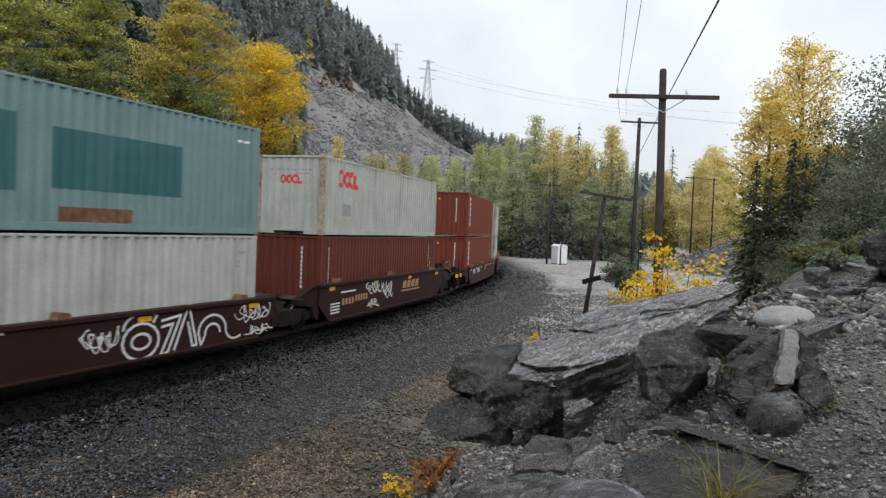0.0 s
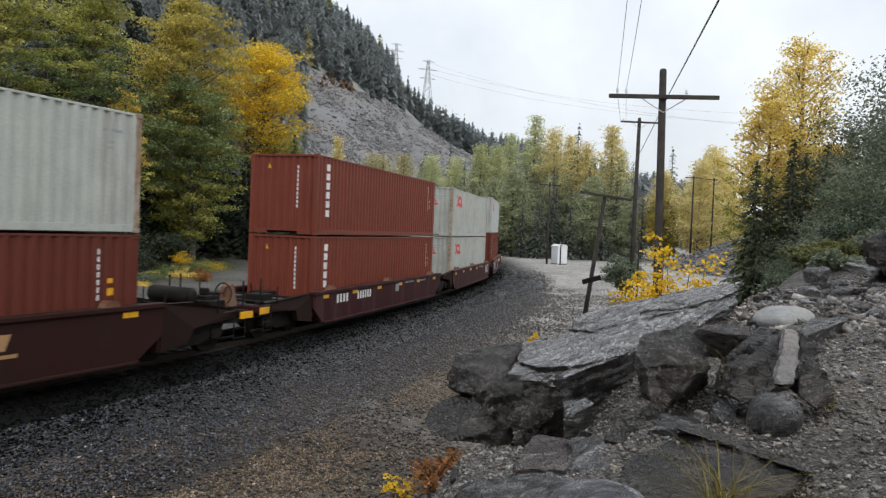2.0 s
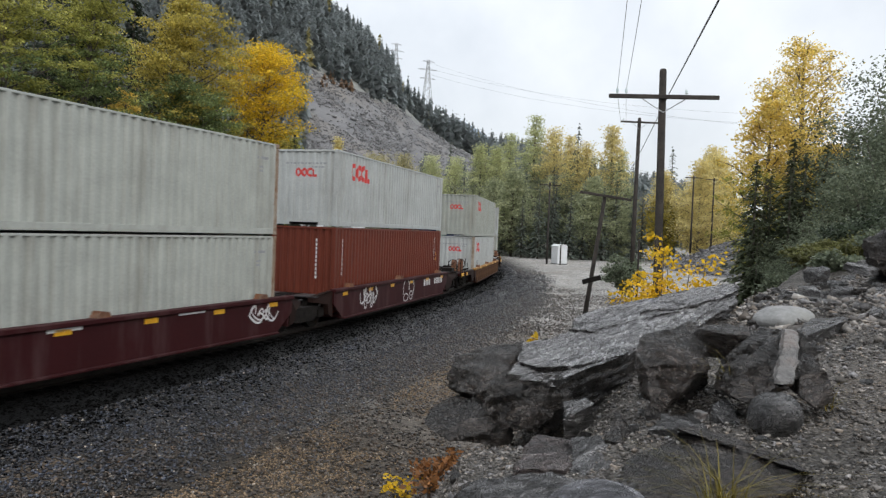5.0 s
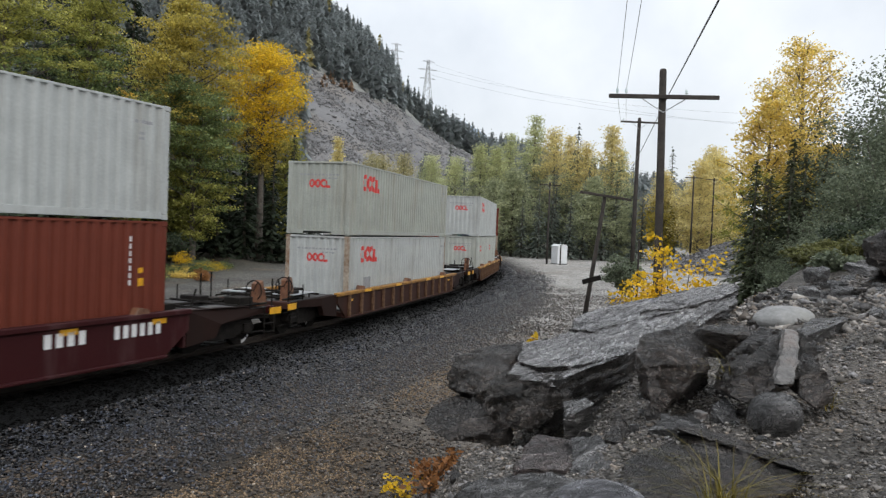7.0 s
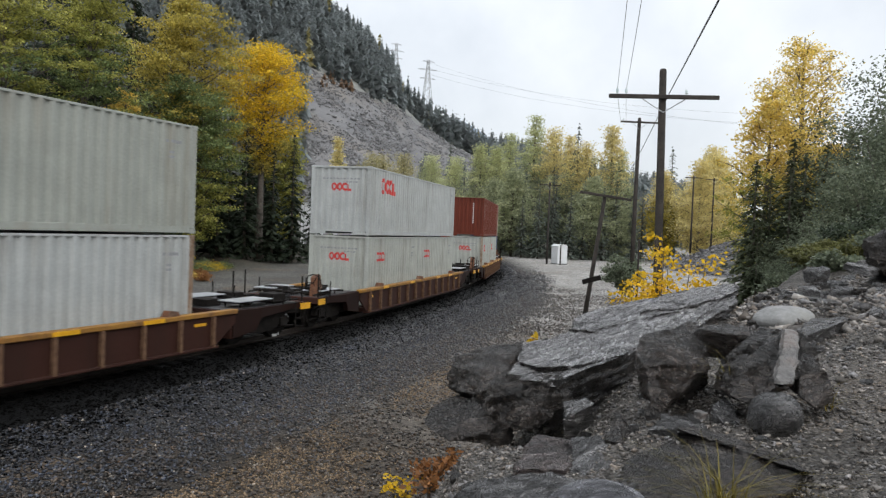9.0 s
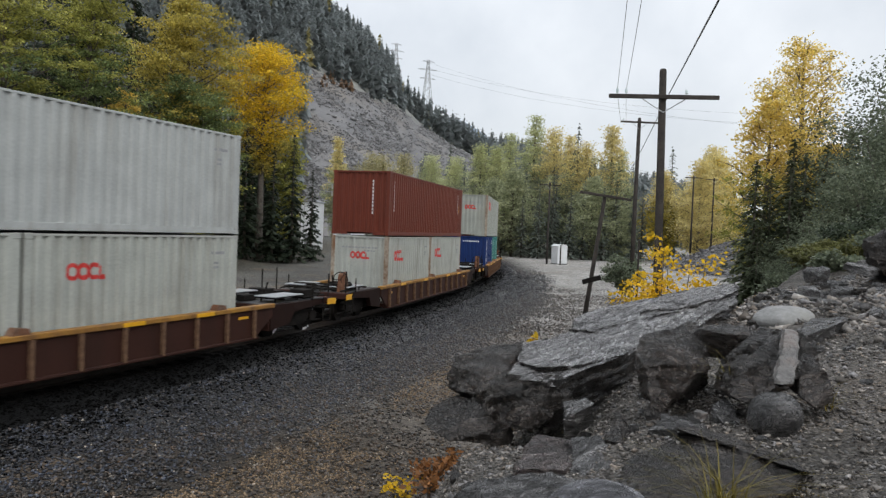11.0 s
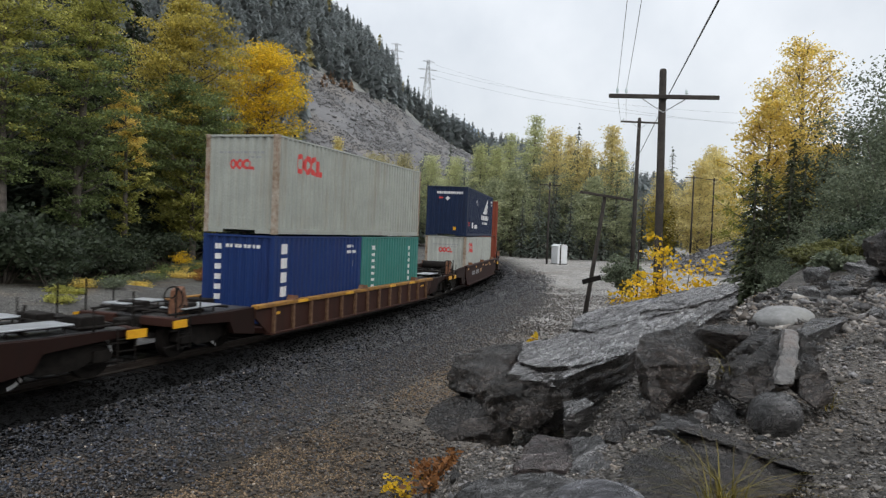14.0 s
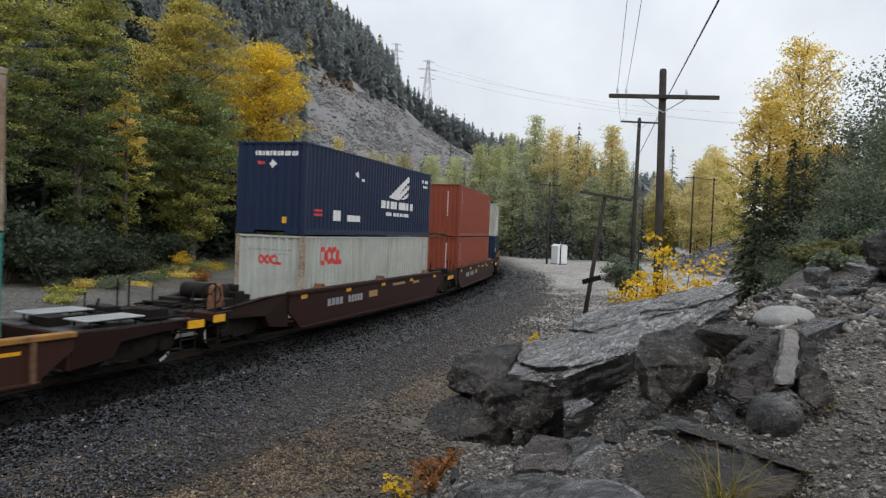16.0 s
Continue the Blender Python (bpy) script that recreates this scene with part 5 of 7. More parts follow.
grey_shrub = stand(shrub("grey-green willow scrub at the wood's edge", 3.6, 4.5, L_SCRUB, 21, leaf_size=0.15, stems=30, per=17), -20.5, 40)
for x, y, k, a in ((-22.5, 37, 1.2, 30), (-21.5, 44, 1.0, 80), (-19.5, 36, 0.8, 120), (-22.0, 49, 0.9, 200), (-21.0, 55, 0.8, 260), (-24.5, 35, 1.3, 300), (-20.2, 47.0, 0.6, 20)):
    again(grey_shrub, x, y, a, k)
_w = random.Random(5)
for i in range(26):
    y = _w.uniform(31, 60)
    x = -16.6 - 0.06 * (y - 31) + _w.uniform(-1.8, 0.6)
    h, mm, lb = _w.choice(((0.35, L_PALE, "yellowed grass and weeds on the gravel"), (0.3, L_YGREEN, "yellowed grass and weeds on the gravel"), (0.5, L_GREEN, "low green weeds at the wood's edge"), (0.55, L_WILLOW, "low grey-green weeds at the wood's edge")))
    stand(shrub(lb, h, h * _w.uniform(2.5, 5), mm, 300 + i, leaf_size=0.05, stems=20, per=16), x, y)
for x, y, h, w, mm, sd_, lb in ((-19.4, 54, 1.5, 1.6, L_SHRUBY, 31, "bright yellow shrub at the wood's edge"), (-18.3, 55.5, 0.6, 3.2, L_SHRUBY, 32, "low bright yellow shrub at the wood's edge"), (-16.9, 50.5, 0.6, 1.0, L_SALMON, 33, "russet bracken on the gravel"), (-15.6, 47.5, 0.5, 1.8, L_SALMON, 38, "low russet bracken on the gravel")):
    stand(shrub(lb, h, w, mm, sd_, leaf_size=0.05, stems=16, per=14), x, y)
# deep wood behind the edge
for i in range(44):
    y = _w.uniform(32, 100)
    x = -26.5 - 0.02 * (y - 32) - _w.uniform(0, 16) + 0.14 * max(y - 62, 0)
    again(dark_fir, x, y, _w.uniform(0, 360), _w.uniform(0.55, 1.1))
for i in range(20):
    y = 34 + i * 2.6
    again(grey_shrub, -24.6 + 0.12 * max(y - 58, 0) - _w.uniform(0, 2.5), y, _w.uniform(0, 360), _w.uniform(0.7, 1.3))

# trees round the far end of the clearing
MID = []
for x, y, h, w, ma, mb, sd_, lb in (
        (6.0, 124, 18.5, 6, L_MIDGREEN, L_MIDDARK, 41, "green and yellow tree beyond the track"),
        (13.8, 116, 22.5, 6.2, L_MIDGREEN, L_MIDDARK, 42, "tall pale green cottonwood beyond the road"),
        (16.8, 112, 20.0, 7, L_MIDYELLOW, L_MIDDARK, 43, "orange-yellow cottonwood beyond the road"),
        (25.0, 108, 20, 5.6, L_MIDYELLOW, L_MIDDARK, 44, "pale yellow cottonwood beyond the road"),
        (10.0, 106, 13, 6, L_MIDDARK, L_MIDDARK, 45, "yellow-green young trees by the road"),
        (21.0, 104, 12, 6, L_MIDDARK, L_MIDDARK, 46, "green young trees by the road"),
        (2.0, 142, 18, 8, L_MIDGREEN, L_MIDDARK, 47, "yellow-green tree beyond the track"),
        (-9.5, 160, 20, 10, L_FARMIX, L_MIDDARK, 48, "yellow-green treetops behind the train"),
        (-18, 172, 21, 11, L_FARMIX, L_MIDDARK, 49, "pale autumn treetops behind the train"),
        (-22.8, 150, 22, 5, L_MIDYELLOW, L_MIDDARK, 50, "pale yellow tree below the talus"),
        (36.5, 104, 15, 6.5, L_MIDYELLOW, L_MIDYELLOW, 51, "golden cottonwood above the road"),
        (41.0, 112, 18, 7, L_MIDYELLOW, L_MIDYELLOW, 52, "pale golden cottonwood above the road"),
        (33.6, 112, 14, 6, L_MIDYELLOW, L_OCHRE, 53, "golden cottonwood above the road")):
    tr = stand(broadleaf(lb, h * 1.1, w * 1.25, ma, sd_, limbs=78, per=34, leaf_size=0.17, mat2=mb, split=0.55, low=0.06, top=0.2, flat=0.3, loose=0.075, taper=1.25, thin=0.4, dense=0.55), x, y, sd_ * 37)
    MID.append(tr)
for i, x, y, a, k in ((0, 9.0, 126, 50, 1.0), (1, 11.0, 130, 90, 0.95), (3, 21.0, 120, 150, 1.0), (4, 25.5, 104, 200, 0.6), (4, 7.5, 112, 80, 0.9), (2, 21.5, 112, 20, 0.9), (1, 28.5, 120, 60, 0.8), (6, -3.0, 150, 100, 1.05), (7, -14.0, 165, 70, 1.0), (10, 39.5, 108, 100, 1.1), (12, 44.0, 116, 140, 1.2)):
    again(MID[i], x, y, a, k)
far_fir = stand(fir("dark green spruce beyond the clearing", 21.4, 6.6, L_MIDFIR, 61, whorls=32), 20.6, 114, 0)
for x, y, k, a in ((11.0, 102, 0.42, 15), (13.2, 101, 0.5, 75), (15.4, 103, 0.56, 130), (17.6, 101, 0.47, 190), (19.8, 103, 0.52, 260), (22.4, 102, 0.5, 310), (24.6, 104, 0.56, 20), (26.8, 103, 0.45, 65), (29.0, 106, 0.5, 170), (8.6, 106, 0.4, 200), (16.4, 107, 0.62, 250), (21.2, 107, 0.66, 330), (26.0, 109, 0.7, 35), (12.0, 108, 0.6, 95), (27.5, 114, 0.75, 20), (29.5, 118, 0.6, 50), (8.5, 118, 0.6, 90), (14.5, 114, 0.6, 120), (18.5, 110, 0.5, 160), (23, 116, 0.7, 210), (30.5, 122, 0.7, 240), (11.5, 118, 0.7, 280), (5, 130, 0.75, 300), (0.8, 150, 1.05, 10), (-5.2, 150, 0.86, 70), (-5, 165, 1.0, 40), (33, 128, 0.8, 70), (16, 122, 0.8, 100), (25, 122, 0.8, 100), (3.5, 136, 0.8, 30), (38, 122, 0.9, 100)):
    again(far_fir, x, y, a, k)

# trees and shrubs on the camera's side
stand(broadleaf("thin-leaved yellow cottonwood with bare upper twigs", 11.9, 3.9, L_PALE, 71, limbs=76, per=22, leaf_size=0.058, mat2=L_YGREEN, split=0.45, low=0.15, top=0.35, flat=0.3), 13.0, 26.5, 0, z=0.1)
stand(broadleaf("yellow-leaved cottonwood with dark lower boughs", 9.4, 3.0, L_PALE, 72, limbs=60, per=26, leaf_size=0.058, mat2=L_YGREEN, split=0.5, low=0.2, top=0.25, flat=0.3), 11.0, 25, 90, z=0.1)
stand(broadleaf("yellow-leaved cottonwood behind dark firs", 8.0, 3.0, L_PALE, 75, limbs=40, per=26, leaf_size=0.075, mat2=L_OCHRE, split=0.5, low=0.2, top=0.4), 14.8, 28, 90, z=0.1)
near_fir = stand(fir("dark young fir beside the bank", 6.2, 2.9, L_FIR2, 73, whorls=34, arms=10, sprays=7), 9.2, 21.5, 0, z=-0.4)
for x, y, k, a in ((11.0, 23, 1.15, 80), (12.6, 24, 1.15, 140), (10.1, 22.5, 0.95, 200), (14.5, 26, 1.3, 250), (8.9, 20.5, 0.7, 300), (9.9, 20.8, 1.0, 45), (10.6, 21.4, 1.05, 190), (11.9, 22.0, 0.8, 30), (13.4, 23.5, 0.9, 100)):
    again(near_fir, x, y, a, k, z=-0.4)
near_willow = stand(shrub("tall grey-green willow bush with small leaves", 6.6, 4.6, L_WILLOW, 74, leaf_size=0.038, stems=84, per=160), 12.6, 19.5, z=0.4)
for x, y, k, a in ((13.8, 20.0, 1.0, 80), (16.2, 22.5, 1.4, 120), (15.6, 23.5, 1.5, 260), (10.8, 17.0, 0.62, 160), (15.2, 22, 1.15, 220), (10.2, 19.2, 0.6, 280)):
    again(near_willow, x, y, a, k, z=0.5)
for x, y, h, mm, sd_, lb in ((3.9, 8.9, 0.3, L_WILLOW, 81, "weeds and grass behind the bank"), (4.5, 9.4, 0.35, L_WILLOW, 82, "weeds and grass behind the bank"), (5.2, 9.8, 0.25, L_OLIVE, 83, "yellowing weeds and grass behind the bank"), (5.8, 10.2, 0.5, L_SCRUB, 84, "leafy dark green shrub at the top of the bank"), (6.6, 10.6, 0.7, L_SCRUB, 85, "leafy dark green shrub at the top of the bank"), (7.4, 11.2, 0.9, L_SCRUB, 86, "leafy dark green shrub at the top of the bank"), (5.3, 8.6, 0.35, L_WILLOW, 88, "weeds and grass behind the bank"), (6.1, 9.4, 0.45, L_WILLOW, 89, "leafy green shrub at the top of the bank")):
    stand(shrub(lb, h, h * 1.8, mm, sd_, leaf_size=0.03, stems=26, per=24), x, y, z=float(bank_height(x, y)) - 0.05)
_c = random.Random(15)
for i in range(30):
    y = _c.uniform(7.6, 12.0)
    x = 4.6 + 0.62 * (y - 8) + _c.uniform(-0.9, 1.8)
    h, mm, lb = _c.choice(((0.3, L_SCRUB, "low dark green weeds along the crest of the bank"), (0.45, L_WILLOW, "grey-green scrub along the crest of the bank"), (0.25, L_OLIVE, "yellowing weeds along the crest of the bank"), (0.22, L_WILLOW, "low grey-green weeds along the crest of the bank")))
    stand(shrub(lb, h, h * _c.uniform(1.8, 3.0), mm, 420 + i, leaf_size=0.028, stems=22, per=18), x, y, z=float(bank_height(x, y)) - 0.04)
stand(shrub("grey-green bush at the foot of a pole", 2.6, 2.6, L_WILLOW, 87, leaf_size=0.08, stems=30, per=50), 11.6, 46, z=-0.3)


def sapling():
    s = thing("sapling", "yellow-leaved cottonwood sapling beside the slab", "sapling")
    rng = np.random.default_rng(90)
    bm, tips = bmesh.new(), []
    for i in range(15):
        x = -0.36 + 0.72 * i / 14 + rng.normal(0, 0.015)
        top = (0.62, 0.5, 0.56, 0.7, 0.98, 0.9, 0.6, 0.55, 0.78, 0.72, 0.5, 0.62, 0.82, 0.66, 0.45)[i] * rng.uniform(0.92, 1.05)
        e = Vector((x, rng.uniform(-0.25, 0.25), top))
        tube(bm, [(x * 0.7, 0, -0.3), (x * 0.9, e.y * 0.6, top * 0.5), e], [0.008, 0.006, 0.003], n=5)
        for f in np.linspace(0.1, 1, 8):
            tips.append(np.array((x * (0.8 + 0.2 * f), e.y * f, top * f)) + rng.normal(0, 0.03, 3))
    tagged(part("brushwood", bm, M_BARK, s), kind="stuff")
    part("foliage", quads("foliage", *leaf_cloud(rng, tips, 34, 0.055, 0.021, flat=0.0), L_SHRUBY), None, s)
    return s


stand(sapling(), 1.93, 6.1, 0, z=Z0 - 0.99)
for x, y, z, h, w, n, mm, sd_, lb in ((0.07, 2.3, Z0 - 0.8, 0.12, 0.15, 18, L_SALMON, 91, "russet withered weed at the foot of the rocks"), (-0.09, 2.3, Z0 - 0.86, 0.085, 0.16, 6, L_SHRUBY, 92, "small plant with yellow leaves on the bank"), (0.62, 5.0, Z0 - 0.87, 0.22, 0.12, 7, L_SHRUBY, 93, "small yellow-leaved weed behind the slab"), (0.0, 2.25, Z0 - 0.8, 0.1, 0.19, 18, L_SALMON, 94, "russet withered weed at the foot of the rocks")):
    stand(shrub(lb, h, w, mm, sd_, leaf_size=0.011 if y < 4 else 0.026, stems=n, per=6 if mm is L_SALMON else 4), x, y, z=z - 0.02)


def grass_tuft(label, h, n, seed, m):
    t = thing("grass_tuft", label, "grass")
    rng = np.random.default_rng(seed)
    verts, faces = [], []
    for i in range(n):
        az, out, ht = rng.uniform(0, 6.28), rng.uniform(0.6, 2.0) * h, h * rng.uniform(0.25, 1.0)
        ca, sa = math.cos(az), math.sin(az)
        bx, by = rng.normal(0, 0.1 * h, 2)
        wd = 0.0065 * h / 0.2 * rng.uniform(0.5, 1.0)
        k = len(verts)
        for f in (0, 0.35, 0.7, 1.0):
            r, z = out * f * f, ht * (1.6 * f - 0.75 * f * f)
            w_ = wd * (1 - f * 0.92) * 0.5
            verts += [(bx + ca * r - sa * w_, by + sa * r + ca * w_, z), (bx + ca * r + sa * w_, by + sa * r - ca * w_, z)]
        faces += [(k + 2 * j, k + 2 * j + 1, k + 2 * j + 3, k + 2 * j + 2) for j in range(3)]
    part("foliage", raw("foliage", verts, faces, L_GRASS), None, t)
    t.matrix_basis = m
    return t


grass_tuft("tuft of yellow-green grass among the rocks", 0.14, 70, 1, pose(0.53, 1.3, Z0 - 0.495))
grass_tuft("small tuft of yellowing grass by a rock", 0.12, 30, 2, pose(0.86, 2.06, Z0 - 0.42))
grass_tuft("small tuft of yellowing grass by a rock", 0.1, 24, 3, pose(1.02, 1.88, Z0 - 0.43))


# ---- far forest on the mountainside, one mass ----
def forest():
    rng = np.random.default_rng(50)
    protos = [fir_faces(np.random.default_rng(i), 1.0, 0.26 + 0.035 * i, 10, 5, 1, 1.3) for i in range(4)]
    out = {0: [[], [], []], 1: [[], [], []], 2: [[], [], []]}
    n = 9000
    x, y = rng.uniform(-520, 240, n), rng.uniform(245, 570, n)
    z = mountain_height(x, y)
    q = (y - 235) / 285
    ang = x / y
    bare = talus_zone(x, y, z) > 0.5
    keep = (~bare | (rng.random(n) < 0.003)) & (ang > -0.62) & (ang < 0.4)
    for px, py, pz in zip(x[keep], y[keep], z[keep]):
        h = rng.uniform(13, 25)
        C, A, B = protos[rng.integers(4)]
        a = rng.uniform(0, 6.28)
        R = np.array([[math.cos(a), -math.sin(a), 0], [math.sin(a), math.cos(a), 0], [0, 0, 1]]) * h
        k = 0 if rng.random() > 0.012 else 1
        if k:
            h *= 0.6
        out[k][0].append(C @ R.T + (px, py, pz))
        out[k][1].append(A @ R.T * 1.2)
        out[k][2].append(B @ R.T * 1.2)
    # russet bushes where the talus meets the wood
    x, y = rng.uniform(-95, -40, 9000), rng.uniform(300, 500, 9000)
    z = mountain_height(x, y)
    ok = (abs(x / y + 0.155) < 0.022) & (abs((z - 3.3) / y - 0.2) < 0.022)
    for px, py, pz in list(zip(x[ok], y[ok], z[ok]))[:26]:
        C, A, B = protos[rng.integers(4)]
        R = np.eye(3) * (1.7, 1.7, 1.0) * rng.uniform(2.5, 5.5)
        out[2][0].append(C @ R.T + (px, py, pz))
        out[2][1].append(A @ R.T * 1.2)
        out[2][2].append(B @ R.T * 1.2)
    for k, (mat, lb, nm) in enumerate(((L_FARFIR, "conifer forest on the mountainside with mist painted into its colour", "mountain_forest"), (L_FARMIX, "scattered yellowing trees on the mountainside", "mountain_scrub"), (L_RUSSETFAR, "russet bushes at the upper edge of the talus", "russet_scrub"))):
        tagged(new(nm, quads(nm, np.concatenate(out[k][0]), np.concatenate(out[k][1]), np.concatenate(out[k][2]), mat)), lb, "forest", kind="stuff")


forest()


# ---- train ----
SPEED, GAIN = 10.098, 0.0136
KEYED = []
TIMES = [i * 0.5 for i in range(33)]


def gone(t):
    return SPEED * (t - 8) + 0.5 * GAIN * (t - 8) ** 2


def car_pose(s, t):
    """The pose of a car whose middle is at s when t is 8: local x points up the line, local -y to the camera."""
    x, y, th = on_track(s - gone(t))
    return pose(x, y, 0, 0, 0, 90 - math.degrees(th))


def ride(ob, s, local):
    KEYED.append((ob, [(t, car_pose(s, t) @ local) for t in TIMES]))
    ob.matrix_basis = car_pose(s, 0) @ local


PITCH, DEPTH = 0.278, 0.052


def rib_profile(x):
    """How far in from the outermost face the corrugated wall lies at x."""
    u = (x / PITCH) % 1.0
    return DEPTH * (0.0 if u < 0.33 else (u - 0.33) / 0.17 if u < 0.5 else 1.0 if u < 0.83 else (1 - u) / 0.17)


def rib_breaks(x0, x1):
    out, k = [x0], math.floor(x0 / PITCH) - 1
    while k * PITCH < x1:
        for u in (0.0, 0.33, 0.5, 0.83):
            if x0 + 1e-4 < (k + u) * PITCH < x1 - 1e-4:
                out.append((k + u) * PITCH)
        k += 1
    return out + [x1]


def corrugated(length, z0, z1):
    """A corrugated wall in the x-z plane, its outermost face at y = 0 and its valleys towards +y."""
    bm = bmesh.new()
    xs = rib_breaks(-length / 2, length / 2)
    lo = [bm.verts.new((x, rib_profile(x), z0)) for x in xs]
    hi = [bm.verts.new((x, rib_profile(x), z1)) for x in xs]
    back = [[bm.verts.new((x, DEPTH + 0.012, z)) for x in (xs[0], xs[-1])] for z in (z0, z1)]
    for i in range(len(xs) - 1):
        bm.faces.new((lo[i], lo[i + 1], hi[i + 1], hi[i]))
    bm.faces.new((back[0][1], back[0][0], back[1][0], back[1][1]))
    return bm


# flat marks: shapes as lists of polygons in x-z, laid on a corrugated or plain wall
def ring_shape(cx, cz, rx, rz, hole=0.42, a0=0.0, a1=1.0, n=12):
    out = []
    for i in range(n):
        t0, t1 = (a0 + (a1 - a0) * i / n) * 2 * math.pi, (a0 + (a1 - a0) * (i + 1) / n) * 2 * math.pi
        out.append([(cx + rx * k * math.cos(t), cz + rz * k * math.sin(t)) for t, k in ((t0, hole), (t0, 1), (t1, 1), (t1, hole))])
    return out


def bar(x0, x1, z0, z1, slant=0.0):
    return [(x0, z0), (x1, z0), (x1 + slant, z1), (x0 + slant, z1)]


def bars(x, z, n, w, h, gap, down=False):
    """A row, or a column, of plain bars in place of small writing."""
    return [bar(x, x + w, z - i * (h + gap) - h, z - i * (h + gap)) if down else bar(x + i * (w + gap), x + i * (w + gap) + w, z - h, z) for i in range(n)]


def emblem(cx, cz, w):
    """The red emblem: two pierced ovals, an open oval and a stepped block, nearly touching."""
    rx, rz = w * 0.15, w * 0.19
    out = ring_shape(cx - w * 0.35, cz, rx, rz, 0.52, n=12) + ring_shape(cx - w * 0.075, cz, rx, rz, 0.46, n=12)
    out += ring_shape(cx + w * 0.2, cz, rx, rz, 0.5, 0.13, 0.87, n=11)
    return out + [bar(cx + w * 0.3, cx + w * 0.38, cz - rz, cz + rz * 0.6), bar(cx + w * 0.381, cx + w * 0.5, cz - rz, cz - rz * 0.45)]


def mark(shapes, ribbed=True, lift=0.003):
    """Shapes as a thin film just proud of the wall that they lie on, in the x-z plane facing -y."""
    bm = bmesh.new()
    for s in shapes:
        try:
            bm.faces.new([bm.verts.new((x, 0, z)) for x, z in s])
        except ValueError:
            pass
    bmesh.ops.remove_doubles(bm, verts=bm.verts[:], dist=0.0004)
    if ribbed:
        x0, x1 = min(v.co.x for v in bm.verts), max(v.co.x for v in bm.verts)
        for x in rib_breaks(x0, x1)[1:-1]:
            bmesh.ops.bisect_plane(bm, geom=bm.verts[:] + bm.edges[:] + bm.faces[:], plane_co=(x, 0, 0), plane_no=(1, 0, 0))
    for v in bm.verts:
        v.co.y = (rib_profile(v.co.x) if ribbed else 0) - lift
    bmesh.ops.recalc_face_normals(bm, faces=bm.faces[:])
    for f in bm.faces:
        if f.normal.y > 0:
            f.normal_flip()
    ext = bmesh.ops.extrude_face_region(bm, geom=bm.faces[:])
    for v in ext["geom"]:
        if isinstance(v, bmesh.types.BMVert):
            v.co.y -= 0.0012
    return bm


SHARED = {}


def shared(key, make, mat, smooth=False):
    k = (key, mat.name)
    if k not in SHARED:
        SHARED[k] = mesh_of(key[0] if isinstance(key, tuple) else key, make(), mat, smooth)
    return SHARED[k]


def lay_marks(c, marks, ribbed, m):
    """Marks as parts: large ones piece by piece, small print and spray paint as one film each."""
    for shapes, mm, nm in marks:
        if nm in ("stencil", "graffiti"):
            o = tagged(part(nm, mark(shapes, ribbed), mm, c), kind="stuff")
            o.matrix_basis = m
        elif nm == "emblem":
            part(nm, mark(shapes, ribbed), mm, c).matrix_basis = m
        else:
            for sh in shapes:
                part(nm.replace("bars", "bar"), mark([sh], ribbed), mm, c).matrix_basis = m


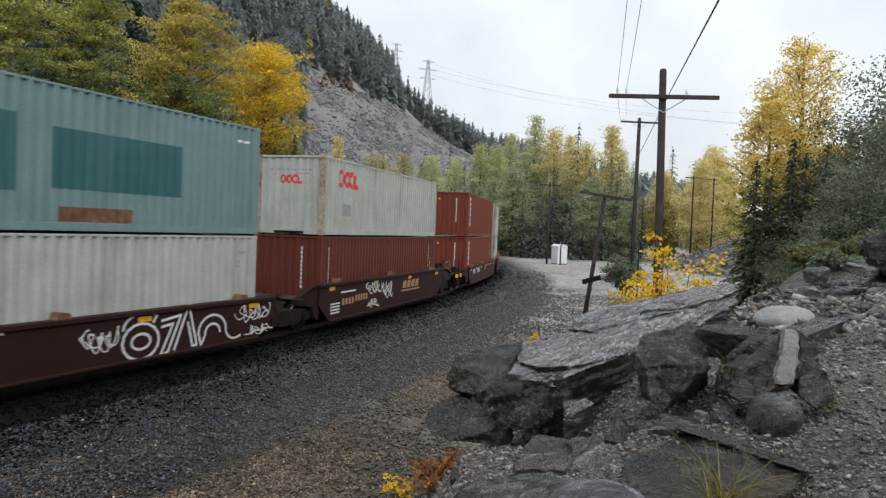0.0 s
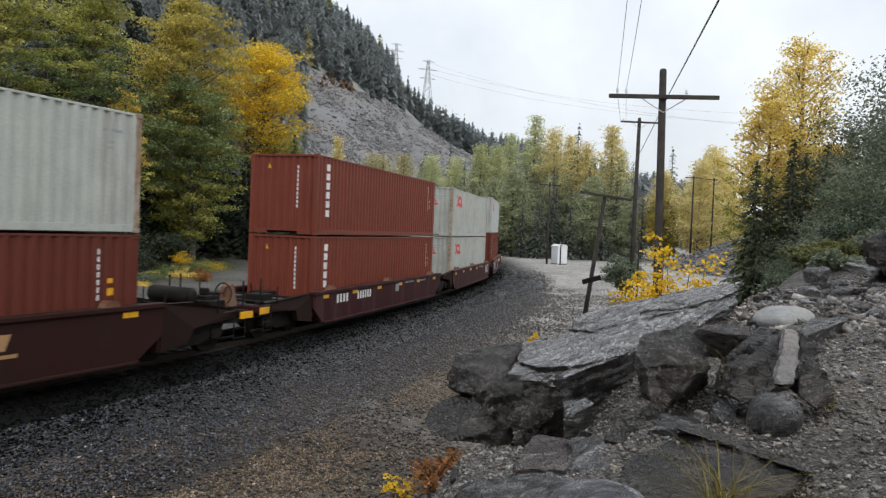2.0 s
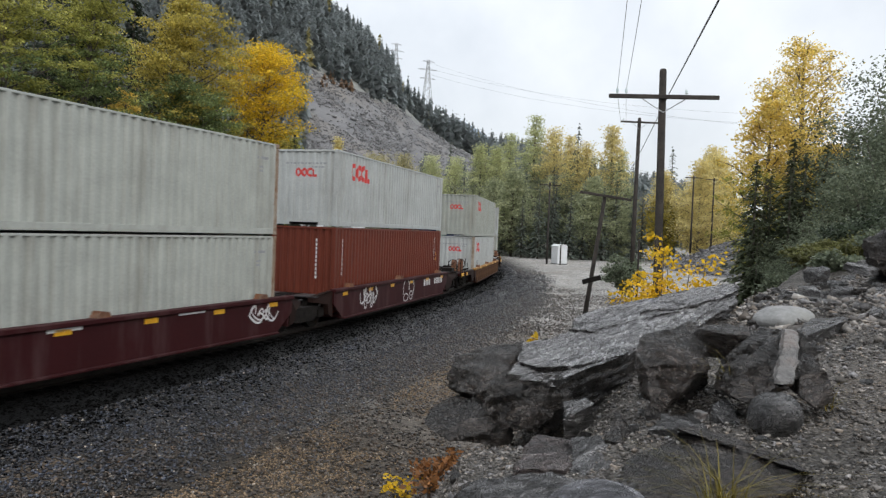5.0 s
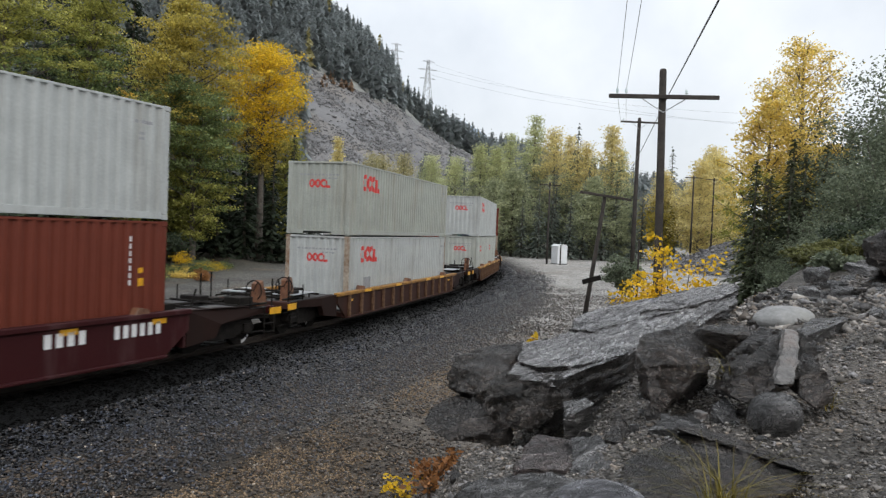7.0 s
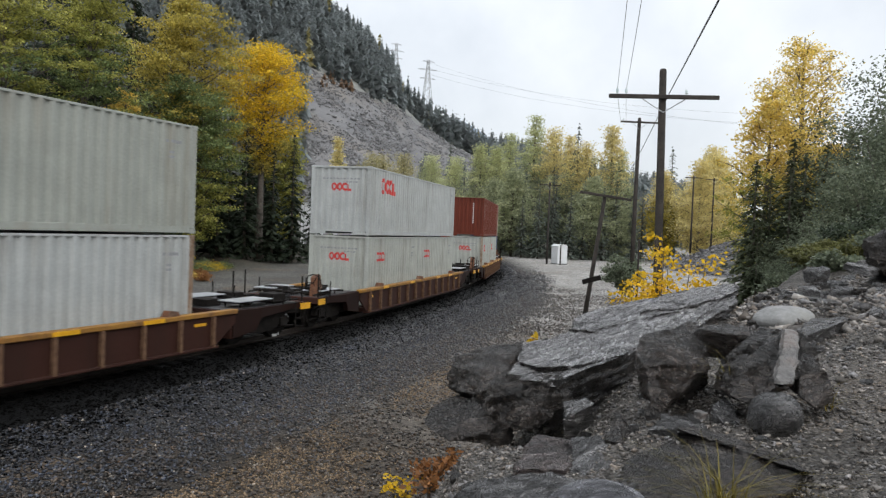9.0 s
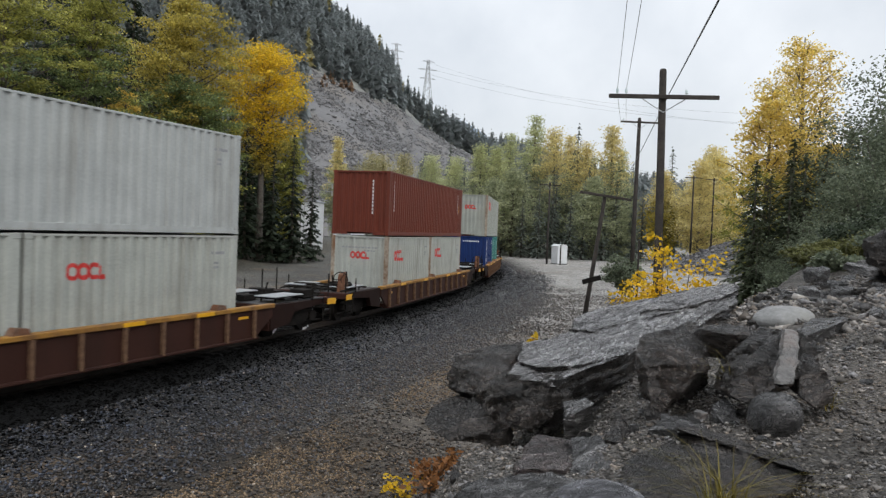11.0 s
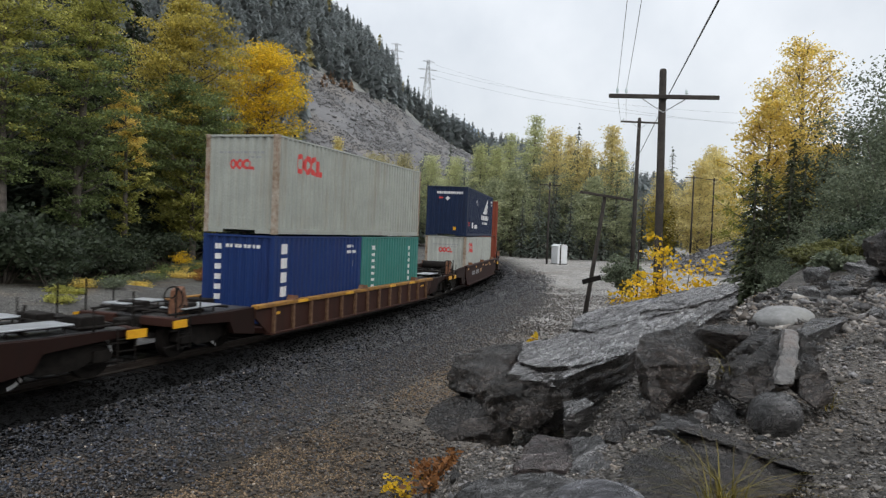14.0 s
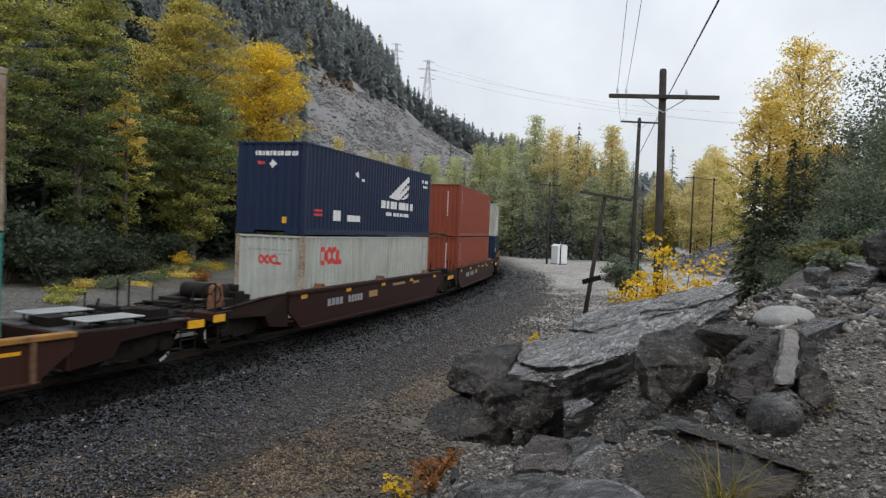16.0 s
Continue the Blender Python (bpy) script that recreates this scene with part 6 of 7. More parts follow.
def container(label, length, height, mat, side_marks=(), end_marks=(), post=None, group="containers on the train"):
    """A steel box, its base at z = 0: corrugated walls, rails, posts, castings and marks. Marks are (shapes, material, name)."""
    c = thing("shipping_container", label, "container", group=group)
    h2, top = length / 2, height
    post = post or mat
    for sgn, turn in ((-1, 0), (1, 180)):
        w = part("side_wall", shared(("side_wall", length, height), lambda: corrugated(length - 0.26, 0.17, height - 0.055), mat), None, c)
        w.matrix_basis = pose(0, sgn * 1.213, 0, 0, 0, turn)
    e = part("end_wall", shared(("end_wall", height), lambda: corrugated(2.2, 0.16, height - 0.07), mat), None, c)
    e.matrix_basis = pose(-h2 + 0.03, 0, 0, 0, 0, -90)

    def doors():
        bm = boxed((h2 - 0.06, h2 - 0.02, -1.1, -0.01, 0.16, top - 0.12), (h2 - 0.06, h2 - 0.02, 0.01, 1.1, 0.16, top - 0.12))
        for y in (-0.85, -0.35, 0.35, 0.85):
            rod(bm, (h2 - 0.005, y, 0.1), (h2 - 0.005, y, top - 0.1), 0.016, n=6)
        return bm
    part("door", shared(("door", length, height), doors, mat), None, c)
    part("roof", shared(("roof", length, height), lambda: boxed((-h2 + 0.1, h2 - 0.1, -1.16, 1.16, top - 0.045, top - 0.02)), mat), None, c)
    for sgn in (-1, 1):
        part("bottom_rail", shared(("bottom_rail", length, sgn), lambda: boxed((-h2 + 0.178, h2 - 0.178, sgn * 1.19 - 0.027, sgn * 1.19 + 0.027, 0.022, 0.18), bevel=0.006), mat), None, c)
        part("top_rail", shared(("top_rail", length, height, sgn), lambda: boxed((-h2 + 0.178, h2 - 0.178, sgn * 1.185 - 0.03, sgn * 1.185 + 0.03, top - 0.062, top - 0.01), bevel=0.006), mat), None, c)
        part("end_sill", shared(("end_sill", length, sgn), lambda: boxed((sgn * (h2 - 0.04) - 0.038, sgn * (h2 - 0.04) + 0.038, -1.04, -0.55, 0.02, 0.17), (sgn * (h2 - 0.04) - 0.038, sgn * (h2 - 0.04) + 0.038, 0.55, 1.04, 0.02, 0.17), (sgn * (h2 - 0.04) - 0.038, sgn * (h2 - 0.04) + 0.038, -0.545, 0.545, 0.115, 0.17)), mat), None, c)
        part("end_header", shared(("end_header", length, height, sgn), lambda: boxed((sgn * (h2 - 0.045) - 0.04, sgn * (h2 - 0.045) + 0.04, -1.05, 1.05, top - 0.075, top - 0.01), bevel=0.006), mat), None, c)
        for ey in (-1, 1):
            part("corner_post", shared(("corner_post", length, height, sgn, ey), lambda: boxed((sgn * (h2 - 0.085) - 0.078, sgn * (h2 - 0.085) + 0.078, ey * 1.14 - 0.074, ey * 1.14 + 0.074, 0.118, top - 0.118), bevel=0.012), post), None, c)
            for z in (0.059, top - 0.059):
                part("corner_casting", shared(("corner_casting", length, height, sgn, ey, z), lambda: boxed((sgn * (h2 - 0.089) - 0.089, sgn * (h2 - 0.089) + 0.089, ey * 1.138 - 0.081, ey * 1.138 + 0.081, z - 0.059, z + 0.059), bevel=0.01), post), None, c)
    lay_marks(c, side_marks, True, pose(0, -1.213, 0))
    lay_marks(c, end_marks, True, pose(-h2 + 0.03, 0, 0, 0, 0, -90))
    return c


def red_marks(length, height, big=1.62, patch=None):
    h2 = length / 2
    in_, up = (1.95, 0.75) if length > 8 else (1.4, 0.7)
    side = [(emblem(-h2 + in_, height * up, big), M_RLOGO, "emblem"), (bars(h2 - 1.0, height * 0.84, 3, 0.14, 0.07, 0.03) + bars(h2 - 0.85, height * 0.74, 2, 0.12, 0.06, 0.05, True), M_GREYMARK, "stencil")]
    if patch:
        side.append(([bar(-h2 + 1.6, -h2 + 2.2, height * 0.26, height * 0.42)], M_GREYMARK, "stencil"))
    end = [(emblem(0.0, height * 0.7, 0.82), M_RLOGO, "emblem"), (bars(-0.75, height * 0.83, 11, 0.09, 0.06, 0.05) + bars(0.2, height * 0.78, 4, 0.08, 0.05, 0.05), M_GREYMARK, "stencil")]
    return side, end


RUSTPOST = material("rust_streaked_white_paint", (0.15, 0.085, 0.045), (0.4, 0.36, 0.3), rough=0.75, scale=2.2, fine=9, bump=0.1, stain=(0.17, 0.075, 0.03), stain_scale=4.0, stain_amount=1.0, streak=True, spec=0.25)


def white_box(height=2.591, length=12.192, mat=None, label="off-white corrugated steel container with a red emblem", rusty=False, big=1.62, patch=False):
    s, e = red_marks(length, height, big, patch)
    return container(label, length, height, mat or P_WHITE, s, e, RUSTPOST if rusty else None)


def red_box(height, mat, label, column=False):
    h2 = 6.096
    side = [(bars(h2 - 1.05, height * 0.88, 7, 0.05, 0.11, 0.05, True), M_WMARK, "stencil"), ([bar(h2 - 0.8, h2 - 0.6, height * 0.5, height * 0.56), bar(h2 - 0.8, h2 - 0.62, height * 0.6, height * 0.64)], M_YELLOW, "warning_label")]
    end = [(bars(0.45, height * 0.86, 10, 0.06, 0.1, 0.04, True), M_WMARK, "stencil")]
    if column:
        side.append((bars(-h2 + 0.75, height * 0.9, 6, 0.26, 0.22, 0.08, True), M_WMARK, "lettering_bars"))
        end.append(([[(-0.62, height * 0.82), (-0.46, height * 0.82), (-0.54, height * 0.88)]], M_YELLOW, "warning_label"))
    else:
        side.append((bars(-h2 + 0.55, height * 0.86, 8, 0.05, 0.11, 0.05, True), M_WMARK, "stencil"))
    return container(label, 12.192, height, mat, side, end)


# cars
def prism(pts, y0, y1):
    """An outline in x-z pushed from y0 to y1."""
    bm = bmesh.new()
    a = [bm.verts.new((x, y0, z)) for x, z in pts]
    b = [bm.verts.new((x, y1, z)) for x, z in pts]
    n = len(pts)
    for i in range(n):
        bm.faces.new((a[i], a[(i + 1) % n], b[(i + 1) % n], b[i]))
    bm.faces.new(a[::-1])
    bm.faces.new(b)
    bmesh.ops.recalc_face_normals(bm, faces=bm.faces[:])
    return bm


WHEEL_R = 0.4826


def wheelset_mesh():
    bm = bmesh.new()
    rod(bm, (0, -1.05, 0), (0, 1.05, 0), 0.085, n=10)
    for s in (-1, 1):
        rod(bm, (0, s * 0.69, 0), (0, s * 0.83, 0), WHEEL_R, n=28)
        rod(bm, (0, s * 0.66, 0), (0, s * 0.69, 0), WHEEL_R + 0.026, n=28)
        rod(bm, (0, s * 0.83, 0), (0, s * 0.845, 0), 0.34, 0.3, n=20)
    return bm


def wheel_mesh():
    if "wheels" not in SHARED:
        bm = wheelset_mesh()
        n = len(bm.faces)
        for a0, a1 in ((0.12, 0.2), (0.215, 0.235)):
            for i in range(6):
                t0, t1 = (a0 + (a1 - a0) * i / 6) * 6.283, (a0 + (a1 - a0) * (i + 1) / 6) * 6.283
                f = bm.faces.new([bm.verts.new((r * math.cos(t), -0.8335, r * math.sin(t))) for t, r in ((t0, 0.4), (t0, 0.475), (t1, 0.475), (t1, 0.4))])
                f.material_index = 1
        me = mesh_of("wheelset", bm, M_DARKSTEEL)
        me.materials.append(M_WMARK)
        SHARED["wheels"] = me
    return SHARED["wheels"]


def side_frame_mesh(y):
    pts = ((-1.2, 0.42), (-1.12, 0.62), (-0.7, 0.72), (0.7, 0.72), (1.12, 0.62), (1.2, 0.42), (0.75, 0.42), (0.42, 0.26), (-0.42, 0.26), (-0.75, 0.42))
    bm = prism(pts, y - 0.09, y + 0.09)
    for sx in (-0.89, 0.89):
        box(bm, sx - 0.16, sx + 0.16, y - 0.14, y + 0.14, 0.36, 0.6)
    for k in range(3):
        rod(bm, (-0.2 + 0.2 * k, y, 0.28), (-0.2 + 0.2 * k, y, 0.56), 0.07, n=8)
    return bm


def bogie(car, x, s):
    b = part("bogie", shared("bolster", lambda: boxed((-0.25, 0.25, -1.05, 1.05, 0.42, 0.74), bevel=0.03), M_DARKSTEEL), None, car)
    b.matrix_basis = pose(x, 0, 0)
    for y in (-1.0, 1.0):
        part("side_frame", shared(("side_frame", y), lambda: side_frame_mesh(y), M_DARKSTEEL), None, b)
    for k in (-0.89, 0.89):
        w = part("wheelset", wheel_mesh(), None, b)
        start = random.uniform(0, 360)
        rows = [(i / 15, pose(k, 0, WHEEL_R, 0, start - math.degrees((gone(i / 15) - gone(0)) / WHEEL_R), 0)) for i in range(241)]
        w.matrix_basis = rows[0][1]
        KEYED.append((w, rows))
    return b


def scribble(seed, x0, z0, w, h, n, thick=0.03):
    """Spray-painted running loops, drawn as overlapping strokes of wavering width; no letters."""
    rng = random.Random(seed)
    out = []
    for stroke in range(2):
        ph, f2 = rng.uniform(0, 6.28), rng.uniform(1.3, 1.9)
        sx, sz = w / n * rng.uniform(0.4, 0.55), h * rng.uniform(0.36, 0.44)
        pts = []
        steps = n * 15
        for k in range(steps + 1):
            t = k / steps
            a = 6.28 * n * t * (0.55 if stroke else 1.0) + ph
            x = x0 + w * (0.08 + 0.84 * t) + sx * math.cos(a) + 0.25 * sx * math.sin(f2 * a)
            z = z0 + h * (0.5 + 0.1 * stroke) + sz * math.sin(a) * (0.75 + 0.45 * math.sin(f2 * a * 0.37 + ph)) + 0.35 * sz * math.sin(2 * a + ph)
            pts.append((x, min(max(z, z0), z0 + h)))
        for k, ((ax, az), (bx, bz)) in enumerate(zip(pts, pts[1:])):
            ln = math.hypot(bx - ax, bz - az) or 1
            th = thick * (0.75 if stroke else 0.9) * (0.7 + 0.45 * abs(math.sin(k * 0.21 + ph)))
            wx, wz = -(bz - az) / ln * th, (bx - ax) / ln * th
            out.append([(ax - wx, az - wz), (bx - wx, bz - wz), (bx + wx, bz + wz), (ax + wx, az + wz)])
    return out


def strokes(paths, thick):
    """Spray-painted strokes along bent lines, each as a chain of short films."""
    out = []
    for path in paths:
        for (ax, az), (bx, bz) in zip(path, path[1:]):
            ln = math.hypot(bx - ax, bz - az) or 1
            wx, wz = -(bz - az) / ln * thick, (bx - ax) / ln * thick
            ex, ez = (bx - ax) / ln * thick * 0.6, (bz - az) / ln * thick * 0.6
            out.append([(ax - ex - wx, az - ez - wz), (bx + ex - wx, bz + ez - wz), (bx + ex + wx, bz + ez + wz), (ax - ex + wx, az - ez + wz)])
    return out


def loop(cx, cz, rx, rz, a0=0.0, a1=1.0, n=16):
    return [(cx + rx * math.cos(2 * math.pi * (a0 + (a1 - a0) * i / n)), cz + rz * math.sin(2 * math.pi * (a0 + (a1 - a0) * i / n))) for i in range(n + 1)]


def big_tag(x, z):
    """A bold outlined loop, a zigzag and an arch in running strokes."""
    P = [loop(x + 0.55, z + 0.42, 0.52, 0.4), loop(x + 0.55, z + 0.42, 0.27, 0.17), loop(x + 0.75, z + 0.72, 0.7, 0.36, 0.28, 0.5, 7),
         [(x + 0.75, z + 1.06), (x + 1.0, z + 0.98), (x + 0.9, z + 0.82)],
         [(x + 1.15, z + 0.82), (x + 1.75, z + 0.9), (x + 1.35, z + 0.08), (x + 1.12, z + 0.02), (x + 1.5, z + 0.72), (x + 1.15, z + 0.68)],
         [(x + 1.55, z + 0.1), (x + 2.0, z + 1.12), (x + 2.3, z + 0.12), (x + 2.15, z + 0.12), (x + 1.98, z + 0.7)],
         loop(x + 2.85, z + 0.4, 0.5, 0.4, 0.0, 0.5, 10), loop(x + 2.85, z + 0.36, 0.27, 0.22, 0.0, 0.5, 8),
         [(x + 2.35, z + 0.38), (x + 2.45, z + 0.1), (x + 2.6, z + 0.34)], loop(x + 3.7, z + 0.42, 0.36, 0.3, 0.5, 0.85, 8)]
    return strokes(P, 0.03)


def one_rod(a, b, r):
    bm = bmesh.new()
    rod(bm, a, b, r, n=6)
    return bm


def well_car(label, s, half_well, half_all, top, mat, ribbed=False, bogies=(), marks=(), group="well cars", wheel_end=0, walkway=M_GALV, tank=False):
    """A container well car: deep side sills, end decks with walkways, cross bearers, brake gear and bogies."""
    c = thing("well_car", label, "rail car", group=group)
    hw = half_well
    ends = half_all if isinstance(half_all, tuple) else (half_all, half_all)
    outline = ((-hw - 0.1, top), (-hw - 0.1, 0.72), (-hw + 0.62, 0.2), (hw - 0.62, 0.2), (hw + 0.1, 0.72), (hw + 0.1, top))
    for sgn in (-1, 1):
        part("side_sill", shared(("side_sill", hw, top, sgn), lambda: prism(outline, sgn * 1.40, sgn * 1.47), mat), None, c)
        part("top_chord", shared(("top_chord", hw, top, sgn), lambda: boxed((-hw - 0.12, hw + 0.12, sgn * 1.43 - 0.11, sgn * 1.43 + 0.11, top - 0.09, top + 0.02), bevel=0.015), M_YRUST if ribbed else mat), None, c)
        part("bottom_chord", shared(("bottom_chord", hw, sgn), lambda: boxed((-hw + 0.6, hw - 0.6, sgn * 1.43 - 0.13, sgn * 1.43 + 0.13, 0.17, 0.23), bevel=0.01), mat), None, c)
        for k in (-5.3, -0.2, 5.2):
            part("guide", shared(("guide", k, top, sgn), lambda: prism(((k - 0.2, top), (k + 0.2, top), (k + 0.14, top + 0.13), (k - 0.1, top + 0.16)), sgn * 1.30, sgn * 1.52), P_RUST), None, c)
        if ribbed:
            n = 13
            for i in range(n):
                x = -hw + 0.75 + (2 * hw - 1.5) * i / (n - 1)
                o = part("rib", shared(("rib", top, sgn), lambda: boxed((-0.045, 0.045, sgn * 1.52 - 0.05, sgn * 1.52 + 0.05, 0.2, top - 0.09), bevel=0.008), P_RIB), None, c)
                o.matrix_basis = pose(x, 0, 0)
    for i in range(7):
        x = -hw + 0.8 + (2 * hw - 1.6) * i / 6
        o = part("cross_bearer", shared("cross_bearer", lambda: boxed((-0.16, 0.16, -1.4, 1.4, 0.2, 0.34)), mat), None, c)
        o.matrix_basis = pose(x, 0, 0)
    for e, ha in ((-1, ends[0]), (1, ends[1])):
        x0, x1 = e * (hw + 0.08), e * (ha - 0.1)
        lo, hi = min(x0, x1), max(x0, x1)
        d = hi - lo
        part("end_bulkhead", shared(("end_bulkhead", hw, e), lambda: boxed((x0 - 0.06, x0 + 0.06, -1.39, 1.39, 0.3, 1.0)), mat), None, c)
        part("draft_sill", shared(("draft_sill", hw, ha, e), lambda: boxed((lo, hi, -0.36, 0.36, 0.62, 1.02), bevel=0.02), M_DARKSTEEL), None, c)
        for sy in (-1, 1):
            def arm(e=e, sy=sy):
                bm = prism(((x0, 0.3), (x0 + e * 0.3 * d, 0.42), (x0 + e * 0.36 * d, 0.74), (x1, 0.84), (x1, 1.0), (x0 + e * 0.36 * d, top - 0.05), (x0, top - 0.03)), sy * 1.24, sy * 1.42)
                # the arm draws in towards the end beam
                for v in bm.verts:
                    v.co.y -= sy * 0.4 * max(0.0, abs(v.co.x - x0) / d - 0.36)
                return bm
            part("side_arm", shared(("side_arm", hw, ha, e, sy, top), arm, P_CAR_ARM), None, c)
            if d > 1.0:
                up = 1.17 if ribbed else 1.06

                def legs(up=up, sy=sy):
                    bm = bmesh.new()
                    for fx in (0.2, 0.55):
                        for fy in (0.6, 1.1):
                            rod(bm, (lo + d * fx, sy * fy, 0.98), (lo + d * fx, sy * fy, up), 0.022, n=5)
                    for fy in (0.6, 1.1):
                        rod(bm, (lo + d * 0.2, sy * fy, up - 0.02), (lo + d * 0.55, sy * fy, up - 0.02), 0.018, n=5)
                    return bm
                part("walkway", shared(("walkway", hw, ha, e, sy, up), lambda: boxed((lo + d * 0.14, lo + d * 0.6, sy * 0.85 - 0.36, sy * 0.85 + 0.36, up, up + 0.035), bevel=0.008), M_GALV if ribbed else M_GRATE), None, c, "wet galvanised walkway" if ribbed else "dull steel walkway")
                part("walkway_leg_frame", shared(("walkway_leg_frame", hw, ha, e, sy, up), legs, M_DARKSTEEL), None, c)
                part("end_beam", shared(("end_beam", hw, ha, e, sy), lambda: boxed((x1 - 0.1, x1 + 0.1, sy * 0.9 - 0.52, sy * 0.9 + 0.52, 0.82, 1.03), bevel=0.02), mat), None, c)

                def ladder(e=e, sy=sy):
                    bm = bmesh.new()
                    for dx in (0.0, 0.42):
                        rod(bm, (x1 - e * dx, sy * 1.4, 0.3), (x1 - e * dx, sy * 1.4, 1.05), 0.017, n=6)
                    for z in (0.34, 0.58, 0.82):
                        rod(bm, (x1, sy * 1.4, z), (x1 - e * 0.42, sy * 1.4, z), 0.014, n=6)
                    return bm
                part("ladder", shared(("ladder", hw, ha, e, sy), ladder, M_DARKSTEEL), None, c)

                def rail(e=e, sy=sy):
                    bm = bmesh.new()
                    rod(bm, (x1, sy * 1.3, 1.0), (x1, sy * 1.3, 1.78), 0.024, n=6)
                    rod(bm, (x1 - e * 0.9, sy * 1.3, 1.0), (x1 - e * 0.9, sy * 1.3, 1.5), 0.02, n=6)
                    return bm
                part("grab_rail", shared(("grab_rail", hw, ha, e, sy), rail, M_DARKSTEEL), None, c)
                part("reflector", shared(("reflector", hw, ha, e, sy), lambda: boxed((x1 - 0.24, x1 + 0.24, sy * 1.435 - 0.01, sy * 1.435 + 0.01, 0.82, 1.0)), M_YELLOW), None, c, "yellow reflector")
        part("end_deck", shared(("end_deck", hw, ha, e), lambda: boxed((lo, hi, -1.235, 1.235, 0.99, 1.02)), M_GRATE), None, c, "dull steel end deck")
        # dark filler added under the deck, blocking the bright ground behind
        part("underframe", shared(("underframe", hw, ha, e), lambda: boxed((lo, hi, -0.62, 0.62, 0.5, 0.62), (lo + d * 0.3, lo + d * 0.36, -1.2, 1.2, 0.84, 0.98), (lo + d * 0.7, lo + d * 0.76, -1.2, 1.2, 0.84, 0.98)), M_DARKSTEEL), None, c)
        if d > 1.0:
            def gear(e=e):
                bm = bmesh.new()
                rod(bm, (x0 + e * 0.3, -1.0, 0.34), (x1, -1.0, 0.3), 0.03, n=6)
                rod(bm, (x0 + e * 0.2, -0.9, 0.78), (x1, -1.15, 0.7), 0.025, n=6)
                rod(bm, (x0 + e * 0.2, 0.3, 1.1), (x1 - e * 0.2, 0.1, 1.08), 0.04, n=6)
                rod(bm, (x1, -0.25, 0.8), (x1 + e * 0.3, -0.28, 0.5), 0.03, n=6)
                box(bm, x0 + e * 0.5 - 0.25, x0 + e * 0.5 + 0.25, -0.3, 0.35, 1.03, 1.2)
                box(bm, x1 - e * 0.5 - 0.2, x1 - e * 0.5 + 0.2, 0.2, 0.8, 1.03, 1.16)
                return bm
            part("brake_gear", shared(("brake_gear", hw, ha, e), gear, M_DARKSTEEL), None, c)
            if d > 1.6:
                for k in (0.3, 0.62, 0.88):
                    o = part("cross_pipe", shared("cross_pipe", lambda: one_rod((0, -1.2, 1.1), (0, 1.2, 1.12), 0.035), M_DARKSTEEL), None, c)
                    o.matrix_basis = pose(x0 + e * d * k, 0, 0)
                for sy in (-1.12, -0.35, 0.35, 1.12):
                    part("long_pipe", shared(("long_pipe", hw, ha, e, sy), lambda: one_rod((x0 + e * d * 0.62, sy, 1.09), (x1, sy, 1.09), 0.03), M_DARKSTEEL), None, c)
                part("equipment_box", shared(("equipment_box", hw, ha, e), lambda: boxed((x0 + e * d * 0.75 - 0.28, x0 + e * d * 0.75 + 0.28, -1.1, -0.55, 1.03, 1.3), bevel=0.02), M_DARKSTEEL), None, c)
                part("equipment_box", shared(("low_equipment_box", hw, ha, e), lambda: boxed((x0 + e * d * 0.72 - 0.2, x0 + e * d * 0.72 + 0.2, 0.3, 1.0, 1.03, 1.24), bevel=0.02), M_DARKSTEEL), None, c)
                part("brake_lever", shared(("brake_lever", hw, ha, e), lambda: one_rod((x0 + e * d * 0.45, -0.1, 1.02), (x0 + e * d * 0.5, -0.1, 1.5), 0.028), M_DARKSTEEL), None, c)
        part("coupler", shared(("coupler", ha, e), lambda: boxed((e * ha - 0.3, e * ha + 0.3, -0.16, 0.16, 0.74, 0.98), bevel=0.04), M_DARKSTEEL), None, c)
    if wheel_end:
        x = wheel_end * (ends[0 if wheel_end < 0 else 1] - 0.45)

        def brake(x=x):
            bm = bmesh.new()
            for i in range(18):
                a, b = 2 * math.pi * i / 18, 2 * math.pi * (i + 1) / 18
                rod(bm, (x, -0.95 + 0.27 * math.cos(a), 1.45 + 0.27 * math.sin(a)), (x, -0.95 + 0.27 * math.cos(b), 1.45 + 0.27 * math.sin(b)), 0.018, n=5)
            for i in range(3):
                a = 2 * math.pi * i / 3
                rod(bm, (x, -0.95, 1.45), (x, -0.95 + 0.27 * math.cos(a), 1.45 + 0.27 * math.sin(a)), 0.014, n=5)
            return bm
        part("brake_wheel", shared(("brake_wheel", x), brake, M_DARKSTEEL), None, c)
        part("brake_stand", shared(("brake_stand", x), lambda: prism(((x - 0.05, 1.0), (x + 0.4, 1.0), (x + 0.32, 1.35), (x + 0.2, 1.72), (x + 0.02, 1.62)), -1.1, -0.85), P_RUST), None, c)
    if tank:
        x = tank * (ends[0 if tank < 0 else 1] - 1.35)

        def air(x=x):
            bm = bmesh.new()
            rod(bm, (x, -0.75, 1.42), (x, 0.55, 1.42), 0.21, n=14)
            rod(bm, (x, -0.82, 1.42), (x, -0.75, 1.42), 0.12, 0.21, n=14)
            rod(bm, (x, -0.3, 1.05), (x, -0.3, 1.42), 0.05, n=6)
            rod(bm, (x, 0.4, 1.05), (x, 0.4, 1.42), 0.05, n=6)
            return bm
        part("air_tank", shared(("air_tank", x), air, M_DARKSTEEL, True), None, c)
